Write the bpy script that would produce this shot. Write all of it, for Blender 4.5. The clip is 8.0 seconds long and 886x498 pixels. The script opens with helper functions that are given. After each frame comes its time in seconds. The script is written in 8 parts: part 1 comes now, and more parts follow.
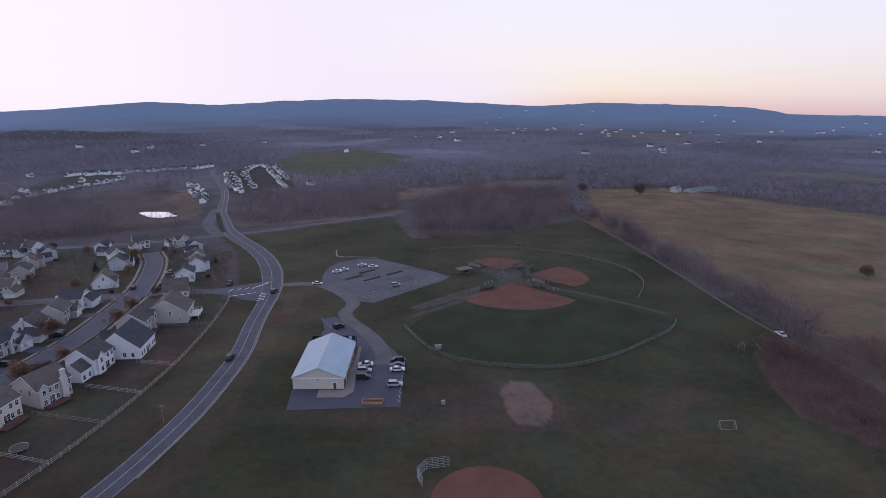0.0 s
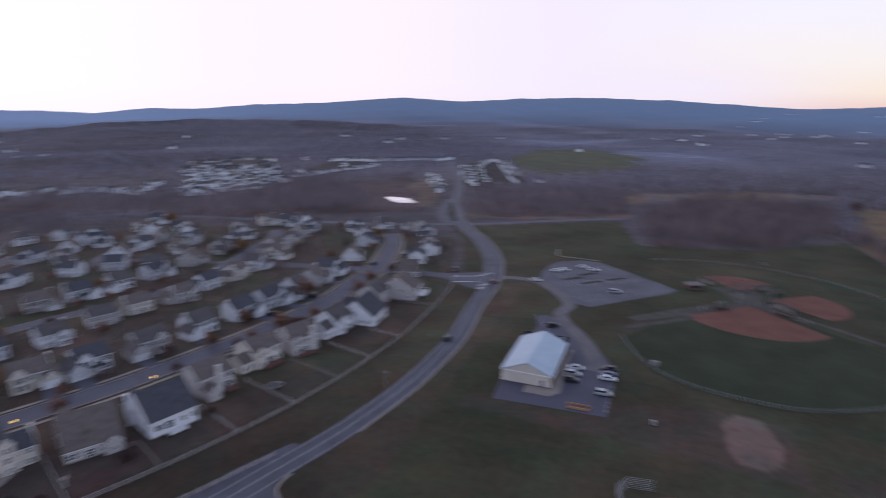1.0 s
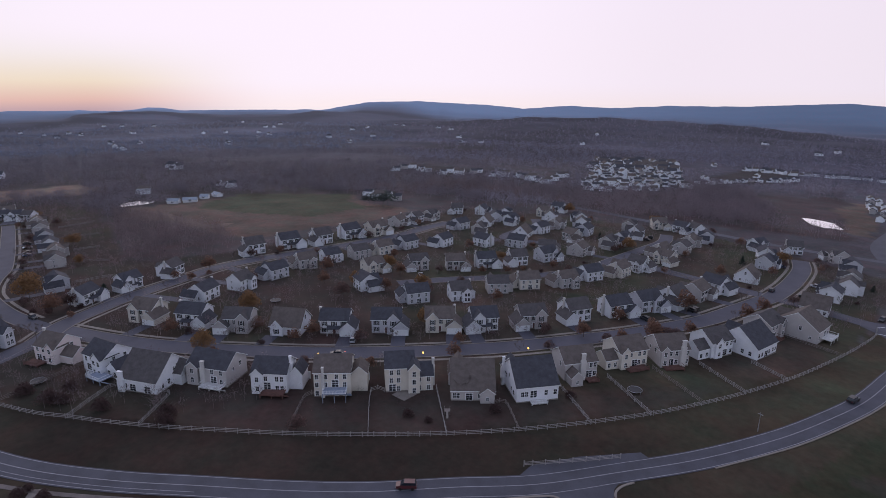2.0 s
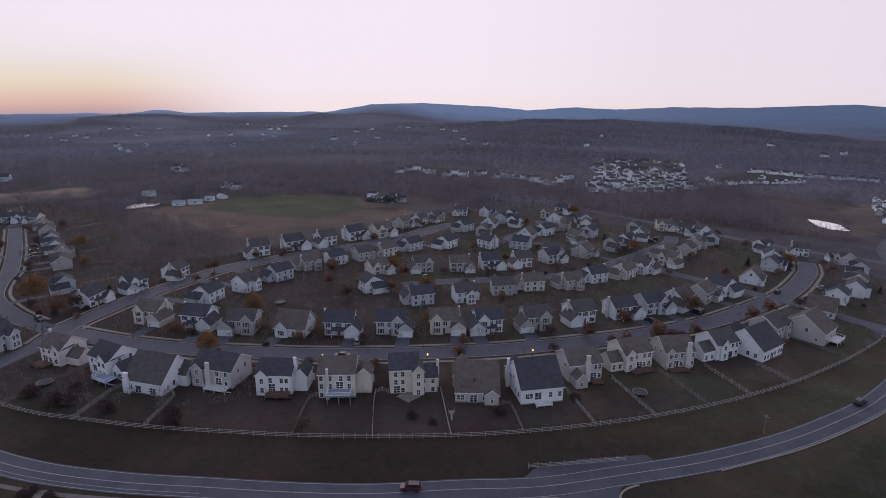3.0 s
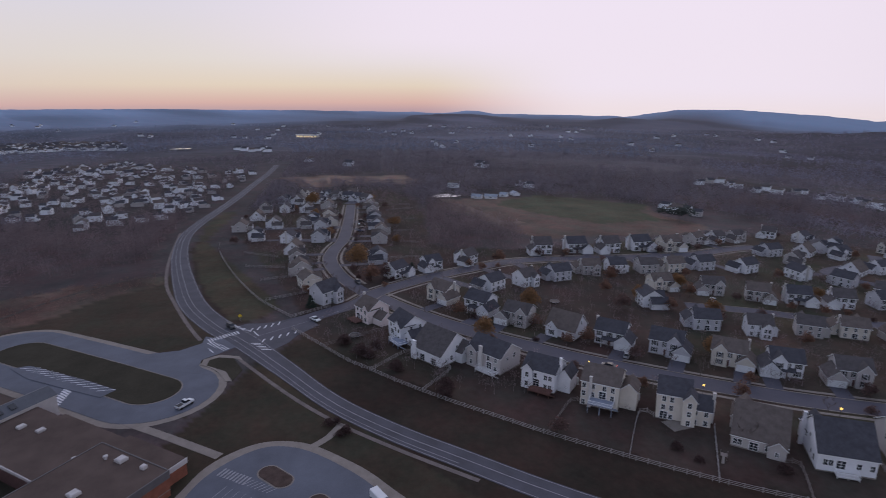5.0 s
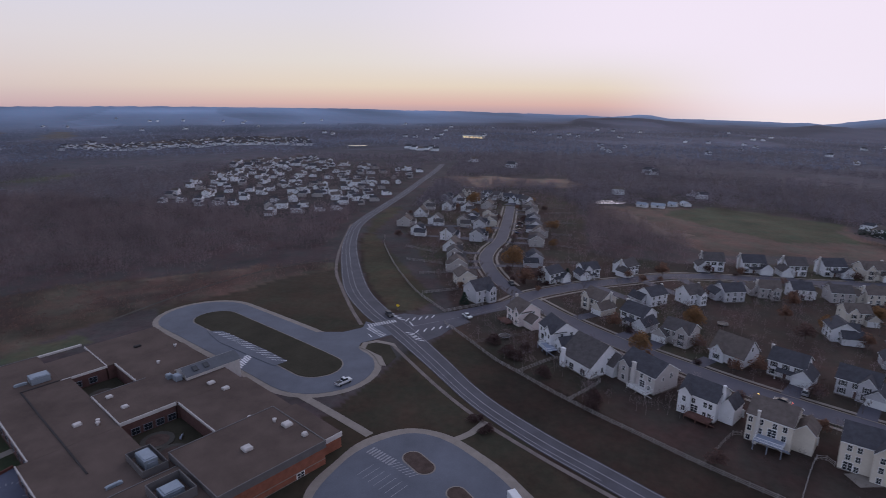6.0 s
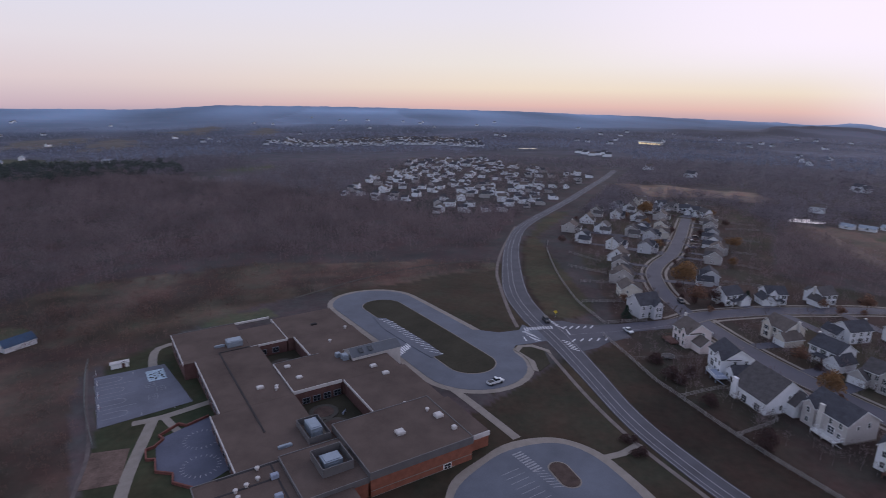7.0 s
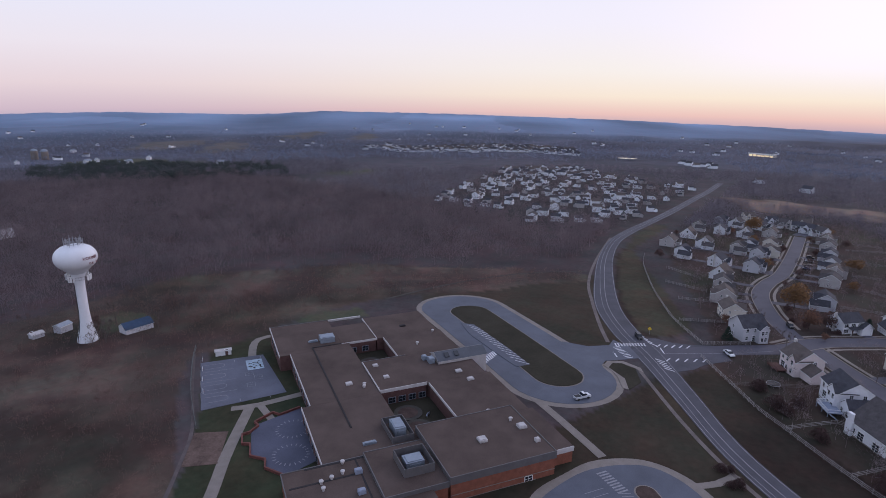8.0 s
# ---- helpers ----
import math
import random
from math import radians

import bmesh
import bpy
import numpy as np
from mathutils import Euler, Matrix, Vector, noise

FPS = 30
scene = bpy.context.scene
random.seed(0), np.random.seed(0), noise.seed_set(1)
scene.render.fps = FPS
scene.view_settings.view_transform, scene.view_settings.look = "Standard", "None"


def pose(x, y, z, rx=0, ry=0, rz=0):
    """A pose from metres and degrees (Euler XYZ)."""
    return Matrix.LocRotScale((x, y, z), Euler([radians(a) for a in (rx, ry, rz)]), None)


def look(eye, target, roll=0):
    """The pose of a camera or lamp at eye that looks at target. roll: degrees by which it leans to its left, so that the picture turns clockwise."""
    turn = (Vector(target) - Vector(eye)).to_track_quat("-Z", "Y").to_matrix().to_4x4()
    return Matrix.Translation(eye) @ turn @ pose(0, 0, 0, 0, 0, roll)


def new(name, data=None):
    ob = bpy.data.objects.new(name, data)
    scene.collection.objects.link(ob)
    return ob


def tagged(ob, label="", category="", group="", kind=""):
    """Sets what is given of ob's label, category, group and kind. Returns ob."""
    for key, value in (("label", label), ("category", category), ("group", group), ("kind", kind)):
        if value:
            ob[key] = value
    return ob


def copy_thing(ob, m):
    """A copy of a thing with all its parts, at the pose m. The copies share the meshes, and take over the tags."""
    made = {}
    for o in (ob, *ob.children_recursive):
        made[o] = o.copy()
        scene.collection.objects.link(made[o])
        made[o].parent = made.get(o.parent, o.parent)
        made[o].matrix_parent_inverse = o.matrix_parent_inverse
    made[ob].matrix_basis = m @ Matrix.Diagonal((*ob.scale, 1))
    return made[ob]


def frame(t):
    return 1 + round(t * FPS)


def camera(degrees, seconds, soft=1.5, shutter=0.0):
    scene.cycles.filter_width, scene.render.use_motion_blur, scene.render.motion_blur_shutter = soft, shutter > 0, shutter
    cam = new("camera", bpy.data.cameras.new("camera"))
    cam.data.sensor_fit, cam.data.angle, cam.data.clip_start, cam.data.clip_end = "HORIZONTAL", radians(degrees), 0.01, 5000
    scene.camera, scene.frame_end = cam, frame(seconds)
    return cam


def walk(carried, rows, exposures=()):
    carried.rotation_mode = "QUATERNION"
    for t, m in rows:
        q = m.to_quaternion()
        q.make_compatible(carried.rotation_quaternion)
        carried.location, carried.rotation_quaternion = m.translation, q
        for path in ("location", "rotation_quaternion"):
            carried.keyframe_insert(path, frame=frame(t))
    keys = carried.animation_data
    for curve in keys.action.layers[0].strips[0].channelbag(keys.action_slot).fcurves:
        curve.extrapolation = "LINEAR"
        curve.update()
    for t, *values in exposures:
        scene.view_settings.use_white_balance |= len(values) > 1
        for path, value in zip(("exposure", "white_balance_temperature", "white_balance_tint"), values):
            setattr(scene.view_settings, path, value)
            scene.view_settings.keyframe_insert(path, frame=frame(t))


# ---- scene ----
# ---------------------------------------------------------------- camera
EYE = 86.0
cam = camera(73.2, 8.0, soft=0.85, shutter=0.24)
YAW = [(0.0, 0.0, -15.84, 0.22), (0.3, 0.3, -15.84, 0.23), (0.5, 1.06, -15.85, 0.26), (0.6, 2.4, -15.85, 0.28), (0.7, 4.2, -15.88, 0.31),
       (0.8, 7.1, -15.92, 0.34), (0.9, 12.4, -16.0, 0.38), (1.0, 21.9, -16.1, 0.45), (1.1, 30.6, -16.2, 0.52), (1.2, 38.6, -16.3, 0.6),
       (1.3, 46.0, -16.4, 0.68), (1.4, 51.2, -16.45, 0.74), (1.5, 54.05, -16.45, 0.76), (1.7, 57.2, -16.44, 0.77), (2.0, 59.17, -16.42, 0.77),
       (2.2, 59.48, -16.4, 0.75), (2.8, 59.5, -16.3, 0.65), (3.3, 60.45, -16.19, 0.53), (3.5, 61.97, -16.21, 0.46), (4.0, 69.99, -16.21, 0.48),
       (4.5, 78.82, -16.21, 0.53), (5.0, 87.2, -16.18, 0.54), (5.5, 95.4, -16.14, 0.54), (5.8, 99.93, -16.13, 0.55), (6.0, 102.72, -16.12, 0.58), (6.5, 110.2, -16.06, 0.57),
       (7.0, 118.81, -16.0, 0.61), (7.3, 123.6, -15.94, 0.67), (7.5, 126.03, -15.91, 0.73), (8.0, 127.82, -15.44, 0.72)]
walk(cam, [(t, pose(0, 0, EYE) @ pose(0, 0, 0, 0, 0, y) @ pose(0, 0, 0, 90 + p) @ pose(0, 0, 0, 0, 0, r)) for t, y, p, r in YAW],
     exposures=[(0.0, 0.07, 6150, 10), (0.7, 0.09, 6150, 10), (1.1, 0.09, 6200, 10), (1.6, -0.02, 6350, 10), (3.3, -0.26, 6480, 10), (4.7, -0.31, 6430, 10), (6.0, -0.27, 6330, 10), (7.0, -0.12, 6300, 10), (8.0, 0.04, 6250, 10)])

# ---------------------------------------------------------------- sky and light (dusk, sun just below the ridge)
GLOW = 52.0                                   # bearing of the afterglow, degrees to the left of the first heading
glow_dir = Vector((-math.sin(radians(GLOW)), math.cos(radians(GLOW)), 0.0))
SKY_STRENGTH = 1.0
SUN_STRENGTH = 0.52


def node(tree, kind, **values):
    n = tree.nodes.new(kind)
    for key, value in values.items():
        if key in n.inputs:
            n.inputs[key].default_value = value
    return n


def ramp(tree, fac, stops, ease="LINEAR"):
    n = tree.nodes.new("ShaderNodeValToRGB")
    n.color_ramp.interpolation = ease
    while len(n.color_ramp.elements) < len(stops):
        n.color_ramp.elements.new(0.5)
    for e, (p, c) in zip(n.color_ramp.elements, stops):
        e.position, e.color = p, (*c, 1)
    if fac is not None:
        tree.links.new(fac, n.inputs["Fac"])
    return n.outputs["Color"]


def math_node(tree, op, a, b=None, clamp=False):
    n = tree.nodes.new("ShaderNodeMath")
    n.operation, n.use_clamp = op, clamp
    for i, v in enumerate((a, b)):
        if v is None:
            continue
        if isinstance(v, (int, float)):
            n.inputs[i].default_value = v
        else:
            tree.links.new(v, n.inputs[i])
    return n.outputs[0]


def mix(tree, fac, a, b, blend="MIX"):
    n = tree.nodes.new("ShaderNodeMix")
    n.data_type, n.blend_type = "RGBA", blend
    for i, v in ((0, fac), (6, a), (7, b)):
        if isinstance(v, (int, float)):
            n.inputs[i].default_value = v
        elif isinstance(v, tuple):
            n.inputs[i].default_value = (*v, 1)
        else:
            tree.links.new(v, n.inputs[i])
    return n.outputs[2]


world = bpy.data.worlds.new("dusk_sky")
scene.world = world
world.use_nodes = True
wt = world.node_tree
wt.nodes.clear()
coord = wt.nodes.new("ShaderNodeTexCoord")
sep = wt.nodes.new("ShaderNodeSeparateXYZ")
wt.links.new(coord.outputs["Generated"], sep.inputs[0])
height = math_node(wt, "ADD", sep.outputs[2], 0.058)          # the land is domed to fit the camera's view, so the sky reaches below eye level
flat = wt.nodes.new("ShaderNodeVectorMath")
flat.operation = "MULTIPLY"
wt.links.new(coord.outputs["Generated"], flat.inputs[0])
flat.inputs[1].default_value = (1, 1, 0)
unit = wt.nodes.new("ShaderNodeVectorMath")
unit.operation = "NORMALIZE"
wt.links.new(flat.outputs[0], unit.inputs[0])
dot = wt.nodes.new("ShaderNodeVectorMath")
dot.operation = "DOT_PRODUCT"
wt.links.new(unit.outputs[0], dot.inputs[0])
dot.inputs[1].default_value = glow_dir
toward = math_node(wt, "MULTIPLY_ADD", dot.outputs["Value"], 0.5)
toward.node.inputs[2].default_value = 0.5                      # 1 at the afterglow, 0 opposite
hot = ramp(wt, height, [(0.0, (0.97, 0.83, 0.85)), (0.05, (0.98, 0.87, 0.97)), (0.25, (0.98, 0.87, 1.0)), (1.0, (0.70, 0.72, 0.92))], "EASE")
side = ramp(wt, height, [(0.0, (0.54, 0.38, 0.44)), (0.016, (0.84, 0.54, 0.48)), (0.042, (0.95, 0.79, 0.63)), (0.08, (0.94, 0.855, 0.78)), (0.15, (0.90, 0.845, 0.915)), (0.3, (0.82, 0.81, 0.96)), (1.0, (0.55, 0.60, 0.84))], "LINEAR")
back = ramp(wt, height, [(0.0, (0.36, 0.33, 0.45)), (0.018, (0.62, 0.47, 0.54)), (0.055, (0.79, 0.64, 0.66)), (0.11, (0.84, 0.76, 0.81)), (0.2, (0.79, 0.80, 0.93)), (0.35, (0.70, 0.77, 0.96)), (1.0, (0.46, 0.54, 0.78))], "LINEAR")
near_glow = ramp(wt, toward, [(0.0, (0, 0, 0)), (0.72, (0, 0, 0)), (0.93, (1, 1, 1))], "EASE")
mid_glow = ramp(wt, toward, [(0.0, (0, 0, 0)), (0.3, (0, 0, 0)), (0.82, (1, 1, 1))], "EASE")
dot_low = wt.nodes.new("ShaderNodeVectorMath")
dot_low.operation = "DOT_PRODUCT"
wt.links.new(unit.outputs[0], dot_low.inputs[0])
dot_low.inputs[1].default_value = (-math.sin(radians(37)), math.cos(radians(37)), 0.0)
low_glow = ramp(wt, math_node(wt, "MULTIPLY_ADD", dot_low.outputs["Value"], 0.5), [(0.0, (0, 0, 0)), (0.80, (0, 0, 0)), (0.905, (1, 1, 1))], "EASE")
low_glow.node.inputs["Fac"].links[0].from_node.inputs[2].default_value = 0.5
aloft = ramp(wt, height, [(0.0, (0, 0, 0)), (0.035, (0, 0, 0)), (0.12, (1, 1, 1))], "EASE")
near_glow = mix(wt, aloft, low_glow, near_glow)               # the white glow is narrow at the skyline and broad above it
dot_core = wt.nodes.new("ShaderNodeVectorMath")
dot_core.operation = "DOT_PRODUCT"
wt.links.new(unit.outputs[0], dot_core.inputs[0])
dot_core.inputs[1].default_value = (-math.sin(radians(80)), math.cos(radians(80)), 0.0)
core = ramp(wt, dot_core.outputs["Value"], [(0.0, (0.9, 0.905, 0.91)), (0.30, (0.91, 0.915, 0.92)), (0.72, (1, 1, 1)), (0.97, (1.1, 1.1, 1.1))], "EASE")
hot = mix(wt, 1.0, hot, core, "MULTIPLY")                     # brightest where the sun went down
sky_colour = mix(wt, near_glow, mix(wt, mid_glow, back, side), hot)
bg = wt.nodes.new("ShaderNodeBackground")
bg.inputs["Strength"].default_value = SKY_STRENGTH
wt.links.new(sky_colour, bg.inputs["Color"])
wo = wt.nodes.new("ShaderNodeOutputWorld")
wt.links.new(bg.outputs[0], wo.inputs[0])

sun_data = bpy.data.lights.new("afterglow", "SUN")
sun_data.energy, sun_data.angle, sun_data.color = SUN_STRENGTH, radians(32), (1.0, 0.86, 0.84)
sun = new("afterglow", sun_data)
sun.matrix_world = look((-50 * math.sin(radians(78)), 50 * math.cos(radians(78)), 20), (0, 0, 0))   # where the sun went down

# ---------------------------------------------------------------- materials


def material(name, colour, rough=0.85, metal=0.0, vary=0.18, scale=0.6, fine=9.0, bump=0.15, dist=0.05, stretch=(1, 1, 1), spec=0.3, attribute="", russet=False, fade=None, bands=None, tint=None, emit=None, island=0.0, sheer=0.0):
    """A surface with stains at one scale, grain at another and fine relief."""
    m = bpy.data.materials.new(name)
    m.use_nodes = True
    t = m.node_tree
    b = t.nodes["Principled BSDF"]
    b.inputs["Roughness"].default_value, b.inputs["Metallic"].default_value = rough, metal
    b.inputs["Specular IOR Level"].default_value = spec
    co = t.nodes.new("ShaderNodeTexCoord")
    mp = t.nodes.new("ShaderNodeMapping")
    mp.inputs["Scale"].default_value = stretch
    t.links.new(co.outputs["Object"], mp.inputs["Vector"])
    n1 = node(t, "ShaderNodeTexNoise", Scale=scale, Detail=5.0, Roughness=0.6)
    n2 = node(t, "ShaderNodeTexNoise", Scale=fine, Detail=4.0, Roughness=0.65)
    for n in (n1, n2):
        t.links.new(mp.outputs[0], n.inputs["Vector"])
    both = math_node(t, "ADD", math_node(t, "MULTIPLY", n1.outputs[0], 0.65), math_node(t, "MULTIPLY", n2.outputs[0], 0.35))
    shade = ramp(t, both, [(0.3, (1 - 1.6 * vary,) * 3), (0.7, (1 + 1.6 * vary,) * 3)])
    if attribute:
        at = t.nodes.new("ShaderNodeAttribute")
        at.attribute_name = attribute
        base = at.outputs["Color"]
    else:
        base = tuple(colour)
    if russet:                                                  # drifts between dull olive and reddish brown
        n3 = node(t, "ShaderNodeTexNoise", Scale=scale * 1.7, Detail=6.0, Roughness=0.7)
        t.links.new(mp.outputs[0], n3.inputs["Vector"])
        base = mix(t, 1.0, base, ramp(t, n3.outputs[0], [(0.38, (0.90, 1.04, 0.98)), (0.62, (1.17, 0.96, 0.94))]), "MULTIPLY")
    if tint:
        base = mix(t, math_node(t, "MULTIPLY", n1.outputs[0], 0.9), base, tint)
    if island:
        g = t.nodes.new("ShaderNodeNewGeometry")
        base = mix(t, 1.0, base, ramp(t, g.outputs["Random Per Island"], [(0.0, (1 - island,) * 3), (1.0, (1 + island,) * 3)]), "MULTIPLY")
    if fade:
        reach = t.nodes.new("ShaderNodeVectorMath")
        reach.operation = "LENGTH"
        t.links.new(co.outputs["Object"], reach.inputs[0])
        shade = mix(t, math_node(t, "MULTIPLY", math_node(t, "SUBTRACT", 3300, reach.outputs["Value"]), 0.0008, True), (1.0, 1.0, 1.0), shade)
    col = mix(t, 1.0, base, shade, "MULTIPLY")
    t.links.new(col, b.inputs["Base Color"])
    relief = both
    if bands:                                                   # (axis, per metre): lap siding, standing seams, courses
        sx = t.nodes.new("ShaderNodeSeparateXYZ")
        t.links.new(co.outputs["Object"], sx.inputs[0])
        saw = math_node(t, "FRACT", math_node(t, "MULTIPLY", sx.outputs[bands[0]], bands[1]))
        relief = math_node(t, "ADD", math_node(t, "MULTIPLY", both, 0.4), saw)
    bp = node(t, "ShaderNodeBump", Strength=bump, Distance=dist)
    t.links.new(relief, bp.inputs["Height"])
    if fade:                                                    # relief fades with distance from the camera's foot, so far slopes show no grain
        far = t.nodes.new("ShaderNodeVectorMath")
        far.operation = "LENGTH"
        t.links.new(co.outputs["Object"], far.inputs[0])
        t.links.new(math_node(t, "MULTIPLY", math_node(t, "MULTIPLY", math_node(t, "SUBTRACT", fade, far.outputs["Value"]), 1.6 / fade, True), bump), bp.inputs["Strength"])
    t.links.new(bp.outputs[0], b.inputs["Normal"])
    if sheer:                                                   # a haze of twigs lets light pass from either side
        tl = t.nodes.new("ShaderNodeBsdfTranslucent")
        t.links.new(col, tl.inputs["Color"])
        both_sides = node(t, "ShaderNodeMixShader", Fac=sheer)
        t.links.new(b.outputs[0], both_sides.inputs[1])
        t.links.new(tl.outputs[0], both_sides.inputs[2])
        t.links.new(both_sides.outputs[0], t.nodes["Material Output"].inputs["Surface"])
    if emit:
        b.inputs["Emission Color"].default_value = (*emit[0], 1)
        b.inputs["Emission Strength"].default_value = emit[1]
    return m


M = {}
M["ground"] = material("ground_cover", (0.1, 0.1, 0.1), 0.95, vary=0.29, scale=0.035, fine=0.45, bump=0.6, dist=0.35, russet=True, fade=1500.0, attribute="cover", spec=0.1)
M["asphalt"] = material("asphalt", (0.053, 0.054, 0.072), 0.8, vary=0.2, scale=0.15, fine=6, bump=0.1, dist=0.01)
M["street"] = material("street_asphalt", (0.064, 0.063, 0.085), 0.8, vary=0.14, scale=0.12, fine=5, bump=0.1, dist=0.01)
M["pale_asphalt"] = material("weathered_asphalt", (0.083, 0.092, 0.122), 0.8, vary=0.17, scale=0.1, fine=4, bump=0.1, dist=0.01)
M["concrete"] = material("concrete", (0.185, 0.163, 0.15), 0.85, vary=0.14, scale=0.4, fine=6, bump=0.1, dist=0.01)
M["paint"] = material("road_paint", (0.21, 0.21, 0.24), 0.7, vary=0.2, scale=0.8, fine=8, bump=0.05, dist=0.005)
M["fresh_paint"] = material("fresh_road_paint", (0.52, 0.53, 0.58), 0.7, vary=0.15, scale=0.8, fine=8, bump=0.05, dist=0.005)
M["clay"] = material("infield_clay", (0.115, 0.055, 0.045), 0.95, vary=0.15, scale=0.12, fine=2, bump=0.2, dist=0.03, spec=0.1)
M["soil"] = material("bare_soil", (0.105, 0.074, 0.065), 0.95, vary=0.3, scale=0.25, fine=2, bump=0.5, dist=0.1, spec=0.1)
M["gravel"] = material("gravel", (0.14, 0.12, 0.118), 0.95, vary=0.2, scale=0.3, fine=3, bump=0.4, dist=0.04, spec=0.1)
M["white"] = material("white_siding", (0.645, 0.65, 0.70), 0.6, vary=0.06, scale=0.5, fine=4, bump=0.5, dist=0.03, bands=(2, 6.0))
M["pale"] = material("pale_siding", (0.78, 0.80, 0.86), 0.6, vary=0.06, scale=0.5, fine=4, bump=0.3, dist=0.03, bands=(2, 6.0))
M["cream"] = material("cream_siding", (0.56, 0.52, 0.475), 0.6, vary=0.06, scale=0.5, fine=4, bump=0.5, dist=0.03, bands=(2, 6.0))
M["beige"] = material("beige_siding", (0.405, 0.38, 0.385), 0.6, vary=0.06, scale=0.5, fine=4, bump=0.5, dist=0.03, bands=(2, 6.0))
M["grey"] = material("grey_siding", (0.46, 0.46, 0.51), 0.6, vary=0.06, scale=0.5, fine=4, bump=0.5, dist=0.03, bands=(2, 6.0))
M["slate"] = material("dark_shingles", (0.056, 0.056, 0.068), 0.85, vary=0.2, scale=0.7, fine=7, bump=0.5, dist=0.03, bands=(2, 7.0), spec=0.12)
M["taupe"] = material("taupe_shingles", (0.105, 0.088, 0.084), 0.85, vary=0.2, scale=0.7, fine=7, bump=0.5, dist=0.03, bands=(2, 7.0), spec=0.12)
M["charcoal"] = material("charcoal_shingles", (0.077, 0.07, 0.074), 0.85, vary=0.2, scale=0.7, fine=7, bump=0.5, dist=0.03, bands=(2, 7.0), spec=0.12)
M["trim"] = material("white_trim", (0.68, 0.69, 0.72), 0.5, vary=0.05, scale=1, fine=9, bump=0.05)
M["glass"] = material("window_glass", (0.02, 0.024, 0.032), 0.12, vary=0.05, bump=0.0, spec=0.5)
M["shutter"] = material("dark_shutter", (0.03, 0.03, 0.035), 0.6, vary=0.1)
M["door"] = material("painted_door", (0.10, 0.05, 0.05), 0.5, vary=0.1)
M["brick"] = material("red_brick", (0.20, 0.075, 0.05), 0.85, vary=0.2, scale=0.8, fine=8, bump=0.4, dist=0.02, bands=(2, 12.0))
M["garden_brick"] = material("garden_brick", (0.13, 0.048, 0.042), 0.85, vary=0.2, scale=0.8, fine=8, bump=0.4, dist=0.02, bands=(2, 12.0))
# same school brick, shade put into the colour for courtyard and west walls
M["brick_shaded"] = material("shaded_brick", (0.10, 0.052, 0.05), 0.85, vary=0.2, scale=0.8, fine=8, bump=0.4, dist=0.02, bands=(2, 12.0))
M["lot_asphalt"] = material("faded_lot_asphalt", (0.066, 0.066, 0.084), 0.85, vary=0.2, scale=0.08, fine=3, bump=0.1, dist=0.01)
M["blacktop"] = material("playground_asphalt", (0.095, 0.10, 0.135), 0.85, vary=0.2, scale=0.1, fine=3, bump=0.1, dist=0.01)
M["patio"] = material("patio_asphalt", (0.072, 0.077, 0.115), 0.85, vary=0.2, scale=0.1, fine=3, bump=0.1, dist=0.01)
M["chimney"] = material("chimney_cladding", (0.5, 0.48, 0.48), 0.7, vary=0.08, bump=0.3, bands=(2, 6.0))
M["deck"] = material("deck_boards", (0.115, 0.058, 0.05), 0.8, vary=0.2, scale=0.8, fine=6, bump=0.4, bands=(0, 7.0))
M["deck_white"] = material("pale_deck", (0.50, 0.49, 0.50), 0.7, vary=0.12, scale=0.8, fine=6, bump=0.4, bands=(0, 7.0))
M["pink"] = material("pinkish_siding", (0.62, 0.545, 0.55), 0.6, vary=0.06, scale=0.5, fine=4, bump=0.5, dist=0.03, bands=(2, 6.0))
M["blue_roof"] = material("blue_shingles", (0.035, 0.062, 0.115), 0.85, vary=0.2, scale=0.7, fine=7, bump=0.5, dist=0.03, bands=(2, 7.0))
M["deck_blue"] = material("blue_grey_deck", (0.22, 0.25, 0.33), 0.7, vary=0.12, scale=0.8, fine=6, bump=0.4, bands=(0, 7.0))
M["fence"] = material("white_vinyl_fence", (0.24, 0.225, 0.23), 0.6, vary=0.1, scale=1.5, fine=9, bump=0.1)
M["fence_wood"] = material("weathered_fence", (0.17, 0.145, 0.14), 0.9, vary=0.2, scale=1.5, fine=9, bump=0.2)
M["metal_roof"] = material("pale_metal_roof", (0.28, 0.345, 0.42), 0.42, metal=0.25, vary=0.07, scale=0.2, fine=3, bump=0.5, dist=0.05, bands=(1, 1.6))
M["barn_wall"] = material("ivory_panel_wall", (0.50, 0.46, 0.42), 0.6, vary=0.06, scale=0.4, fine=4, bump=0.3, dist=0.03, bands=(1, 2.0))
M["tan_wood"] = material("tan_timber", (0.30, 0.17, 0.10), 0.8, vary=0.15, scale=0.7, fine=6, bump=0.3)
M["roof_ballast"] = material("gravel_ballast_roof", (0.083, 0.0625, 0.057), 0.95, vary=0.2, scale=0.12, fine=5, bump=0.3, dist=0.03, spec=0.1)
M["mulch"] = material("dark_mulch", (0.062, 0.044, 0.04), 0.95, vary=0.3, scale=0.5, fine=5, bump=0.5, dist=0.05, spec=0.1)
M["roof_dark"] = material("roof_membrane_seam", (0.026, 0.024, 0.027), 0.9, vary=0.2)
M["fascia"] = material("white_fascia", (0.42, 0.40, 0.41), 0.6, vary=0.1)
M["ribbed"] = material("ribbed_grey_metal", (0.115, 0.11, 0.118), 0.6, metal=0.2, vary=0.1, bump=0.6, dist=0.05, bands=(0, 3.0))
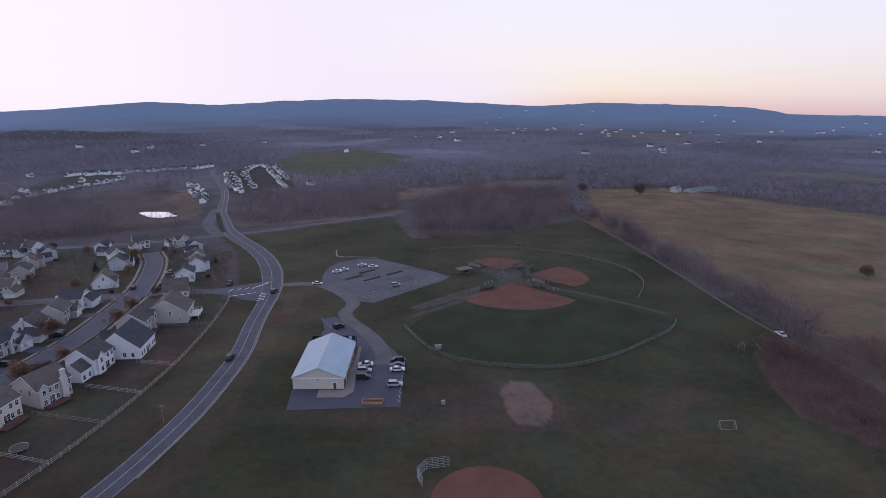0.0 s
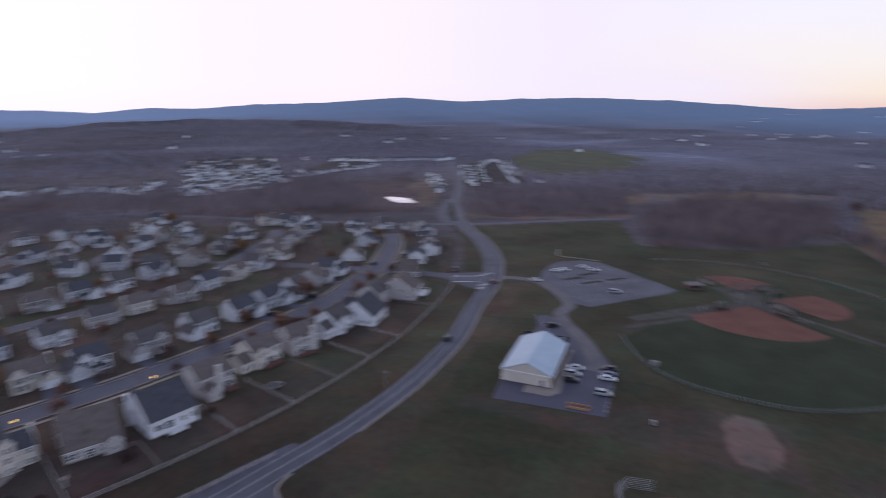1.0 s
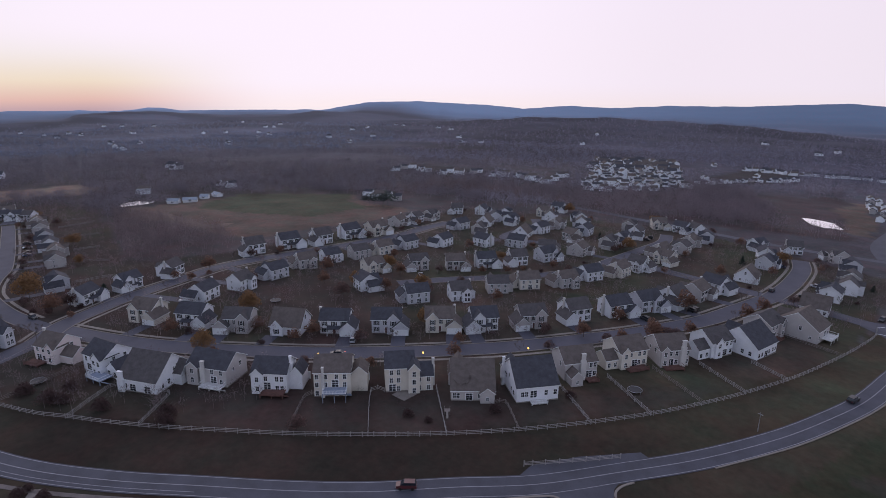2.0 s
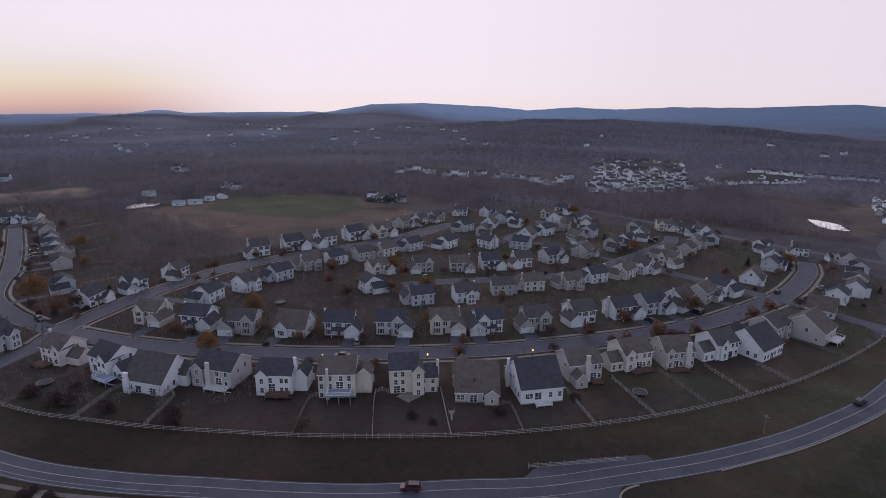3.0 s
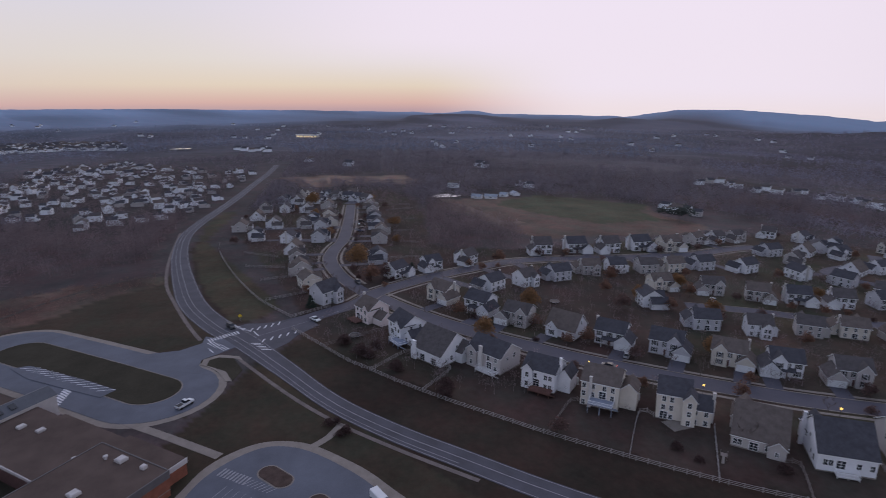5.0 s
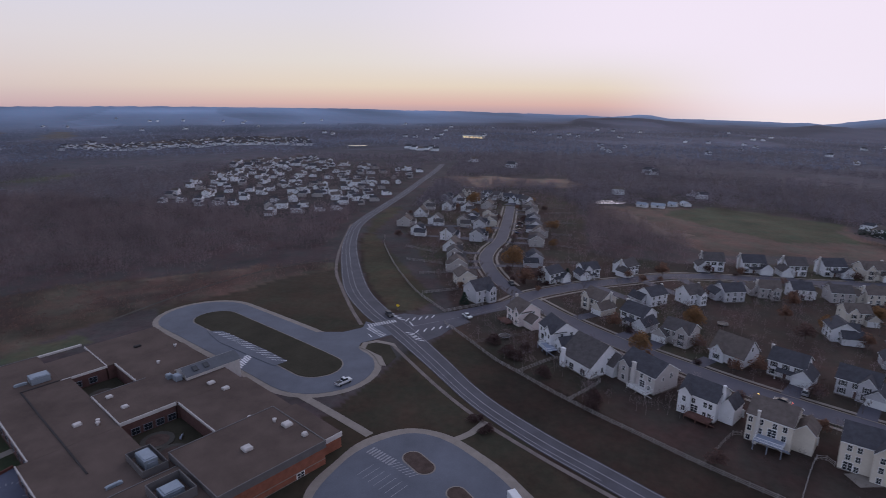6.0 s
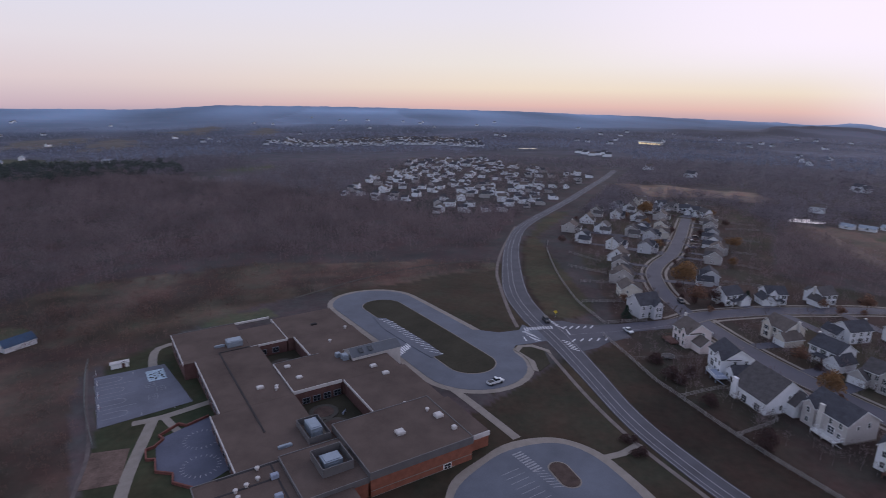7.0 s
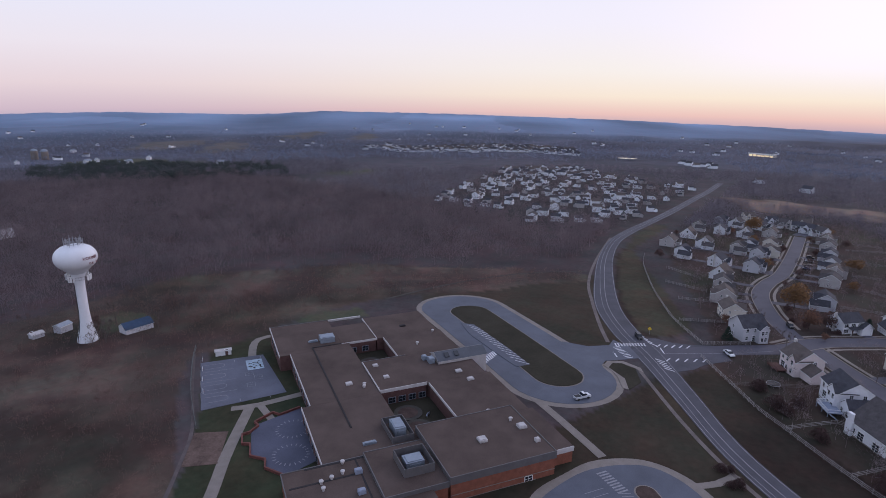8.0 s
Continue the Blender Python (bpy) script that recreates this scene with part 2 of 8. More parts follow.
M["canopy"] = material("dark_seamed_metal", (0.075, 0.082, 0.10), 0.55, metal=0.2, vary=0.12, scale=0.4, fine=4, bump=0.5, dist=0.04, bands=(1, 1.8))
M["unit"] = material("roof_unit_metal", (0.22, 0.255, 0.31), 0.5, metal=0.3, vary=0.1, bump=0.3, dist=0.03, bands=(2, 4.0))
M["tank"] = material("tank_paint", (0.66, 0.68, 0.74), 0.45, vary=0.05, scale=0.15, fine=1.5, bump=0.05)
M["shed_roof"] = material("grey_shed_roof", (0.26, 0.29, 0.34), 0.7, vary=0.12, scale=0.5, fine=4, bump=0.3, bands=(0, 3.0))
M["steel"] = material("galvanised_steel", (0.32, 0.33, 0.36), 0.5, metal=0.5, vary=0.12)
M["letter"] = material("dark_red_lettering", (0.16, 0.03, 0.05), 0.6, vary=0.1)
M["twig"] = material("bare_twigs", (0.253, 0.217, 0.235), 0.95, vary=0.38, scale=0.022, fine=0.12, bump=0.0, spec=0.05, island=0.09, tint=(0.143, 0.099, 0.10), sheer=0.5)
# twigs of far woods: base colours paled and blued to stand for haze
M["far_twig"] = material("distant_hazed_woods", (0.20, 0.18, 0.212), 0.95, vary=0.22, scale=0.012, fine=0.1, bump=0.0, spec=0.05, island=0.05, sheer=0.5)
M["hill_twig"] = material("hillside_hazed_woods", (0.208, 0.228, 0.305), 0.95, vary=0.2, scale=0.008, fine=0.06, bump=0.0, spec=0.05, island=0.05, sheer=0.5)
M["foothill_twig"] = material("foothill_hazed_woods", (0.232, 0.224, 0.29), 0.95, vary=0.2, scale=0.008, fine=0.06, bump=0.0, spec=0.05, island=0.05, sheer=0.5)
M["scrub_twig"] = material("russet_brush", (0.19, 0.138, 0.125), 0.95, vary=0.3, scale=0.03, fine=0.3, bump=0.0, spec=0.05, island=0.22, tint=(0.15, 0.092, 0.082), sheer=0.5)
# paler copies of the bare twigs, with the valley's haze in the colour
M["valley_twig"] = material("valley_hazed_woods", (0.27, 0.262, 0.33), 0.95, vary=0.24, scale=0.012, fine=0.1, bump=0.0, spec=0.05, island=0.06, tint=(0.23, 0.195, 0.225), sheer=0.5)
M["pond_twig"] = material("lowland_hazed_woods", (0.25, 0.225, 0.258), 0.95, vary=0.3, scale=0.015, fine=0.1, bump=0.0, spec=0.05, island=0.07, tint=(0.185, 0.138, 0.15), sheer=0.5)
M["bush_twig"] = material("maroon_brush", (0.085, 0.056, 0.056), 0.95, vary=0.3, scale=0.5, fine=4, bump=0.0, spec=0.05, island=0.15, sheer=0.5)
M["bark"] = material("grey_bark", (0.11, 0.09, 0.085), 0.9, vary=0.2, scale=2, fine=12, bump=0.5)
M["rust_leaf"] = material("rust_leaves", (0.20, 0.115, 0.085), 0.8, vary=0.3, scale=1.2, fine=6, bump=0.0, spec=0.1, island=0.15, sheer=0.5)
M["amber_leaf"] = material("amber_leaves", (0.225, 0.13, 0.066), 0.8, vary=0.3, scale=1.2, fine=6, bump=0.0, spec=0.1, island=0.15, sheer=0.5)
M["maroon_leaf"] = material("maroon_leaves", (0.14, 0.09, 0.084), 0.8, vary=0.3, scale=1.2, fine=6, bump=0.0, spec=0.1, island=0.15, sheer=0.5)
M["evergreen"] = material("evergreen_needles", (0.025, 0.035, 0.028), 0.9, vary=0.3, scale=1.2, fine=6, bump=0.0, spec=0.1, island=0.22)
M["turf"] = material("mown_turf", (0.028, 0.034, 0.021), 0.95, vary=0.22, scale=0.06, fine=1.5, bump=0.4, dist=0.05, spec=0.1)
M["dull_turf"] = material("winter_turf", (0.033, 0.03, 0.0225), 0.95, vary=0.25, scale=0.08, fine=1.5, bump=0.4, dist=0.05, spec=0.1)
M["hall_asphalt"] = material("dark_asphalt", (0.05, 0.049, 0.072), 0.8, vary=0.15, scale=0.12, fine=5, bump=0.1, dist=0.01)
M["lane_gravel"] = material("farm_lane_gravel", (0.10, 0.084, 0.085), 0.95, vary=0.2, scale=0.3, fine=3, bump=0.4, dist=0.04, spec=0.1)
M["gravel_road"] = material("worn_drive", (0.088, 0.083, 0.094), 0.9, vary=0.18, scale=0.2, fine=3, bump=0.2, dist=0.02)
M["gravel_dark"] = material("trodden_path", (0.058, 0.054, 0.05), 0.95, vary=0.2, scale=0.2, fine=3, bump=0.3, dist=0.03, spec=0.1)
M["sandy_soil"] = material("sandy_soil", (0.14, 0.105, 0.09), 0.95, vary=0.3, scale=0.25, fine=2, bump=0.5, dist=0.1, spec=0.1)
M["map_paint"] = material("pale_blue_paint", (0.30, 0.38, 0.46), 0.8, vary=0.25, scale=0.5, fine=3, bump=0.05, dist=0.01)
M["far_evergreen"] = material("distant_evergreens", (0.075, 0.09, 0.086), 0.9, vary=0.2, scale=0.05, fine=0.5, bump=0.0, spec=0.1, sheer=0.5)
M["chain"] = material("chain_link_steel", (0.12, 0.13, 0.13), 0.6, metal=0.2, vary=0.1)
M["green_roof"] = material("grey_green_roof", (0.10, 0.13, 0.13), 0.6, vary=0.12, scale=0.3, fine=3, bump=0.3, bands=(0, 2.0))
# made metallic, so the sky's reflection is brighter than plain water gives
M["water"] = material("mirror_water", (0.82, 0.82, 0.84), 0.06, metal=0.85, vary=0.03, bump=0.0, spec=0.8)
M["rubber"] = material("tyre_rubber", (0.02, 0.02, 0.02), 0.8, vary=0.1)
M["amber_lamp"] = material("lit_street_lamp", (0.8, 0.6, 0.2), 0.5, vary=0.0, emit=((1.0, 0.60, 0.12), 2.2))
M["red_lamp"] = material("lit_tail_lamp", (0.6, 0.05, 0.04), 0.5, vary=0.0, emit=((1.0, 0.12, 0.08), 3.5))
M["yellow_sign"] = material("yellow_sign", (0.7, 0.5, 0.04), 0.5, vary=0.05)
M["amber_window"] = material("lit_window", (0.5, 0.42, 0.3), 0.3, vary=0.0, emit=((1.0, 0.72, 0.4), 0.9))
for key, c in (("car_white", (0.52, 0.54, 0.58)), ("car_silver", (0.33, 0.35, 0.39)), ("car_black", (0.02, 0.021, 0.025)), ("car_red", (0.075, 0.018, 0.022)), ("car_blue", (0.04, 0.07, 0.16))):
    M[key] = material(key + "_paint", c, 0.38, metal=0.2 if "silver" in key else 0.0, vary=0.03, bump=0.0, spec=0.6)

# ---------------------------------------------------------------- shape helpers


def mesh_of(name, bm, mats):
    me = bpy.data.meshes.new(name)
    bmesh.ops.recalc_face_normals(bm, faces=bm.faces)
    bm.to_mesh(me)
    bm.free()
    for m in (mats if isinstance(mats, (list, tuple)) else [mats]):
        me.materials.append(m)
    return me


def part(name, bm, mat, parent, label="", m=None):
    """Links a bmesh, or a finished mesh, as one object under a thing or a part."""
    me = bm if isinstance(bm, bpy.types.Mesh) else mesh_of(name, bm, mat)
    ob = new(name, me)
    ob.parent = parent
    if m is not None:
        ob.matrix_basis = m
    if label:
        ob["label"] = label
    return ob


def box(bm, x0, x1, y0, y1, z0, z1, mi=0):
    v = [bm.verts.new(p) for p in ((x0, y0, z0), (x1, y0, z0), (x1, y1, z0), (x0, y1, z0), (x0, y0, z1), (x1, y0, z1), (x1, y1, z1), (x0, y1, z1))]
    for f in ((0, 1, 2, 3), (4, 5, 6, 7), (0, 1, 5, 4), (1, 2, 6, 5), (2, 3, 7, 6), (3, 0, 4, 7)):
        bm.faces.new([v[i] for i in f]).material_index = mi
    return v


def boxes(*dims):
    bm = bmesh.new()
    for d in dims:
        box(bm, *d)
    return bm


def prism(bm, outline, axis, a, b, mi=0):
    """An outline of (u, w) pairs pushed along an axis from a to b: axis x gives (y, z) outlines, y gives (x, z), z gives (x, y)."""
    def at(p, s):
        return {"x": (s, p[0], p[1]), "y": (p[0], s, p[1]), "z": (p[0], p[1], s)}[axis]
    lo, hi = [bm.verts.new(at(p, a)) for p in outline], [bm.verts.new(at(p, b)) for p in outline]
    n = len(outline)
    bm.faces.new(lo).material_index = mi
    bm.faces.new(hi).material_index = mi
    for i in range(n):
        bm.faces.new((lo[i], lo[(i + 1) % n], hi[(i + 1) % n], hi[i])).material_index = mi


def rod(bm, p, q, r, sides=6, r2=None):
    p, q = Vector(p), Vector(q)
    d = (q - p).normalized()
    a = d.orthogonal().normalized()
    b = d.cross(a)
    rings = []
    for c, rr in ((p, r), (q, r if r2 is None else r2)):
        rings.append([bm.verts.new(c + rr * (math.cos(2 * math.pi * i / sides) * a + math.sin(2 * math.pi * i / sides) * b)) for i in range(sides)])
    for i in range(sides):
        j = (i + 1) % sides
        bm.faces.new((rings[0][i], rings[0][j], rings[1][j], rings[1][i]))
    bm.faces.new(rings[0][::-1])
    bm.faces.new(rings[1])


def tube(bm, points, half, tall):
    """One square-section bar through a row of points."""
    rows = []
    for i, p in enumerate(points):
        d = Vector(points[min(i + 1, len(points) - 1)]) - Vector(points[max(i - 1, 0)])
        n = Vector((-d.y, d.x, 0)).normalized() * half
        rows.append([bm.verts.new(Vector(p) + n * a + Vector((0, 0, tall * b))) for a, b in ((-1, -1), (1, -1), (1, 1), (-1, 1))])
    for r, s in zip(rows, rows[1:]):
        for k in range(4):
            bm.faces.new((r[k], r[(k + 1) % 4], s[(k + 1) % 4], s[k]))
    bm.faces.new(rows[0])
    bm.faces.new(rows[-1][::-1])


def lathe(bm, profile, sides=32):
    """A solid of revolution from (radius, height) pairs."""
    rings = [[bm.verts.new((max(r, 0.01) * math.cos(2 * math.pi * i / sides), max(r, 0.01) * math.sin(2 * math.pi * i / sides), z)) for i in range(sides)] for r, z in profile]
    for a, b in zip(rings, rings[1:]):
        for i in range(sides):
            j = (i + 1) % sides
            bm.faces.new((a[i], a[j], b[j], b[i]))
    bm.faces.new(rings[0][::-1])
    bm.faces.new(rings[-1])


# ---------------------------------------------------------------- the lie of the land
# radial fall from under the camera, shaped to take up lens distortion
DIST = np.linspace(0, 5300, 5301)
ease = np.clip((DIST - 90) / 150, 0, 1)
slope = np.where(DIST < 1000, 0.058, 0.058 - 0.0225 * np.clip((DIST - 1000) / 3000, 0, 1)) * ease * ease * (3 - 2 * ease)
FALL = -np.concatenate([[0], np.cumsum((slope[1:] + slope[:-1]) / 2)])


def land(x, y):
    """Height of the ground, domed round the camera's foot to fit its view."""
    return float(np.interp(math.hypot(x, y), DIST, FALL))


def spot(x, y, turn=0.0, up=0.0):
    return pose(x, y, land(x, y) + up, 0, 0, turn)


# bearing (degrees to the left of the first heading) and angle above eye level of the skyline
RIDGE = [(-180, -3.0), (-60, -2.6), (-36, -2.5), (-29.6, -2.6), (-26.7, -2.1), (-20.9, -2.0), (-14.2, -1.94), (-8, -2.3), (-4, -2.08), (1.3, -1.85), (8.6, -1.71),
         (15.2, -1.9), (20, -2.2), (25.4, -1.85), (29, -2.05), (33, -2.35), (39.5, -2.5), (43, -2.8), (47.5, -2.7), (51.8, -3.04), (56.3, -2.73), (62, -2.5),
         (66.5, -2.65), (70.4, -3.37), (82.4, -3.36), (84.0, -3.12), (85.4, -3.14), (87.2, -3.34), (98, -3.16), (104, -3.08), (111, -2.95), (118, -2.82), (129, -2.64), (139, -2.5), (145, -2.8), (156, -2.53), (180, -2.6)]
FOOTHILL = [(-180, -7), (10, -7), (19.5, -5.3), (27, -4.45), (32, -4.15), (38, -3.92), (43.5, -3.74), (51, -3.88), (56, -4.35), (61.5, -4.8), (68, -7), (180, -7)]
KNOLL = [(-180, -7), (58, -7), (63.4, -4.05), (67.6, -3.68), (70.7, -3.49), (73.8, -3.78), (79.3, -3.85), (84.9, -3.4), (90.5, -3.6), (96, -7), (180, -7)]


def wave(x, y, s, k=0.0):
    """Cheap smooth noise in -1 .. 1 for whole arrays."""
    return (np.sin(x / s + 1.7 * np.sin(y / s * 0.9 + k) + k) + np.sin(y / s * 1.13 + 1.9 * np.sin(x / s * 0.83 + 2.1 + k)) + np.sin((x + y) / s * 0.61 + 3 * k + np.sin((x - y) / s * 1.4))) / 3


def terrain(x, y):
    d = np.hypot(x, y)
    b = np.degrees(np.arctan2(-x, y))
    z = np.interp(d, DIST, FALL)
    far = np.clip((d - 1000) / 900, 0, 1)
    z = z + far * (9 * wave(x, y, 210) + 6 * wave(x, y, 90, 1.0))
    for crest, at, front, rear, rough in ((FOOTHILL, 2650, 900, 500, 4), (KNOLL, 3700, 600, 400, 3), (RIDGE, 4700, np.where(b > 71, 3300, 1450), 230, 3)):
        top = EYE + at * np.tan(np.radians(np.interp(b, [c[0] for c in crest], [c[1] for c in crest]))) + rough * (wave(x, y, 61, 2.0) + wave(x, y, 23, 0.5))
        s = np.where(d < at, np.clip(1 - (at - d) / front, 0, 1), np.clip(1 - (d - at) / rear, 0, 1))
        z = np.maximum(z, z + (top - z) * s * s * (3 - 2 * s))
    return z


def inside(x, y, poly):
    r = np.zeros(x.shape, bool)
    for (x0, y0), (x1, y1) in zip(poly, poly[1:] + poly[:1]):
        c = (y0 > y) != (y1 > y)
        with np.errstate(divide="ignore", invalid="ignore"):
            r ^= c & (x < (x1 - x0) * (y - y0) / (y1 - y0 + 1e-9) + x0)
    return r


WEST_WOOD = [(-394, -230), (-362, -168), (-296, -143), (-330, -146), (-371, -158), (-455, -169), (-389, -195)]
WOODS = [[(-245, -899), (-484, -772), (-432, -352), (-394, -230), (-362, -168), (-310, -145), (-247, -180), (-190, -256), (-140, -272), (-82, -268), (-30, -290), (60, -500), (60, -900)],
         [(-16, 374), (-29, 465), (28, 637), (124, 598), (103, 472), (60, 400), (41, 392)],
         [(-291, 385), (-435, 576), (-350, 592), (-268, 466), (-262, 425), (-240, 390)],
         [(-160, 440), (-190, 575), (-49, 611), (-38, 485), (-116, 430)],
         [(-502, 10), (-486, 24), (-361, 72), (-335, 63), (-335, 24), (-345, 9)],
         [(-509, 186), (-477, 300), (-400, 330), (-355, 330), (-315, 330), (-282, 372), (-190, 425), (-311, 668), (-421, 419), (-526, 358)], WEST_WOOD]
FIELDS = {"turf": [[(-100, -176), (-84, -156), (-70, -135), (-59, -121), (-44, -106), (-30, -92), (-60, -80), (-76, -96), (-92, -118), (-98, -128), (-118, -162), (-116, -172)]], "fallow": [[(486, 889), (564, 852), (607, 811), (672, 902), (645, 949), (564, 966)], [(659, 2564), (709, 2195), (808, 2077), (972, 2390), (951, 2790), (855, 3005)], [(-1557, -2116), (-1894, -2226), (-1691, -1953), (-1484, -1931)], [(-1682, -1790), (-1962, -1958), (-1772, -1704), (-1571, -1597)], [(-738, -1676), (-1040, -2091), (-1159, -1941), (-935, -1626), (-796, -1549)], [(-791, -1355), (-1039, -1696), (-1155, -1708), (-909, -1335)]], "tan": [[(141, 623), (243, 675), (384, 505), (420, 300), (164, 150), (138, 203), (135, 275), (113, 422)], [(-101, 526), (-81, 584), (-3, 657), (79, 715), (156, 757), (144, 698), (9, 611), (-45, 550)]],
          "meadow": [[(-310, 513), (-321, 614), (-272, 653), (-218, 540), (-192, 460), (-242, 458)], [(-176, 496), (-134, 525), (-60, 550), (-36, 468), (-93, 431), (-143, 412)], [(-534, 18), (-542, 92), (-527, 193), (-407, 214), (-367, 158), (-361, 72), (-446, 21)]],
          "green": [[(-600, -703), (-677, -677), (-629, -607), (-580, -637)], [(-90, -247), (-101, -246), (-107, -236), (-106.5, -226), (-96, -220), (-85, -228)], [(-137, -177), (-148, -180), (-167, -173), (-161, -164), (-146, -167)], [(-430, -1180), (-600, -1010), (-640, -1080), (-560, -1300), (-440, -1300)], [(-499, 62), (-558, 115), (-527, 193), (-426, 193), (-418, 134)], [(-209, 787), (-279, 1029), (-322, 1400), (-198, 1458), (-80, 1224), (-63, 965), (-111, 811), (-163, 761)]],
          "scrub": [[(-68, -281), (-146, -276), (-208, -232), (-278, -124), (-263, -117), (-172, -178), (-125, -179), (-90, -173), (-50, -112), (30, -141), (60, -300)]],
          "thicket": [[(108, 187), (99, 162), (96, 142), (108, 126), (130, 112), (190, 108), (240, 190), (190, 206), (138, 204), (119, 200)]],
          "worn": [[(-22, 152), (18, 163), (34, 160), (34, 132), (10, 136), (-20, 142)], [(38, 140), (60, 146), (66, 138), (42, 132)], [(-50, 135), (-10, 138), (-10, 144), (-48, 143)], [(-16, 215), (-4, 232), (4, 228), (-12, 205)], [(55, 150), (75, 158), (80, 152), (60, 144)]],
          "soil": [[(17.5, 157), (22, 162), (28, 161), (31, 150), (30, 143), (25, 136), (20, 137), (17.8, 146)]],
          "sand": [[(-711, -154), (-753, -10), (-654, -7), (-633, -113)]],
          "yard": [[(-195, -40), (-172, -18), (-135, 26), (-110, 69), (-93, 120), (-86, 207), (-98, 250), (-125, 340), (-260, 345), (-390, 260), (-360, 150), (-330, 60), (-330, 20), (-345, 8), (-500, 6), (-585, -25), (-600, -90), (-390, -120), (-280, -70), (-235, -50)]],
          "verge": [[(-195, -40), (-172, -18), (-135, 26), (-110, 69), (-93, 120), (-86, 207), (-96, 250), (-60, 250), (-55, 100), (-80, 40), (-120, -10), (-165, -50)], [(-215, -58), (-262, -82), (-360, -132), (-450, -148), (-330, -128), (-235, -88), (-205, -66)]],
          "grounds": [[(-130, -60), (-175, -50), (-120, 0), (-100, 20), (-60, 0), (-60, -60), (-100, -75)], [(-162, -139), (-200, -165), (-240, -150), (-280, -118), (-230, -95), (-190, -66), (-140, -60)], [(-60, -105), (-100, -180), (-125, -185), (-116, -60)]],
          "lush": [[(-76, 240), (-80, 252), (-99, 258), (-96, 250), (-90, 230)], [(-86, 264), (-97, 266), (-104, 290), (-118, 330), (-150, 385), (-140, 385), (-112, 345), (-92, 300)],
                   [(-213, -70), (-250, -92), (-320, -122), (-413, -146), (-470, -151), (-470, -140), (-357, -127), (-300, -95), (-243, -62), (-226, -54), (-212, -60)]],
          "lawn": [[(-70, 100), (-65, 182), (-74, 250), (-92, 310), (-132, 384), (-110, 400), (-77, 425), (-40, 452), (-20, 370), (45, 390), (108, 455), (113, 360), (120, 280), (128, 190), (130, 60), (0, 50), (-60, 80)]]}
SUBURBS = [[(-452, -361), (-839, -528), (-953, -472), (-772, -205), (-460, -172), (-389, -195), (-397, -227)],
           [(-434, 417), (-719, 721), (-634, 818), (-406, 543)], [(-429, 597), (-540, 847), (-485, 892), (-406, 751)], [(-519, 406), (-564, 510), (-492, 455)],
           [(-681, 325), (-741, 407), (-616, 454), (-581, 396)], [(-224, 600), (-318, 859), (-290, 1007), (-156, 640), (-197, 597)],
           [(-451, 597), (-551, 885), (-464, 864), (-401, 731), (-429, 634)], [(-1196, -1200), (-1730, -823), (-1296, -614), (-1106, -974)]]
# far, ridge and fallow carry distance haze in their base colour
COVER = {"turf": (0.034, 0.038, 0.024), "fallow": (0.092, 0.085, 0.085), "wild": (0.058, 0.05, 0.055), "wood": (0.063, 0.049, 0.054), "tan": (0.112, 0.083, 0.06), "meadow": (0.098, 0.073, 0.065), "green": (0.058, 0.062, 0.043), "scrub": (0.062, 0.044, 0.042), "thicket": (0.075, 0.054, 0.05),
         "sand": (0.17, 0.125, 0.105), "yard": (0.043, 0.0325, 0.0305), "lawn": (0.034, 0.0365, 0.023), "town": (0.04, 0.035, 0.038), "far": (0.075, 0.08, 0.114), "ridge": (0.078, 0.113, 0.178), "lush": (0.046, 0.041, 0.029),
         "verge": (0.0285, 0.0217, 0.0185), "grounds": (0.036, 0.0305, 0.0235), "soil": (0.098, 0.076, 0.068), "worn": (0.045, 0.038, 0.031)}


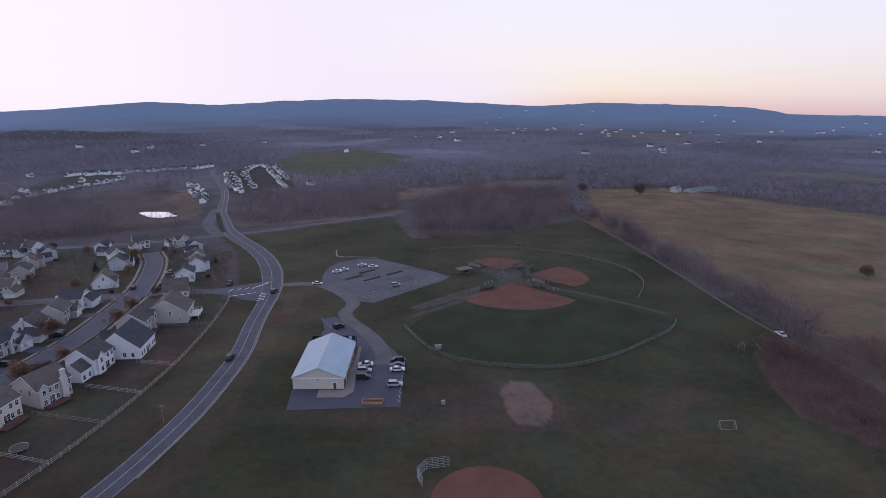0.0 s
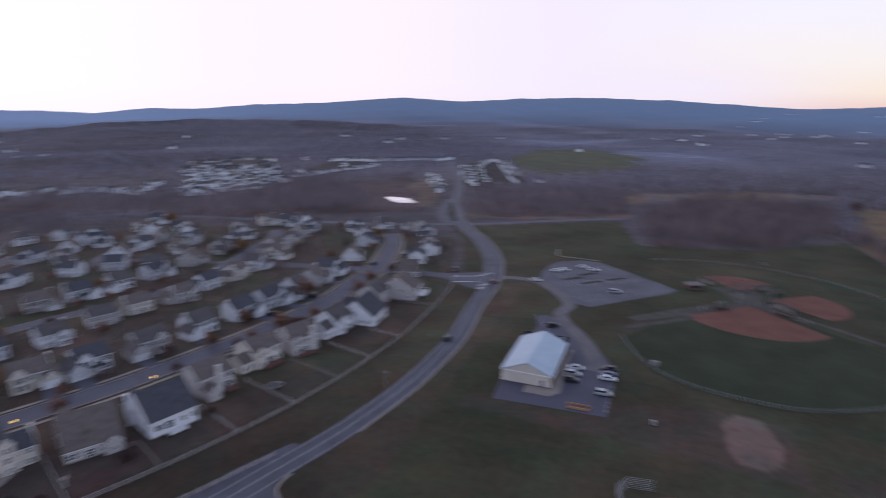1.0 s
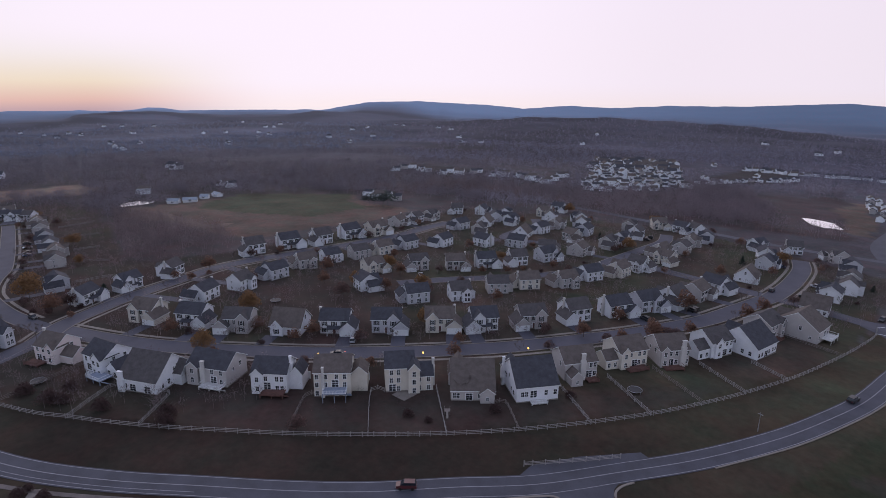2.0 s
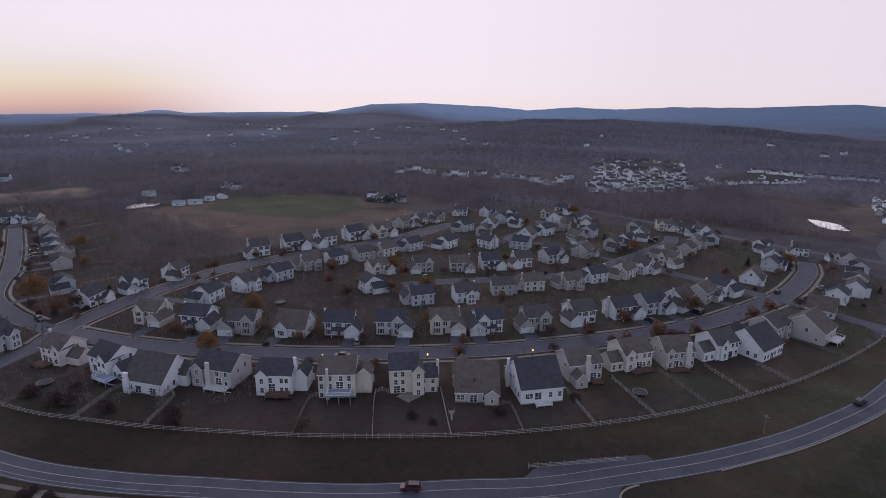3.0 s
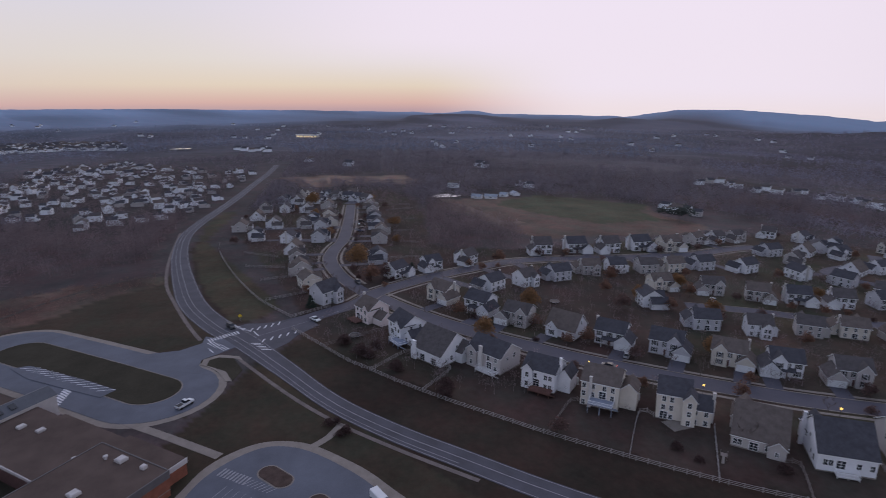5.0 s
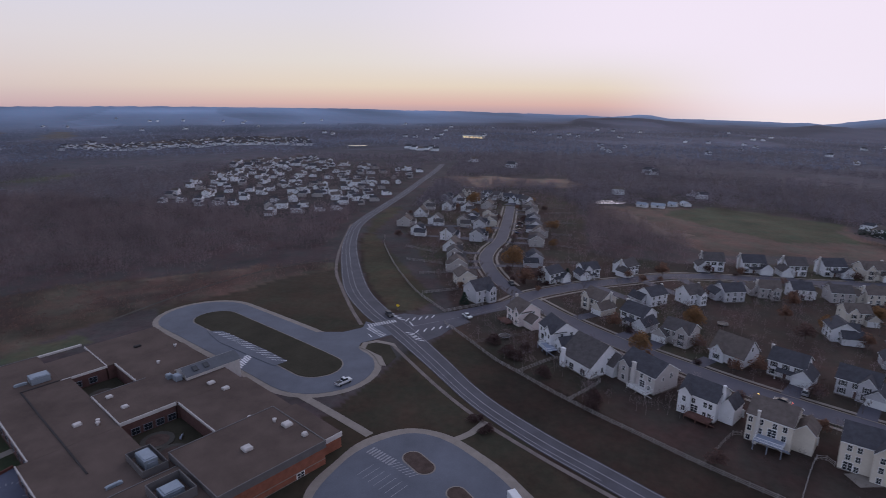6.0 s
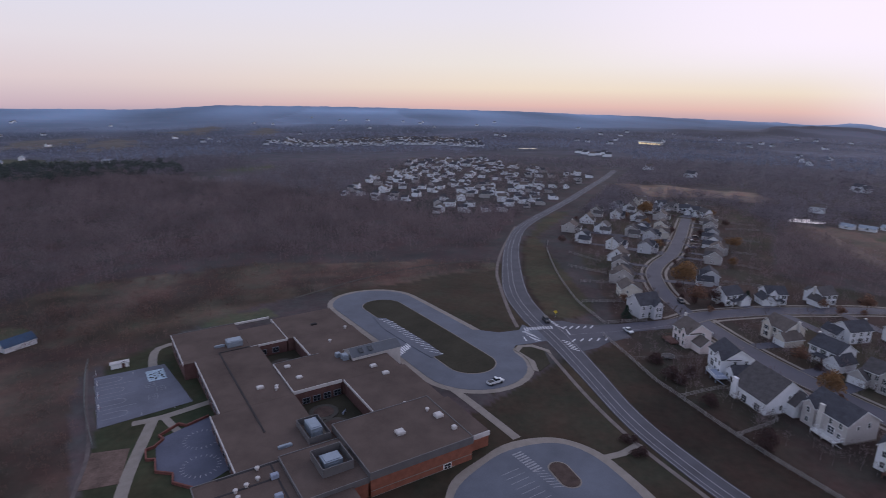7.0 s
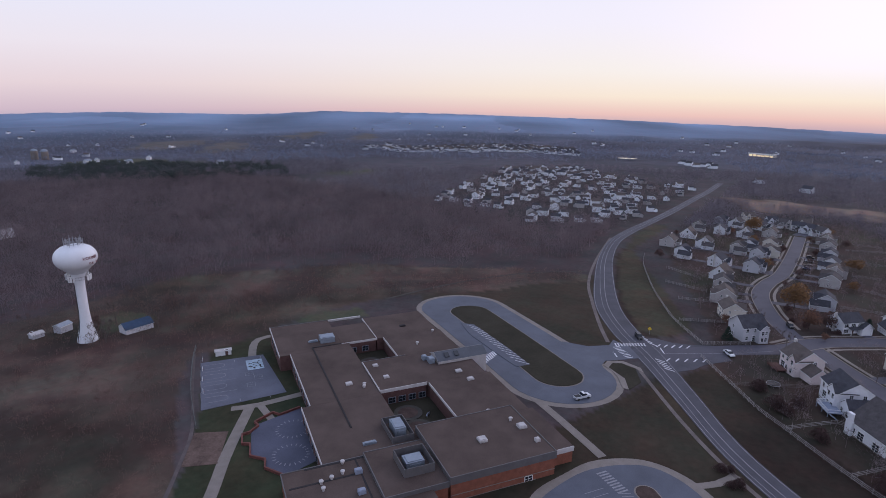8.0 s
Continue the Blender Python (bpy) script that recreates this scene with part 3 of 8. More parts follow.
def build_ground():
    bearing = np.radians(np.concatenate([np.arange(-48, 176, 0.42), np.arange(176, 312, 3.0)]))
    dist = np.concatenate([[0.001, 12, 25, 38, 48], np.geomspace(55, 4990, 340)])
    bb, dd = np.meshgrid(bearing, dist)
    x, y = -np.sin(bb) * dd, np.cos(bb) * dd
    z = terrain(x, y)
    nr, nb = x.shape
    ids = np.arange(nr * nb).reshape(nr, nb)
    nxt = np.roll(ids, -1, axis=1)
    quads = np.stack([ids[:-1], ids[1:], nxt[1:], nxt[:-1]], -1).reshape(-1, 4)
    me = bpy.data.meshes.new("ground")
    me.from_pydata(np.stack([x, y, z], -1).reshape(-1, 3).tolist(), [], quads.tolist())
    c = np.empty((*x.shape, 3))
    wx, wy = x + 0.02 * dd * wave(x, y, 23), y + 0.02 * dd * wave(x, y, 19, 1.0)
    c[:] = COVER["wild"]
    patch = np.clip(0.5 + 1.5 * wave(x, y, 160, 0.4), 0, 1)[..., None]
    c = c * (0.85 + 0.3 * patch)
    # distance haze painted into the cover: paler and bluer, more toward the glow
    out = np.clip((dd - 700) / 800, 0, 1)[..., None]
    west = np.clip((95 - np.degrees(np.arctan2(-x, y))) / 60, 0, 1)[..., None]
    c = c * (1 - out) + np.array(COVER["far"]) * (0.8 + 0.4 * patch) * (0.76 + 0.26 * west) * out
    bear = np.degrees(np.arctan2(-x, y))
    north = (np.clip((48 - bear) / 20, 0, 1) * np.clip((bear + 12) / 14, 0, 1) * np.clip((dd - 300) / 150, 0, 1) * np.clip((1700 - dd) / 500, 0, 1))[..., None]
    c = c * (1 + np.array((0.22, 0.28, 0.4)) * north)             # haze put into the colour: paler, cooler tones down the northern valley
    hill = (np.clip((bear - 14) / 10, 0, 1) * np.clip((66 - bear) / 8, 0, 1) * np.clip((dd - 850) / 250, 0, 1) * np.clip((2950 - dd) / 200, 0, 1))[..., None]
    c = c * (1 - np.array((0.38, 0.42, 0.42)) * hill)                                   # the wooded foothill
    fld = (wave(x, y, 140, 3.0) > 0.52) & (dd > 1300) & (dd < 3600)
    c[fld] = c[fld] * 1.35
    # blue haze painted on the ridge, stronger where the skyline is farther
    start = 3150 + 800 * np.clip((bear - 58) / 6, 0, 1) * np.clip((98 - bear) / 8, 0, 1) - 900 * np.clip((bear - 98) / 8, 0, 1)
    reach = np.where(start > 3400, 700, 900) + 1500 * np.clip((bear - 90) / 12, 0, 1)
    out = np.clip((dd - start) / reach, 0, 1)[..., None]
    hazier = np.clip((np.degrees(np.arctan2(-x, y)) - 30) / 25, 0, 1)[..., None]
    c = c * (1 - out) + np.array(COVER["ridge"]) * (1.45 + 0.6 * hazier + 0.1 * np.clip((bear[..., None] - 88) / 20, 0, 1)) * out
    streak = wave(x, y, 260, 2.2) * np.clip((dd - 1500) / 500, 0, 1) * np.clip((bear - 60) / 25, 0, 1)
    c = c * (1 + 0.34 * streak + 0.22 * (wave(x, y, 610, 0.9) > 0.3) * np.clip((bear - 80) / 20, 0, 1) * np.clip((dd - 2000) / 500, 0, 1))[..., None]
    for kind in ("scrub", "lawn", "yard", "verge", "lush", "grounds", "turf", "meadow", "tan", "fallow", "green", "sand", "thicket", "worn", "soil"):
        for poly in FIELDS[kind]:
            k = inside(wx, wy, poly) if kind not in ("lawn", "yard", "verge", "lush", "grounds", "turf") else inside(x, y, poly)
            tone = 1 + 0.08 * wave(x, y, 43, 0.7) + 0.07 * wave(x, y, 11, 0.2)
            c[k] = (np.array(COVER[kind]) * tone[..., None])[k]
    k = inside(x, y, FIELDS["verge"][0])                       # the verge turns to pale olive grass northward
    pale = np.maximum(1.25 * np.clip((y - 60) / 90, 0, 1), 0.7 * np.clip((-15 - y) / 30, 0, 1))[..., None] * (0.8 + 0.35 * wave(x, y, 6, 1.1)[..., None])
    c[k] = (c * (1 - pale) + np.array(COVER["lush"]) * pale)[k]
    k = inside(x, y, FIELDS["yard"][0])                        # gardens: dull grass, greener plots and bare brown beds
    plot, bed = np.clip(2.2 * wave(x, y, 17, 0.9), 0, 1)[..., None], np.clip(2.5 * wave(x, y, 7.5, 2.3) - 0.6, 0, 1)[..., None]
    c[k] = (c * (1 - 0.45 * plot) + np.array((0.03, 0.036, 0.021)) * 0.45 * plot + np.array((0.014, 0.008, 0.0065)) * bed)[k]
    k &= y > 80
    c[k] = (c * (1 + np.array((0.16, 0.27, 0.16)) * np.clip((y - 80) / 60, 0, 1)[..., None]))[k]
    k = inside(x, y, FIELDS["lawn"][0])                        # the park: olive by the road, thin brown wear between the pitches
    olive = (np.clip((-x - 45) / 40, 0, 1) * 0.6 + 0.5 * np.clip(1.6 * wave(x, y, 38, 1.9) + 0.1, 0, 1))[..., None]
    c[k] = (c + np.array((0.018, 0.010, 0.010)) * np.clip(olive, 0, 1))[k]
    k = inside(wx, wy, FIELDS["scrub"][0]) & ~inside(wx, wy, FIELDS["green"][1]) & ~inside(wx, wy, FIELDS["green"][2])
    pale, dull = np.clip(0.3 + wave(x, y, 13, 0.3) + 0.5 * wave(x, y, 5, 1.0), 0, 1)[..., None], np.clip(wave(x, y, 21, 2.0), 0, 1)[..., None]
    tuft = np.clip(1.6 * wave(x, y, 2.7, 0.8) + 0.8 * wave(x, y, 1.3, 2.2) - 0.35, 0, 1)[..., None] * np.clip(0.4 + wave(x, y, 31, 1.4), 0, 1)[..., None]
    c[k] = (np.array((0.026, 0.028, 0.02)) * tuft + np.array(COVER["scrub"]) * (0.78 + 0.5 * pale) + np.array((0.008, 0.008, 0.003)) * pale + np.array((-0.018, -0.006, -0.012)) * dull)[k]
    for poly in WOODS:
        k = inside(wx, wy, poly)
        c[k] = COVER["wood"]
    for poly in SUBURBS:
        k = inside(x, y, poly)
        c[k] = COVER["town"]
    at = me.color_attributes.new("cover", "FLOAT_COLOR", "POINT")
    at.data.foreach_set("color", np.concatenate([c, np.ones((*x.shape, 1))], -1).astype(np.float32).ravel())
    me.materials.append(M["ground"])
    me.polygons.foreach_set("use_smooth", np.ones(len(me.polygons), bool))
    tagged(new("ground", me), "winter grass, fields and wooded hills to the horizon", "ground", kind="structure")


build_ground()

# ---------------------------------------------------------------- roads, paths and paved areas


def spline(points, step=3.0, closed=False):
    """Even steps along a smooth curve through a few points."""
    p = [Vector(q) for q in points]
    n = len(p)
    out = []
    for i in range(n if closed else n - 1):
        a, b, c, d = (p[(i + k) % n] if closed else p[min(max(i + k, 0), n - 1)] for k in (-1, 0, 1, 2))
        m = max(2, int((c - b).length / step))
        for j in range(m):
            t = j / m
            out.append(0.5 * (2 * b + (c - a) * t + (2 * a - 5 * b + 4 * c - d) * t * t + (3 * b - a - 3 * c + d) * t ** 3))
    if not closed:
        out.append(p[-1])
    return out


def normals(line, closed=False):
    out = []
    for i in range(len(line)):
        a = line[i - 1] if (i or closed) else line[0]
        b = line[(i + 1) % len(line)] if (closed or i < len(line) - 1) else line[-1]
        d = (b - a).normalized()
        out.append(Vector((-d.y, d.x)))
    return out


def ribbon_bm(bm, line, lo, hi, top, deep=0.3, closed=False, gaps=None):
    """A slab that follows a line on the ground between two offsets to its left."""
    ns = normals(line, closed)
    rows = []
    for p, n in zip(line, ns):
        a, b = (p + n * (o(p) if callable(o) else o) for o in (lo, hi))
        za, zb = land(*a) + top, land(*b) + top
        rows.append([bm.verts.new(q) for q in ((a.x, a.y, za), (b.x, b.y, zb), (b.x, b.y, zb - deep), (a.x, a.y, za - deep))])
    pairs = list(zip(rows, rows[1:])) + ([(rows[-1], rows[0])] if closed else [])
    for i, (r, s) in enumerate(pairs):
        if gaps and gaps(i):
            continue
        for k in range(4 if deep > 0.05 else 1):
            bm.faces.new((r[k], s[k], s[(k + 1) % 4], r[(k + 1) % 4]))
    if deep > 0.05 and not closed and not gaps:
        bm.faces.new(rows[0])
        bm.faces.new(rows[-1][::-1])


def strip(name, points, lo, hi, top, mat, label="", category="", step=3.0, closed=False, parent=None, gaps=None, deep=0.3):
    bm = bmesh.new()
    ribbon_bm(bm, spline(points, step, closed), lo, hi, top, deep, closed, gaps)
    if parent is not None:
        return part(name, bm, M[mat], parent)
    return tagged(new(name, mesh_of(name, bm, M[mat])), label, category, kind="structure")


def slab(name, outline, top, mat, label, category="pavement", deep=0.3, smooth=False):
    """A paved or bare patch with a plain outline, cut into cells that follow the ground."""
    line = spline(outline, 2.0, True) if smooth else [Vector(p) for p in outline]
    bm = bmesh.new()
    vs = [bm.verts.new((p.x, p.y, land(p.x, p.y) + top)) for p in line]
    f = bm.faces.new(vs)
    bm.normal_update()
    if f.normal.z < 0:
        f.normal_flip()
    bmesh.ops.triangulate(bm, faces=[f])
    for _ in range(5):
        longest = [e for e in bm.edges if e.calc_length() > 6.5]
        if not longest:
            break
        bmesh.ops.subdivide_edges(bm, edges=longest, cuts=1)
        bmesh.ops.triangulate(bm, faces=bm.faces[:])
    for v in bm.verts:
        v.co.z = land(v.co.x, v.co.y) + top
    rim = [e for e in bm.edges if len(e.link_faces) == 1]
    for g in bmesh.ops.extrude_edge_only(bm, edges=rim)["geom"]:
        if isinstance(g, bmesh.types.BMVert):
            g.co.z -= deep
    return tagged(new(name, mesh_of(name, bm, M[mat])), label, category, kind="structure")


def thing(name, label, category, m, group="", kind=""):
    e = new(name)
    e.matrix_world = m
    return tagged(e, label, category, group, kind)


PARKWAY = [(-351, 910), (-330, 850), (-306, 795), (-274, 725), (-240, 646), (-214, 575), (-188, 496), (-167, 445), (-148, 401), (-133.5, 374), (-116, 347.5), (-100, 319), (-89, 293.4), (-81, 268), (-76, 245), (-72, 212), (-67.5, 182), (-66.9, 160), (-68, 139), (-72, 115),
           (-78, 94), (-84, 75), (-92, 59), (-100, 42), (-109, 27), (-120, 11), (-132, -6), (-147, -23), (-169, -41), (-190, -58), (-208, -74), (-233, -91), (-271, -109), (-320, -129),
           (-371, -145), (-413, -152), (-472, -157), (-553, -164), (-679, -178), (-766, -187), (-900, -205)]
FRONT_STREET = [(-239, -17), (-224, -6), (-210, 6), (-195, 22), (-183, 38), (-172, 54), (-159, 78), (-148, 103), (-142, 122), (-137, 143), (-133, 166), (-131, 195), (-134, 225), (-137, 247)]
ENTRY = [(-190, -58), (-213, -40), (-231, -23), (-245, -16), (-257, -5), (-271, 10), (-284, 28), (-298, 48), (-305, 72), (-309, 101), (-314, 130), (-322, 160), (-336, 188), (-345, 212)]
COURT_LANE = [(-240, -19), (-256, -28), (-276, -37), (-304, -45), (-330, -46), (-352, -44), (-380, -45), (-426, -48), (-499, -54)]
MIDDLE_STREET = [(-228, 113), (-222, 137), (-213, 163), (-207, 193), (-210, 218), (-217, 241), (-226, 270), (-236, 300), (-250, 320)]
CROSS_STREET = [(-82, 257), (-103, 254), (-124, 253), (-147, 249), (-178, 244), (-208, 240)]
NORTH_STREET = [(-137, 250), (-143, 272), (-150, 292), (-160, 316), (-172, 336)]
COUNTY_ROAD = [(-420, 335), (-269, 352), (-206, 361), (-175, 370), (-158, 379), (-141, 387), (-119, 401), (-96, 420.5), (-70, 441.5), (-38, 466)]
LOOP_LANE = [(-262, 230), (-285, 215), (-300, 235), (-310, 260), (-330, 275)]



def half_width(p):
    """The parkway widens for turn lanes by the school junction and the county road."""
    w = 3.55
    if p.y < -30:
        w += 1.8 * min(1.0, (-30 - p.y) / 40)
    if p.y > 225:
        w += 1.6 * min(1.0, (p.y - 225) / 60)
    if p.y > 385:
        w -= 1.6 * min(1.0, (p.y - 385) / 30)
    if p.y < -95:
        w -= 1.4 * min(1.0, (-95 - p.y) / 45)
    return w


strip("road_parkway", PARKWAY, lambda p: -half_width(p), half_width, 0.08, "asphalt", "dark two-lane asphalt parkway with pale worn lane lines", "road")
slab("road_turn_bay", [(-81, 104), (-87, 90), (-90, 78), (-86.5, 68), (-84, 78), (-79, 94), (-76, 104)], 0.07, "asphalt", "widened asphalt bay beside the parkway", "road")
slab("road_drive_mouth", [(-84, 66), (-80.5, 74.5), (-78, 82), (-75.5, 91), (-74.6, 88.6), (-72.6, 86.4), (-64, 83), (-64, 74), (-74, 76.5), (-79.6, 74.6), (-82.5, 65)], 0.07, "asphalt", "asphalt mouth of the school drive", "road")
strip("kerb_drive_mouth", [(-74.2, 94), (-74.6, 90.5), (-73.4, 87.3), (-69, 84.6), (-63, 83.4)], 0.0, 0.5, 0.2, "concrete", "pale rounded kerb of the school drive", "kerb", step=1.0)
strip("kerb_drive_mouth", [(-84.6, 64.5), (-81.2, 72.6), (-78.6, 76.2), (-73, 75.8), (-64, 73.4)], -0.5, 0.0, 0.2, "concrete", "pale rounded kerb of the school drive", "kerb", step=1.0)
strip("road_front_street", FRONT_STREET, -4.3, 4.3, 0.075, "street", "grey asphalt residential street", "road")
strip("road_entry", ENTRY, -4.3, 4.3, 0.07, "street", "grey asphalt estate entry street", "road")
strip("road_court_lane", COURT_LANE, -3.6, 3.6, 0.065, "street", "curving grey asphalt residential street", "road")
strip("road_middle_street", MIDDLE_STREET, -3.8, 3.8, 0.065, "street", "grey asphalt residential street with turning end", "road")
strip("road_cross_street", CROSS_STREET, -4.3, 4.3, 0.07, "street", "grey asphalt estate side entry", "road")
strip("road_north_street", NORTH_STREET, -4.2, 4.2, 0.065, "street", "grey asphalt cul-de-sac", "road")
strip("road_county", COUNTY_ROAD, -4.0, 4.0, 0.06, "lot_asphalt", "pale two-lane county road across the valley", "road")
strip("road_boulevard", [(-151, 388), (-165.6, 412.5), (-176, 437), (-185.6, 470), (-194, 503)], -3.8, 4.6, 0.07, "asphalt", "second carriageway of the divided boulevard", "road")
slab("road_entry_throat", [(-205.3, -65.4), (-208.2, -62.2), (-207.9, -56.0), (-210.5, -50.2), (-216, -43.0), (-205, -35.5), (-195.3, -41.5), (-188.8, -43.2), (-180.9, -48.3), (-187.1, -58)], 0.062, "asphalt", "widened asphalt throat of the estate entry", "road")
slab("road_side_throat", [(-100.8, 258.8), (-93.2, 263.2), (-84.4, 268.6), (-74, 262), (-73, 236), (-76.9, 237.5), (-85.6, 240.5), (-92.7, 245.7), (-101, 249)], 0.062, "asphalt", "widened asphalt throat of the estate side entry", "road")
slab("verge_median", [(-187, 480), (-184, 480), (-164.5, 433), (-149.5, 398), (-152.5, 398), (-168.5, 433)], 0.24, "dull_turf", "narrow grassed median with pale kerb", "median")
strip("road_loop_lane", LOOP_LANE, -3.6, 3.6, 0.06, "street", "short residential lane", "road")

for name, line, half in (("front", FRONT_STREET, 4.3), ("entry", ENTRY[2:], 4.3), ("court", COURT_LANE[1:], 3.6), ("middle", MIDDLE_STREET, 3.8), ("north", NORTH_STREET, 4.2)):
    for side in (-1, 1):
        a, b = sorted((side * half, side * (half + 0.35)))
        strip("kerb_" + name, line, a, b, 0.18, "concrete", "pale concrete kerb along the street", "kerb")
        a, b = sorted((side * (half + 1.6), side * (half + 2.9)))
        if name != "middle":
            strip("footpath_" + name, line, a, b, 0.06, "concrete", "pale concrete footpath beside the street", "footpath")

# lane lines
lines = tagged(new("lane_lines"), "worn pale lane lines on the parkway", "road marking", kind="structure")
strip("edge_line", PARKWAY, lambda p: -half_width(p) + 0.35, lambda p: -half_width(p) + 0.52, 0.088, "paint", parent=lines, deep=0)
strip("edge_line", PARKWAY, lambda p: half_width(p) - 0.52, lambda p: half_width(p) - 0.35, 0.088, "paint", parent=lines, deep=0)
strip("kerb_line", PARKWAY[3:20], lambda p: half_width(p), lambda p: half_width(p) + 0.4, 0.16, "concrete", parent=lines)
strip("centre_line", PARKWAY, -0.22, 0.0, 0.088, "paint", parent=lines, deep=0)
strip("turn_lane_line", PARKWAY[25:38], 1.9, 2.05, 0.088, "paint", parent=lines, step=4.0, deep=0)

# ---------------------------------------------------------------- houses


def panel_mesh(name, xs, zs, recess, mats, pick, depth=0.05, proud=0.06):
    """One connected sheet of cells: those that pick() gives a recess to are set back; its outside faces -y."""
    bm = bmesh.new()
    vs = [[bm.verts.new((x, -proud, z)) for x in xs] for z in zs]
    sunk = []
    for j in range(len(zs) - 1):
        for i in range(len(xs) - 1):
            f = bm.faces.new((vs[j][i], vs[j][i + 1], vs[j + 1][i + 1], vs[j + 1][i]))
            mi, down = pick(i, j)
            f.material_index = mi
            if down:
                sunk.append(f)
    bm.normal_update()
    rim = [e for e in bm.edges if len(e.link_faces) == 1]
    for g in bmesh.ops.extrude_edge_only(bm, edges=rim)["geom"]:
        if isinstance(g, bmesh.types.BMVert):
            g.co.y = 0.06
    bmesh.ops.inset_individual(bm, faces=sunk, thickness=0.004, depth=-recess)
    me = bpy.data.meshes.new(name)
    bm.to_mesh(me)
    bm.free()
    for m in mats:
        me.materials.append(m)
    return me


def window_mesh(w, h, shutters=False, lit=False, frame_paint="trim"):
    """A sash window of four panes, with shutters or without."""
    t = 0.11
    xs = [-w / 2 - t, -w / 2, -0.03, 0.03, w / 2, w / 2 + t]
    zs = [-t, 0, h / 2 - 0.03, h / 2 + 0.03, h, h + t]
    o = 0
    if shutters:
        xs = [-w / 2 - t - 0.42] + xs + [w / 2 + t + 0.42]
        o = 1

    def pick(i, j):
        if shutters and i in (0, len(xs) - 2):
            return 2, False
        pane = (i - o) in (1, 3) and j in (1, 3)
        return (1, True) if pane else (0, False)
    return panel_mesh("window", xs, zs, 0.05, [M[frame_paint], M["amber_window"] if lit else M["glass"], M["shutter"]], pick)


WIN = {"plain": window_mesh(0.9, 1.4), "shutter": window_mesh(0.95, 1.5, True), "wide": window_mesh(1.9, 1.6), "small": window_mesh(0.7, 1.0), "lit": window_mesh(1.0, 1.55, lit=True), "bronze": window_mesh(1.9, 1.6, frame_paint="unit")}


def door_mesh(w, h, mat, panes=True):
    """A framed door of sunk panels or panes."""
    n = max(2, round(w / 0.8))
    xs = [-w / 2 - 0.12]
    for i in range(n):
        xs += [-w / 2 + i * w / n + 0.05, -w / 2 + (i + 1) * w / n - 0.05]
    xs.append(w / 2 + 0.12)
    zs = [0]
    for j in range(3):
        zs += [0.06 + j * h / 3, (j + 1) * h / 3 - 0.04]
    zs.append(h + 0.12)

    def pick(i, j):
        if i in (0, len(xs) - 2) or j == len(zs) - 2:
            return 1, False
        return (2 if panes else 0, True) if i % 2 and j % 2 else (0, False)
    return panel_mesh("door", xs, zs, 0.04, [mat, M["trim"], M["glass"]], pick)


DOOR = {"front": door_mesh(1.0, 2.1, M["door"], False), "patio": door_mesh(1.9, 2.1, M["trim"]), "garage": door_mesh(4.8, 2.15, M["trim"], False)}


def gable_bm(x0, x1, y0, y1, base, eave, ridge, along="x", at=0.5):
    bm = bmesh.new()
    if along == "x":
        yr = y0 + (y1 - y0) * at
        prism(bm, [(y0, base), (y1, base), (y1, eave), (yr, ridge), (y0, eave)], "x", x0, x1)
    else:
        xr = x0 + (x1 - x0) * at
        prism(bm, [(x0, base), (x1, base), (x1, eave), (xr, ridge), (x0, eave)], "y", y0, y1)
    return bm


def gable_roof_bm(x0, x1, y0, y1, eave, ridge, along="x", over=0.45, thick=0.22, at=0.5):
    """Two slopes in one closed sheet with an overhang."""
    bm = bmesh.new()
    a, b = (y0, y1) if along == "x" else (x0, x1)
    r = a + (b - a) * at
    sa, sb = (ridge - eave) / (r - a), (ridge - eave) / (b - r)
    out = [(a - over, eave - over * sa), (r, ridge), (b + over, eave - over * sb), (b + over, eave - over * sb + thick), (r, ridge + thick * 1.15), (a - over, eave - over * sa + thick)]
    lo, hi = (x0 - over, x1 + over) if along == "x" else (y0 - over, y1 + over)
    prism(bm, out, along, lo, hi)
    bm.faces.ensure_lookup_table()
    for i in (0, 1, 4, 7):                                     # painted boards on the rakes and eaves
        bm.faces[i].material_index = 1
    return bm


def put_windows(root, kinds, xs, z, y, turn):
    """Windows in a row on one wall: along x on the front (turn 0) and the back (180), along y on the gable walls (+-90)."""
    for i, x in enumerate(xs):
        k = kinds if isinstance(kinds, str) else kinds[i % len(kinds)]
        m = pose(x, y, z, 0, 0, turn) if turn in (0, 180) else pose(y, x, z, 0, 0, turn)
        part("window", WIN[k], None, root, m=m)


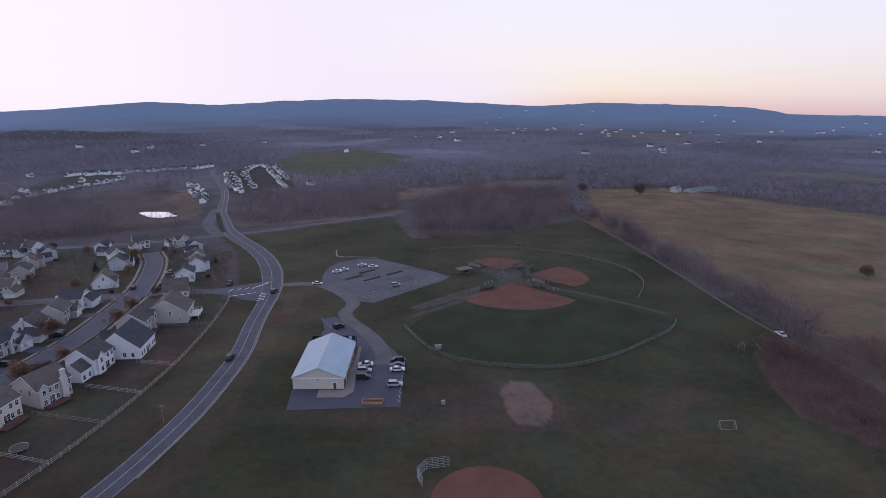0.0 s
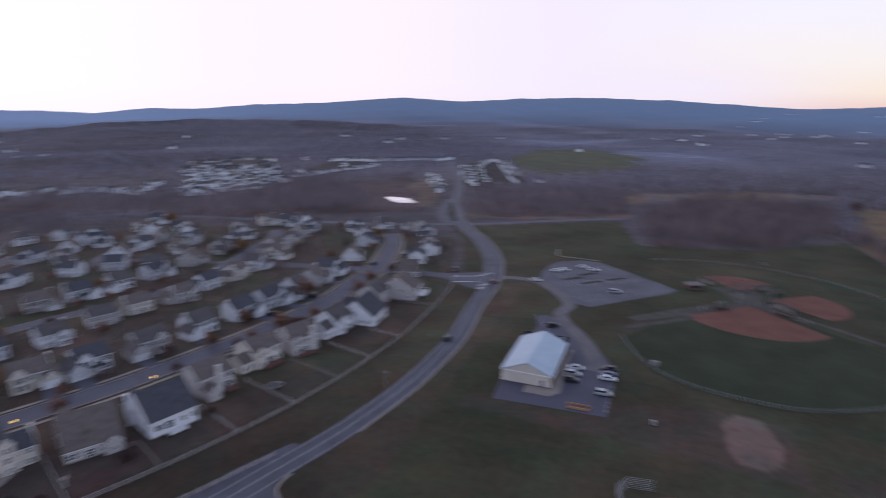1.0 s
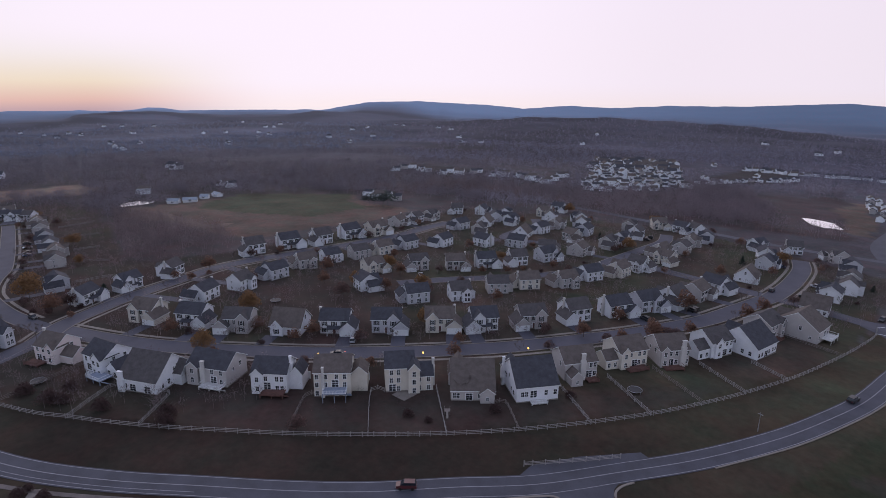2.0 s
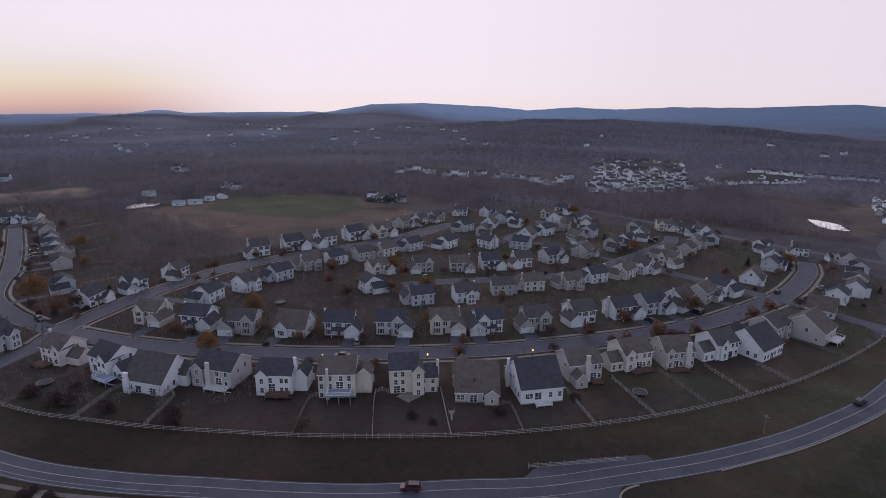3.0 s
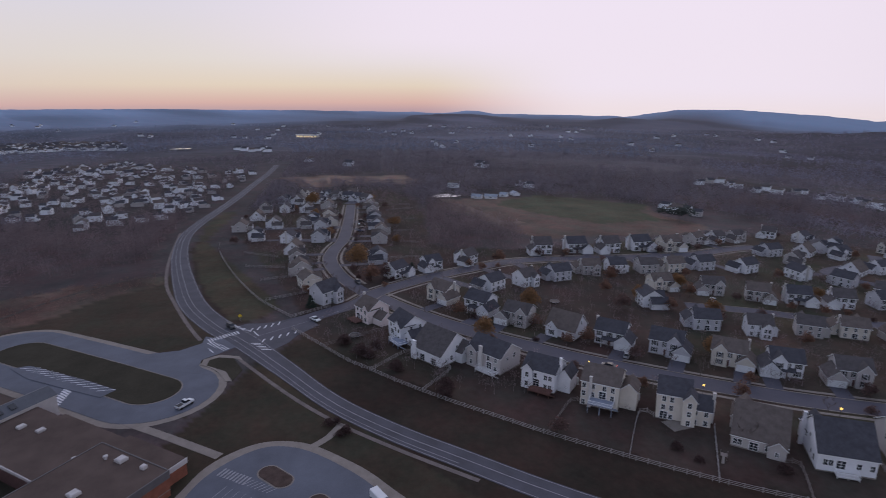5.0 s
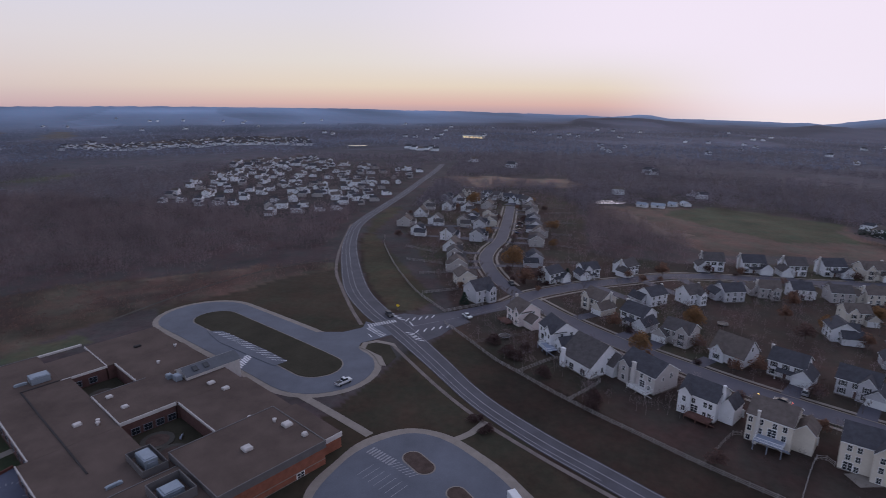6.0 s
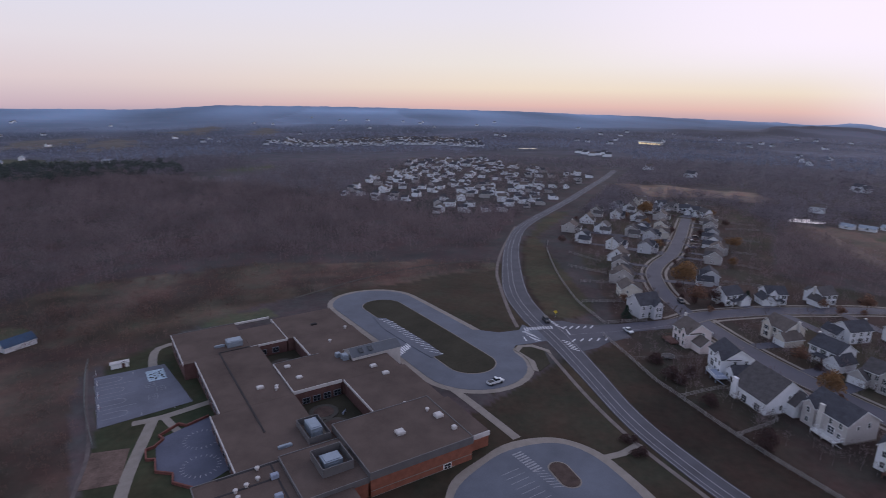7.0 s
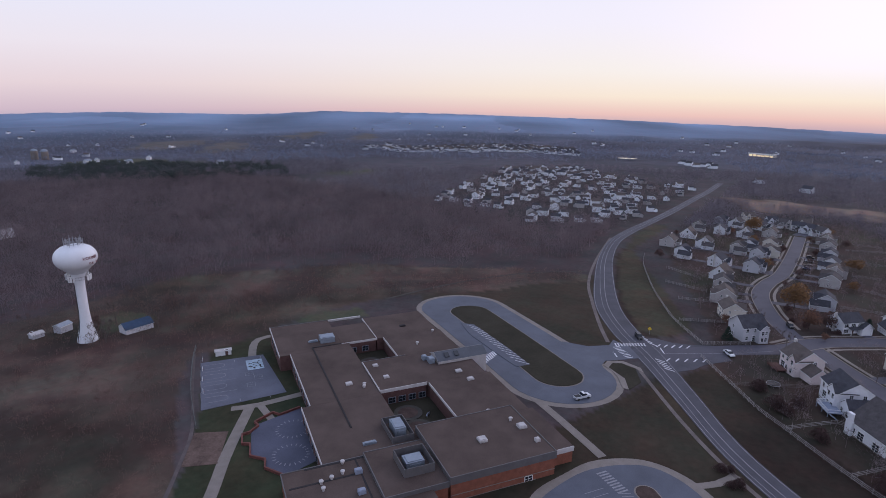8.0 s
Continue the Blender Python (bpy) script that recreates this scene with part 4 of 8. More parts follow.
def deck(root, x, y, w, d, z, mat, solid_rail=True):
    """A raised timber deck on posts behind the house; y is the back wall."""
    bm = boxes((x - w / 2, x + w / 2, y, y + d, z - 0.2, z))
    for px in (x - w / 2 + 0.1, x, x + w / 2 - 0.1):
        box(bm, px - 0.09, px + 0.09, y + d - 0.25, y + d - 0.07, -1.2, z - 0.2)
    dk = part("deck", bm, M[mat], root, "raised timber deck")
    rb = bmesh.new()
    for a in (z + 0.15, z + 0.95):
        box(rb, x - w / 2, x + w / 2, y + d - 0.08, y + d, a, a + 0.08)
        box(rb, x - w / 2, x - w / 2 + 0.08, y, y + d, a, a + 0.08)
        box(rb, x + w / 2 - 0.08, x + w / 2, y, y + d, a, a + 0.08)
    n = int(w / 0.4)
    for i in range(n + 1):
        px = x - w / 2 + 0.04 + i * (w - 0.08) / n
        box(rb, px - 0.03, px + 0.03, y + d - 0.07, y + d - 0.01, z, z + 1.0)
    part("railing", rb, M["trim" if mat != "deck" else "deck"], dk)
    if z > 0.8:
        sb = bmesh.new()
        n = int(z / 0.2)
        for i in range(n):
            box(sb, x - w / 2 - 1.2, x - w / 2 - 0.05, y + d - 0.4 - 0.28 * (i + 1), y + d - 0.4 - 0.28 * i, z - 0.2 * (i + 1) - 0.1, z - 0.2 * (i + 1))
        part("steps", sb, M[mat], dk)


def chimney(root, x, y, top, base=0.0, brick=False):
    bm = boxes((x - 0.6, x + 0.6, y - 0.38, y + 0.38, base - 1, top - 3.6), (x - 0.36, x + 0.36, y - 0.34, y + 0.34, top - 3.6, top - 0.5), (x - 0.43, x + 0.43, y - 0.42, y + 0.42, top - 0.62, top - 0.45))
    part("chimney", bm, M["brick" if brick else "chimney"], root, "boxed chimney with a flat cap")


PORCH_POST = mesh_of("porch_post", boxes((-0.09, 0.09, -0.09, 0.09, -0.6, 2.6), (-0.14, 0.14, -0.14, 0.14, -0.6, 0.1)), M["trim"])


def house(label, walls="white", roof="slate", w=12.5, d=9.5, eave=5.6, ridge=8.9, garage=1, front_gable=0.0, stack="", cape=False, bay=False, porch=False):
    """A detached house; its front faces -y, ridge along x. garage: side of the garage wing (0 none)."""
    root = tagged(new("house"), label, "house", "houses of the estate")
    w, d = w * 0.92, d * 0.92
    low = -1.3
    part("wall", gable_bm(-w / 2, w / 2, -d / 2, d / 2, low, eave, ridge), M[walls], root)
    part("roof", gable_roof_bm(-w / 2, w / 2, -d / 2, d / 2, eave, ridge), [M[roof], M["trim"]], root)
    fb = bmesh.new()
    box(fb, -w / 2 - 0.04, w / 2 + 0.04, -d / 2 - 0.04, d / 2 + 0.04, low - 0.2, 0.25)
    part("foundation", fb, M["concrete"], root)
    rows = (1.0,) if cape else (0.8, eave - 1.95)
    n = 4 if w > 11 else 3
    xs = [(i + 0.5) * w / n - w / 2 for i in range(n)]
    for j, z in enumerate(rows):
        put_windows(root, "plain" if cape else "shutter", [x for i, x in enumerate(xs) if not (j == 0 and i == n // 2)], z, -d / 2, 0)
        put_windows(root, "plain", [x for i, x in enumerate(xs) if not (j == 0 and i == 1)], z, d / 2, 180)
        put_windows(root, "small", [d * 0.2], z + 0.2, -w / 2, -90)
        put_windows(root, "small", [-d * 0.15], z + 0.2, w / 2, 90)
    if cape:
        put_windows(root, "plain", [0.0], 4.6, -w / 2, -90)
        put_windows(root, "plain", [0.0], 4.6, w / 2, 90)
    part("door", DOOR["front"], None, root, "front door", m=pose(xs[n // 2], -d / 2, 0.25))
    part("patio_door", DOOR["patio"], None, root, "glazed patio door", m=pose(xs[1], d / 2, 0.3, 0, 0, 180))
    if garage:
        gx0, gx1 = (w / 2 - 2.6, w / 2 + 2.8) if garage > 0 else (-w / 2 - 2.8, -w / 2 + 2.6)
        gy0, gy1 = -d / 2 - 2.2, d / 2 - 3.0
        part("garage", gable_bm(gx0, gx1, gy0, gy1, low, 2.9, 5.2, "y"), M[walls], root)
        part("garage_roof", gable_roof_bm(gx0, gx1, gy0, gy1, 2.9, 5.2, "y", 0.35), [M[roof], M["trim"]], root)
        part("garage_door", DOOR["garage"], None, root, "wide panelled garage door", m=pose((gx0 + gx1) / 2, gy0, 0.12))
        put_windows(root, "plain", [(gx0 + gx1) / 2], 1.0, gy1, 180)
    if front_gable:
        gw = 4.4
        gx = front_gable * w * 0.25
        part("front_gable", gable_bm(gx - gw / 2, gx + gw / 2, -d / 2 - 0.9, 0, low, eave, eave + 2.3, "y"), M[walls], root)
        part("front_gable_roof", gable_roof_bm(gx - gw / 2, gx + gw / 2, -d / 2 - 0.9, 0, eave, eave + 2.3, "y", 0.3), [M[roof], M["trim"]], root)
        put_windows(root, "shutter", [gx], 0.9, -d / 2 - 0.9, 0)
        if not cape:
            put_windows(root, "shutter", [gx], eave - 1.95, -d / 2 - 0.9, 0)
    if porch:
        px = xs[n // 2]
        bm = bmesh.new()
        prism(bm, [(-d / 2 - 1.9, 2.55), (-d / 2 - 1.9, 2.72), (-d / 2, 3.3), (-d / 2, 2.9)], "x", px - 2.4, px + 2.4)
        pr = part("porch_roof", bm, M[roof], root)
        for sx in (-2.2, 0.8 if front_gable else 2.2):
            part("porch_post", PORCH_POST, None, pr, m=pose(px + sx, -d / 2 - 1.7, 0))
    if bay:
        bx = -w * 0.22
        part("bay", gable_bm(bx - 1.9, bx + 1.9, 0, d / 2 + 2.2, low, eave - 0.4, eave + 1.3, "y"), M[walls], root)
        part("bay_roof", gable_roof_bm(bx - 1.9, bx + 1.9, 0, d / 2 + 2.2, eave - 0.4, eave + 1.3, "y", 0.3), [M[roof], M["trim"]], root)
        for z in (0.9, eave - 2.2):
            put_windows(root, "plain", [bx - 0.7, bx + 0.7], z - 0.1, d / 2 + 2.2, 180)
    if stack == "end":
        chimney(root, -w / 2 - 0.4, 0, ridge + 1.0)
    elif stack == "right":
        chimney(root, w / 2 + 0.4, 0.8, ridge + 1.0)
    return root


STREETS = [spline(s, 4.0) for s in (FRONT_STREET, ENTRY, COURT_LANE, MIDDLE_STREET, CROSS_STREET, NORTH_STREET, LOOP_LANE)]


def facing(x, y):
    """The turn by which a house at x, y faces the nearest street."""
    q = min((p for s in STREETS for p in s), key=lambda p: (p.x - x) ** 2 + (p.y - y) ** 2)
    return math.degrees(math.atan2(q.y - y, q.x - x)) + 90


def place(root, x, y, turn=None, up=0.25):
    root.matrix_basis = spot(x, y, facing(x, y) if turn is None else turn, up)
    return root


# the row whose gardens back on to the parkway: each one its own


def row_house(label, left, right, walls, roof, d, eave, ridge, at=0.5, wings=(), rows=(0.8, 3.6), cols=(-0.3, 0.05, 0.32), ends=(), stacks=(), decks=(), doors=(), kind="plain"):
    """A detached house by the feet of its garden wall, left and right as seen from the garden; y is 0 on that wall and the street lies at -y.
    wings: x0, x1, y0, y1, eave, ridge, way of the ridge; ends: side, y, z of windows in the gable walls; stacks: x, y, top, half width;
    decks: x, width, depth, height, boards; doors: x, z."""
    a, b = Vector(left), Vector(right)
    w = (a - b).length
    c = (a + b) / 2
    root = tagged(new("house"), label, "house", "houses of the estate")
    root.matrix_basis = pose(c.x, c.y, land(c.x, c.y) + 0.1, 0, 0, math.degrees(math.atan2(a.y - b.y, a.x - b.x)))
    low = -1.3
    part("wall", gable_bm(-w / 2, w / 2, -d, 0, low, eave, ridge, at=at), M[walls], root)
    part("roof", gable_roof_bm(-w / 2, w / 2, -d, 0, eave, ridge, over=0.35, at=at), [M[roof], M["trim"]], root)
    part("foundation", boxes((-w / 2 - 0.04, w / 2 + 0.04, -d - 0.04, 0.04, low - 0.2, 0.22)), M["concrete"], root)
    for j, z in enumerate(rows):
        put_windows(root, kind, [w * c for c in cols if not any(abs(w * c - x) < 1.6 and abs(z - dz) < 2 for x, dz in doors)], z, 0, 180)
    for side, y, z in ends:
        put_windows(root, "small" if abs(y) % 1 > 0.4 else "plain", [y], z, side * w / 2, 90 * side)
    for x, z in doors:
        part("patio_door", DOOR["patio"], None, root, "glazed patio door", m=pose(x, 0, z, 0, 0, 180))
    for x0, x1, y0, y1, e, r, way in wings:
        wn = part("wing", gable_bm(x0, x1, y0, y1, low, e, r, way), M[walls], root)
        part("wing_roof", gable_roof_bm(x0, x1, y0, y1, e, r, way, 0.3), [M[roof], M["trim"]], root)
        n = max(1, int((x1 - x0) / 2.0))
        if y1 > -1.5:
            for z in (zz for zz in ((0.8,) if e < 4 else rows if len(rows) > 1 else (0.9, e - 1.9)) if zz < e - 1.4):
                put_windows(wn, "plain" if n > 1 or e > 4 else "small", [x0 + (i + 0.5) * (x1 - x0) / n for i in range(n)], z, y1, 180)
        if y0 < -d + 3.5 and way == "y":
            part("garage_door", DOOR["garage"], None, root, "wide panelled garage door", m=pose((x0 + x1) / 2, y0, 0.12))
    for x, y, top, h in stacks:
        bm = boxes((x - h, x + h, y - 0.4, y + 0.4, low, top - 2.2), (x - h * 0.7, x + h * 0.7, y - 0.34, y + 0.34, top - 2.2, top), (x - h * 0.82, x + h * 0.82, y - 0.4, y + 0.4, top - 0.16, top + 0.02))
        part("chimney", bm, M["chimney" if walls != "white" else "white"], root, "boxed chimney with a flat cap")
    for x, dw, dd, z, boards in decks:
        deck(root, x, 0.02, dw, dd, z, boards)
    return root


place(house("white house with grey roof on the street corner", "grey", "slate", 10.6, 9.4, garage=-1, bay=True), -233.5, -37, facing(-233.5, -37) + 180)
row_house("pinkish white house with brown roof and brick-red deck", (-211.6, -22.6), (-205.0, -17.0), "pink", "taupe", 9.2, 5.2, 8.3, wings=[(-4.4, -0.9, -5, 0.5, 5.2, 7.0, "y"), (-9.6, -4.4, -7.5, -1.6, 2.7, 4.9, "x")],
          stacks=[(4.6, -4.5, 9.3, 0.6)], ends=[(-1, -3.4, 3.7), (-1, -6, 3.7)], decks=[(2.2, 6.0, 3.6, 0.55, "deck")], doors=[(2.4, 0.5)])
row_house("white two-storey house with gabled bay and round sun deck", (-195.2, -9.4), (-186.9, -4.3), "white", "slate", 9.4, 5.6, 8.7, wings=[(-4.8, -0.7, -5, 0.9, 5.6, 7.6, "y"), (-9.8, -4.8, -7.2, -0.8, 3.0, 5.2, "y")],
          ends=[(-1, -3.4, 3.9), (-1, -7, 3.9)], decks=[(-5.6, 6.4, 4.2, 1.6, "deck_blue"), (-0.6, 2.6, 2.0, 0.7, "deck_blue")], doors=[(2.0, 0.8)])
row_house("white house under a long dark shingle roof with broad chimney", (-175.9, -1.2), (-166.8, 7.7), "white", "charcoal", 14.5, 3.7, 9.3, rows=(0.9,), cols=(0.3, 0.12, -0.24), wings=[(-9.0, -6.3, -13.5, -7.0, 3.4, 6.4, "x")],
          stacks=[(4.9, 0.42, 6.0, 1.0)], ends=[(-1, -2.5, 1.0), (-1, -5.0, 1.2), (-1, -7.5, 4.2), (-1, -9.0, 4.2)], doors=[(-3.4, 0.1), (1.4, 0.2)])
row_house("beige two-storey house with boxed chimney and white railed deck", (-170.4, 16.4), (-161.4, 25.4), "beige", "slate", 10.4, 5.4, 8.6, cols=(0.42, 0.2, -0.14, -0.36), wings=[(2.4, 6.1, -4, 0.8, 5.4, 7.0, "y")],
          stacks=[(0.9, 0.42, 7.6, 0.75)], ends=[(-1, -3.5, 3.8), (-1, -7.0, 3.8)], decks=[(-2.6, 6.8, 3.2, 0.9, "deck_white")], doors=[(-2.2, 0.9)])
row_house("white two-storey house with brown deck", (-155.0, 31.0), (-149.6, 39.2), "white", "slate", 9.5, 5.9, 8.8, cols=(0.32, 0.1, -0.22, -0.36), wings=[(1.6, 4.9, -4, 0.7, 5.9, 7.5, "y"), (-8.6, -4.9, -8.6, -2.6, 4.6, 6.8, "y")],
          stacks=[(-5.3, -3.2, 10.0, 0.5)], ends=[(-1, -6.5, 3.8)], decks=[(-1.4, 6.4, 3.4, 1.1, "deck")], doors=[(0.6, 1.1)])
row_house("cream three-level house with blue-railed raised deck", (-144.2, 45.2), (-139.5, 54.1), "cream", "taupe", 10.2, 7.2, 10.2, rows=(0.2, 2.8, 5.2), cols=(0.42, 0.18, -0.12, -0.34), wings=[(-9.4, -4.95, -8.6, -2.8, 5.4, 7.4, "y")],
          stacks=[(2.5, 0.42, 9.0, 0.45)], ends=[(-1, -2, 5.4)], decks=[(-0.9, 6.4, 3.8, 2.7, "deck_blue")], doors=[(-0.8, 2.8)])
row_house("cream three-level house with gabled bay and lower wing", (-136.6, 63.4), (-133.4, 70.9), "cream", "slate", 10.0, 7.2, 10.0, rows=(0.2, 2.8, 5.2), cols=(0.3, 0.06), wings=[(-5.4, -2.2, -4, 1.6, 7.2, 9.0, "y"), (-9.3, -4.1, -7.5, 0.1, 4.4, 7.0, "x")],
          stacks=[(-9.6, -3.0, 8.4, 0.5)], ends=[(1, -3.4, 5.2)], doors=[(2.2, 0.2)])
row_house("low house under a broad brown shingle roof", (-123.7, 77.0), (-117.6, 87.3), "beige", "taupe", 14.8, 3.1, 9.0, rows=(0.8,), cols=(0.42, 0.34, -0.16), wings=[(-5.9, -2.0, -4, 1.4, 2.9, 4.4, "y"), (1.0, 6.6, -16.4, -9, 3.2, 6.6, "y")],
          ends=[(1, -3.4, 0.9), (1, -7.5, 3.6)], doors=[(1.0, 0.1)])
row_house("bright white house under a dark shingle roof", (-113.7, 91.9), (-109.8, 103.3), "white", "slate", 14.0, 4.5, 10.0, rows=(1.7,), cols=(0.36, 0.27, -0.2, -0.42), wings=[(0.2, 5.9, -15.6, -9, 4.2, 7.2, "y")],
          stacks=[(6.5, -11.0, 8.6, 0.5)], ends=[(1, -2.4, 1.2), (1, -4.6, 1.6), (1, -6.8, 4.6), (1, -9.5, 3.0)], decks=[(0.0, 4.6, 2.2, 0.5, "deck_white")], doors=[(1.2, 1.2)])
row_house("beige two-storey house with gabled sunroom and boxed chimney", (-117.2, 112.2), (-114.2, 122.2), "beige", "taupe", 9.6, 5.4, 8.6, cols=(-0.1, -0.3, -0.42), wings=[(1.2, 4.8, -1, 4.0, 2.9, 4.6, "y")],
          stacks=[(-0.4, 0.42, 8.4, 0.8)], ends=[(1, -3, 3.7)], decks=[(-3.0, 3.6, 3.0, 0.4, "deck")], doors=[(-2.6, 0.4)])
row_house("cream two-storey house with lower wing and brick-red deck", (-115.0, 132.6), (-112.9, 142.4), "cream", "taupe", 9.6, 5.5, 8.6, cols=(0.1, -0.2, -0.38), wings=[(1.8, 4.9, -4, 0.8, 5.5, 7.2, "y"), (5.0, 9.4, -6.6, -0.6, 3.2, 5.4, "x")],
          ends=[(1, -3.5, 3.8)], decks=[(-0.2, 7.0, 3.4, 0.45, "deck")], doors=[(-0.4, 0.4)])
row_house("beige house with tall boxed chimney and brick-red deck", (-110.3, 145.2), (-106.6, 154.2), "beige", "taupe", 10.2, 5.5, 8.8, cols=(0.38, 0.14, -0.06, -0.42), wings=[(2.0, 4.7, -3, 0.6, 5.5, 6.9, "y")],
          stacks=[(-2.6, 0.42, 8.8, 0.85)], ends=[(1, -3, 3.7), (1, -6.5, 3.7)], decks=[(1.0, 6.2, 3.2, 0.45, "deck")], doors=[(1.2, 0.4)])
row_house("white two-storey house with lower white wing", (-106.6, 165.6), (-105.6, 175.0), "white", "charcoal", 9.4, 5.4, 8.5, cols=(0.34, 0.1, -0.2, -0.4), wings=[(0.4, 3.6, -4, 0.7, 5.4, 7.0, "y"), (4.7, 9.6, -6.6, -0.8, 3.6, 5.9, "x")],
          ends=[(1, -3.5, 3.7)], doors=[(-1.2, 0.3)])
row_house("bright white house with broad dark roof", (-98.8, 178.2), (-99.8, 190.6), "white", "slate", 14.0, 4.0, 9.4, rows=(0.9,), cols=(0.4, 0.25, -0.1, -0.3, -0.42), wings=[(-5.6, 0.2, -15.6, -9, 3.8, 6.8, "y")],
          ends=[(1, -2.4, 1.0), (1, -5.0, 1.0), (1, -8.0, 3.6)], doors=[(0.6, 0.2)])
row_house("pale beige house with dark roof and bay", (-107.4, 199.4), (-108.4, 209.2), "beige", "charcoal", 10.0, 5.4, 8.4, wings=[(-4.6, -1.4, -4, 0.8, 5.4, 7.0, "y")], ends=[(1, -3, 3.7)], decks=[(1.6, 4.4, 2.8, 0.5, "deck")], doors=[(1.8, 0.4)])
row_house("big pale house under a brown roof with white stairs and deck", (-97.6, 212.0), (-99.6, 223.4), "beige", "taupe", 15.0, 4.8, 9.8, rows=(1.6,), cols=(0.4, -0.1, -0.3), wings=[(-5.2, 0.4, -16.6, -9, 4.2, 7.4, "y")],
          ends=[(1, -2.5, 1.4), (1, -6.0, 3.8)], decks=[(-1.2, 7.0, 3.4, 1.6, "deck_white")], doors=[(-0.6, 1.6)])

# the other rows: patterns of the builder, in several finishes
PATTERNS = [house("white colonial house with dark shutters and garage wing", "white", "slate", 10.8, 9.2, 5.2, 8.0, garage=1, stack="end", porch=True),
            house("pale colonial house with front gable", "beige", "charcoal", 10.4, 9.2, 5.2, 7.9, garage=-1, front_gable=1.0),
            house("cream house with front gable and garage wing", "cream", "taupe", 10.8, 9.5, 5.2, 8.0, garage=1, front_gable=-1.0, stack="right"),
            house("white narrow house with steep end gable", "white", "charcoal", 9.8, 9, 5.3, 8.3, garage=-1, stack="end", bay=True),
            house("grey two-storey house under dark shingles", "grey", "slate", 11, 9.5, 5.2, 8.0, garage=1, front_gable=1.0),
            house("pale house under a broad low-slung roof", "white", "taupe", 12, 11.5, 3.4, 8.2, garage=0, cape=True, front_gable=-1.0),
            house("pale grey colonial house with boxed chimney", "beige", "taupe", 10.4, 9.2, 5.2, 8.0, garage=1, stack="right", bay=True),
            house("bluish white house with dark wing roof", "white", "slate", 10, 9.5, 5.2, 7.9, garage=-1, front_gable=-1.0, porch=True)]
used = [0] * len(PATTERNS)


def settle(k, x, y, size=1.0):
    m = spot(x, y, facing(x, y), 0.25) @ Matrix.Scale(size, 4)
    used[k] += 1
    if used[k] == 1:
        PATTERNS[k].matrix_basis = m
        return PATTERNS[k]
    return copy_thing(PATTERNS[k], m)


ROW_2 = [(-235, 12, 2), (-220, 26, 0), (-206, 39, 1), (-195, 54, 5), (-187, 68, 0), (-179, 84, 4), (-171, 101, 2), (-164, 115, 7), (-158, 132, 1), (-155, 151, 3), (-152, 169, 0), (-151, 185, 4), (-150, 201, 3), (-151, 217, 6), (-154, 234, 7)]
ROW_3 = [(-249, 34, 0), (-256, 50, 3), (-266, 68, 4), (-277, 86, 6), (-280, 100, 7), (-281, 116, 1), (-284, 131, 2), (-289, 149, 4), (-285, 170, 0), (-274, 191, 0), (-263, 207, 4), (-244, 213, 1), (-232, 226, 6)]
ROW_4 = [(-252, 111, 2), (-228, 97, 7), (-202, 108, 4), (-196, 125, 3), (-197, 145, 1), (-196, 161, 2), (-190, 178, 6), (-193, 196, 0), (-192, 214, 2), (-195, 231, 3)]
ROW_5 = [(-247, 133, 1), (-238, 149, 6), (-235, 165, 0), (-231, 182, 3), (-231, 201, 4), (-239, 255, 1), (-243, 271, 7), (-252, 293, 3), (-262, 248, 6), (-272, 268, 4), (-270, 306, 1), (-268, 333, 2)]
ROW_6 = [(-271, -9, 0), (-284, 8, 7), (-296, 27, 3), (-320, 71, 3), (-324, 91, 0), (-325, 111, 3), (-332, 131, 0), (-332, 149, 2), (-351, 174, 6), (-356, 190, 3), (-362, 206, 1), (-375, 236, 3), (-364, 251, 0), (-346, 260, 7), (-323, 206, 4), (-326, 228, 5), (-321, 281, 3), (-349, 314, 0), (-307, 297, 7), (-322, 247, 7), (-289, 246, 0), (-297, 266, 6), (-338, 290, 2), (-304, 208, 1), (-292, 284, 3), (-336, 243, 4), (-285, 228, 5)]
ROW_7 = [(-199, 256, 2), (-211, 285, 1), (-221, 305, 6), (-225, 326, 4), (-244, 341, 3), (-199, 338, 7), (-182, 318, 0), (-170, 299, 4), (-159, 266, 5), (-184, 350, 3), (-162, 354, 1), (-124, 273, 7), (-118, 249, 5), (-146, 337, 4), (-133, 309, 1), (-126, 292, 3), (-252, 337, 0), (-212, 268, 6)]
ROW_8 = [(-233.5, -37, 1), (-255, -47.5, 2), (-278, -55.5, 6), (-300, -61.5, 1), (-322, -67, 5), (-351, -76, 0), (-361, -98, 7), (-352, -58, 4), (-388, -114, 6), (-400, -95, 3), (-399.5, -76, 1), (-416, -72, 7), (-390, -62.5, 4), (-404, -58.5, 2), (-429, -114, 5), (-463, -101, 0), (-468, -118, 1),
         (-463, -84, 3), (-433, -63, 2), (-479, -70, 6), (-511, -112, 4), (-507, -99, 3), (-509, -83, 0), (-542, -80.5, 7), (-537, -71, 1), (-552, -100, 2)]
ROW_9 = [(-301, -19, 4), (-347, -20.5, 1), (-371, -21.5, 6), (-394, -25, 0), (-422, -28.5, 4), (-455, -32, 1), (-483, -36, 6), (-513, -42, 3), (-524, -51, 7), (-529, -60, 0), (-551, -58, 2)]
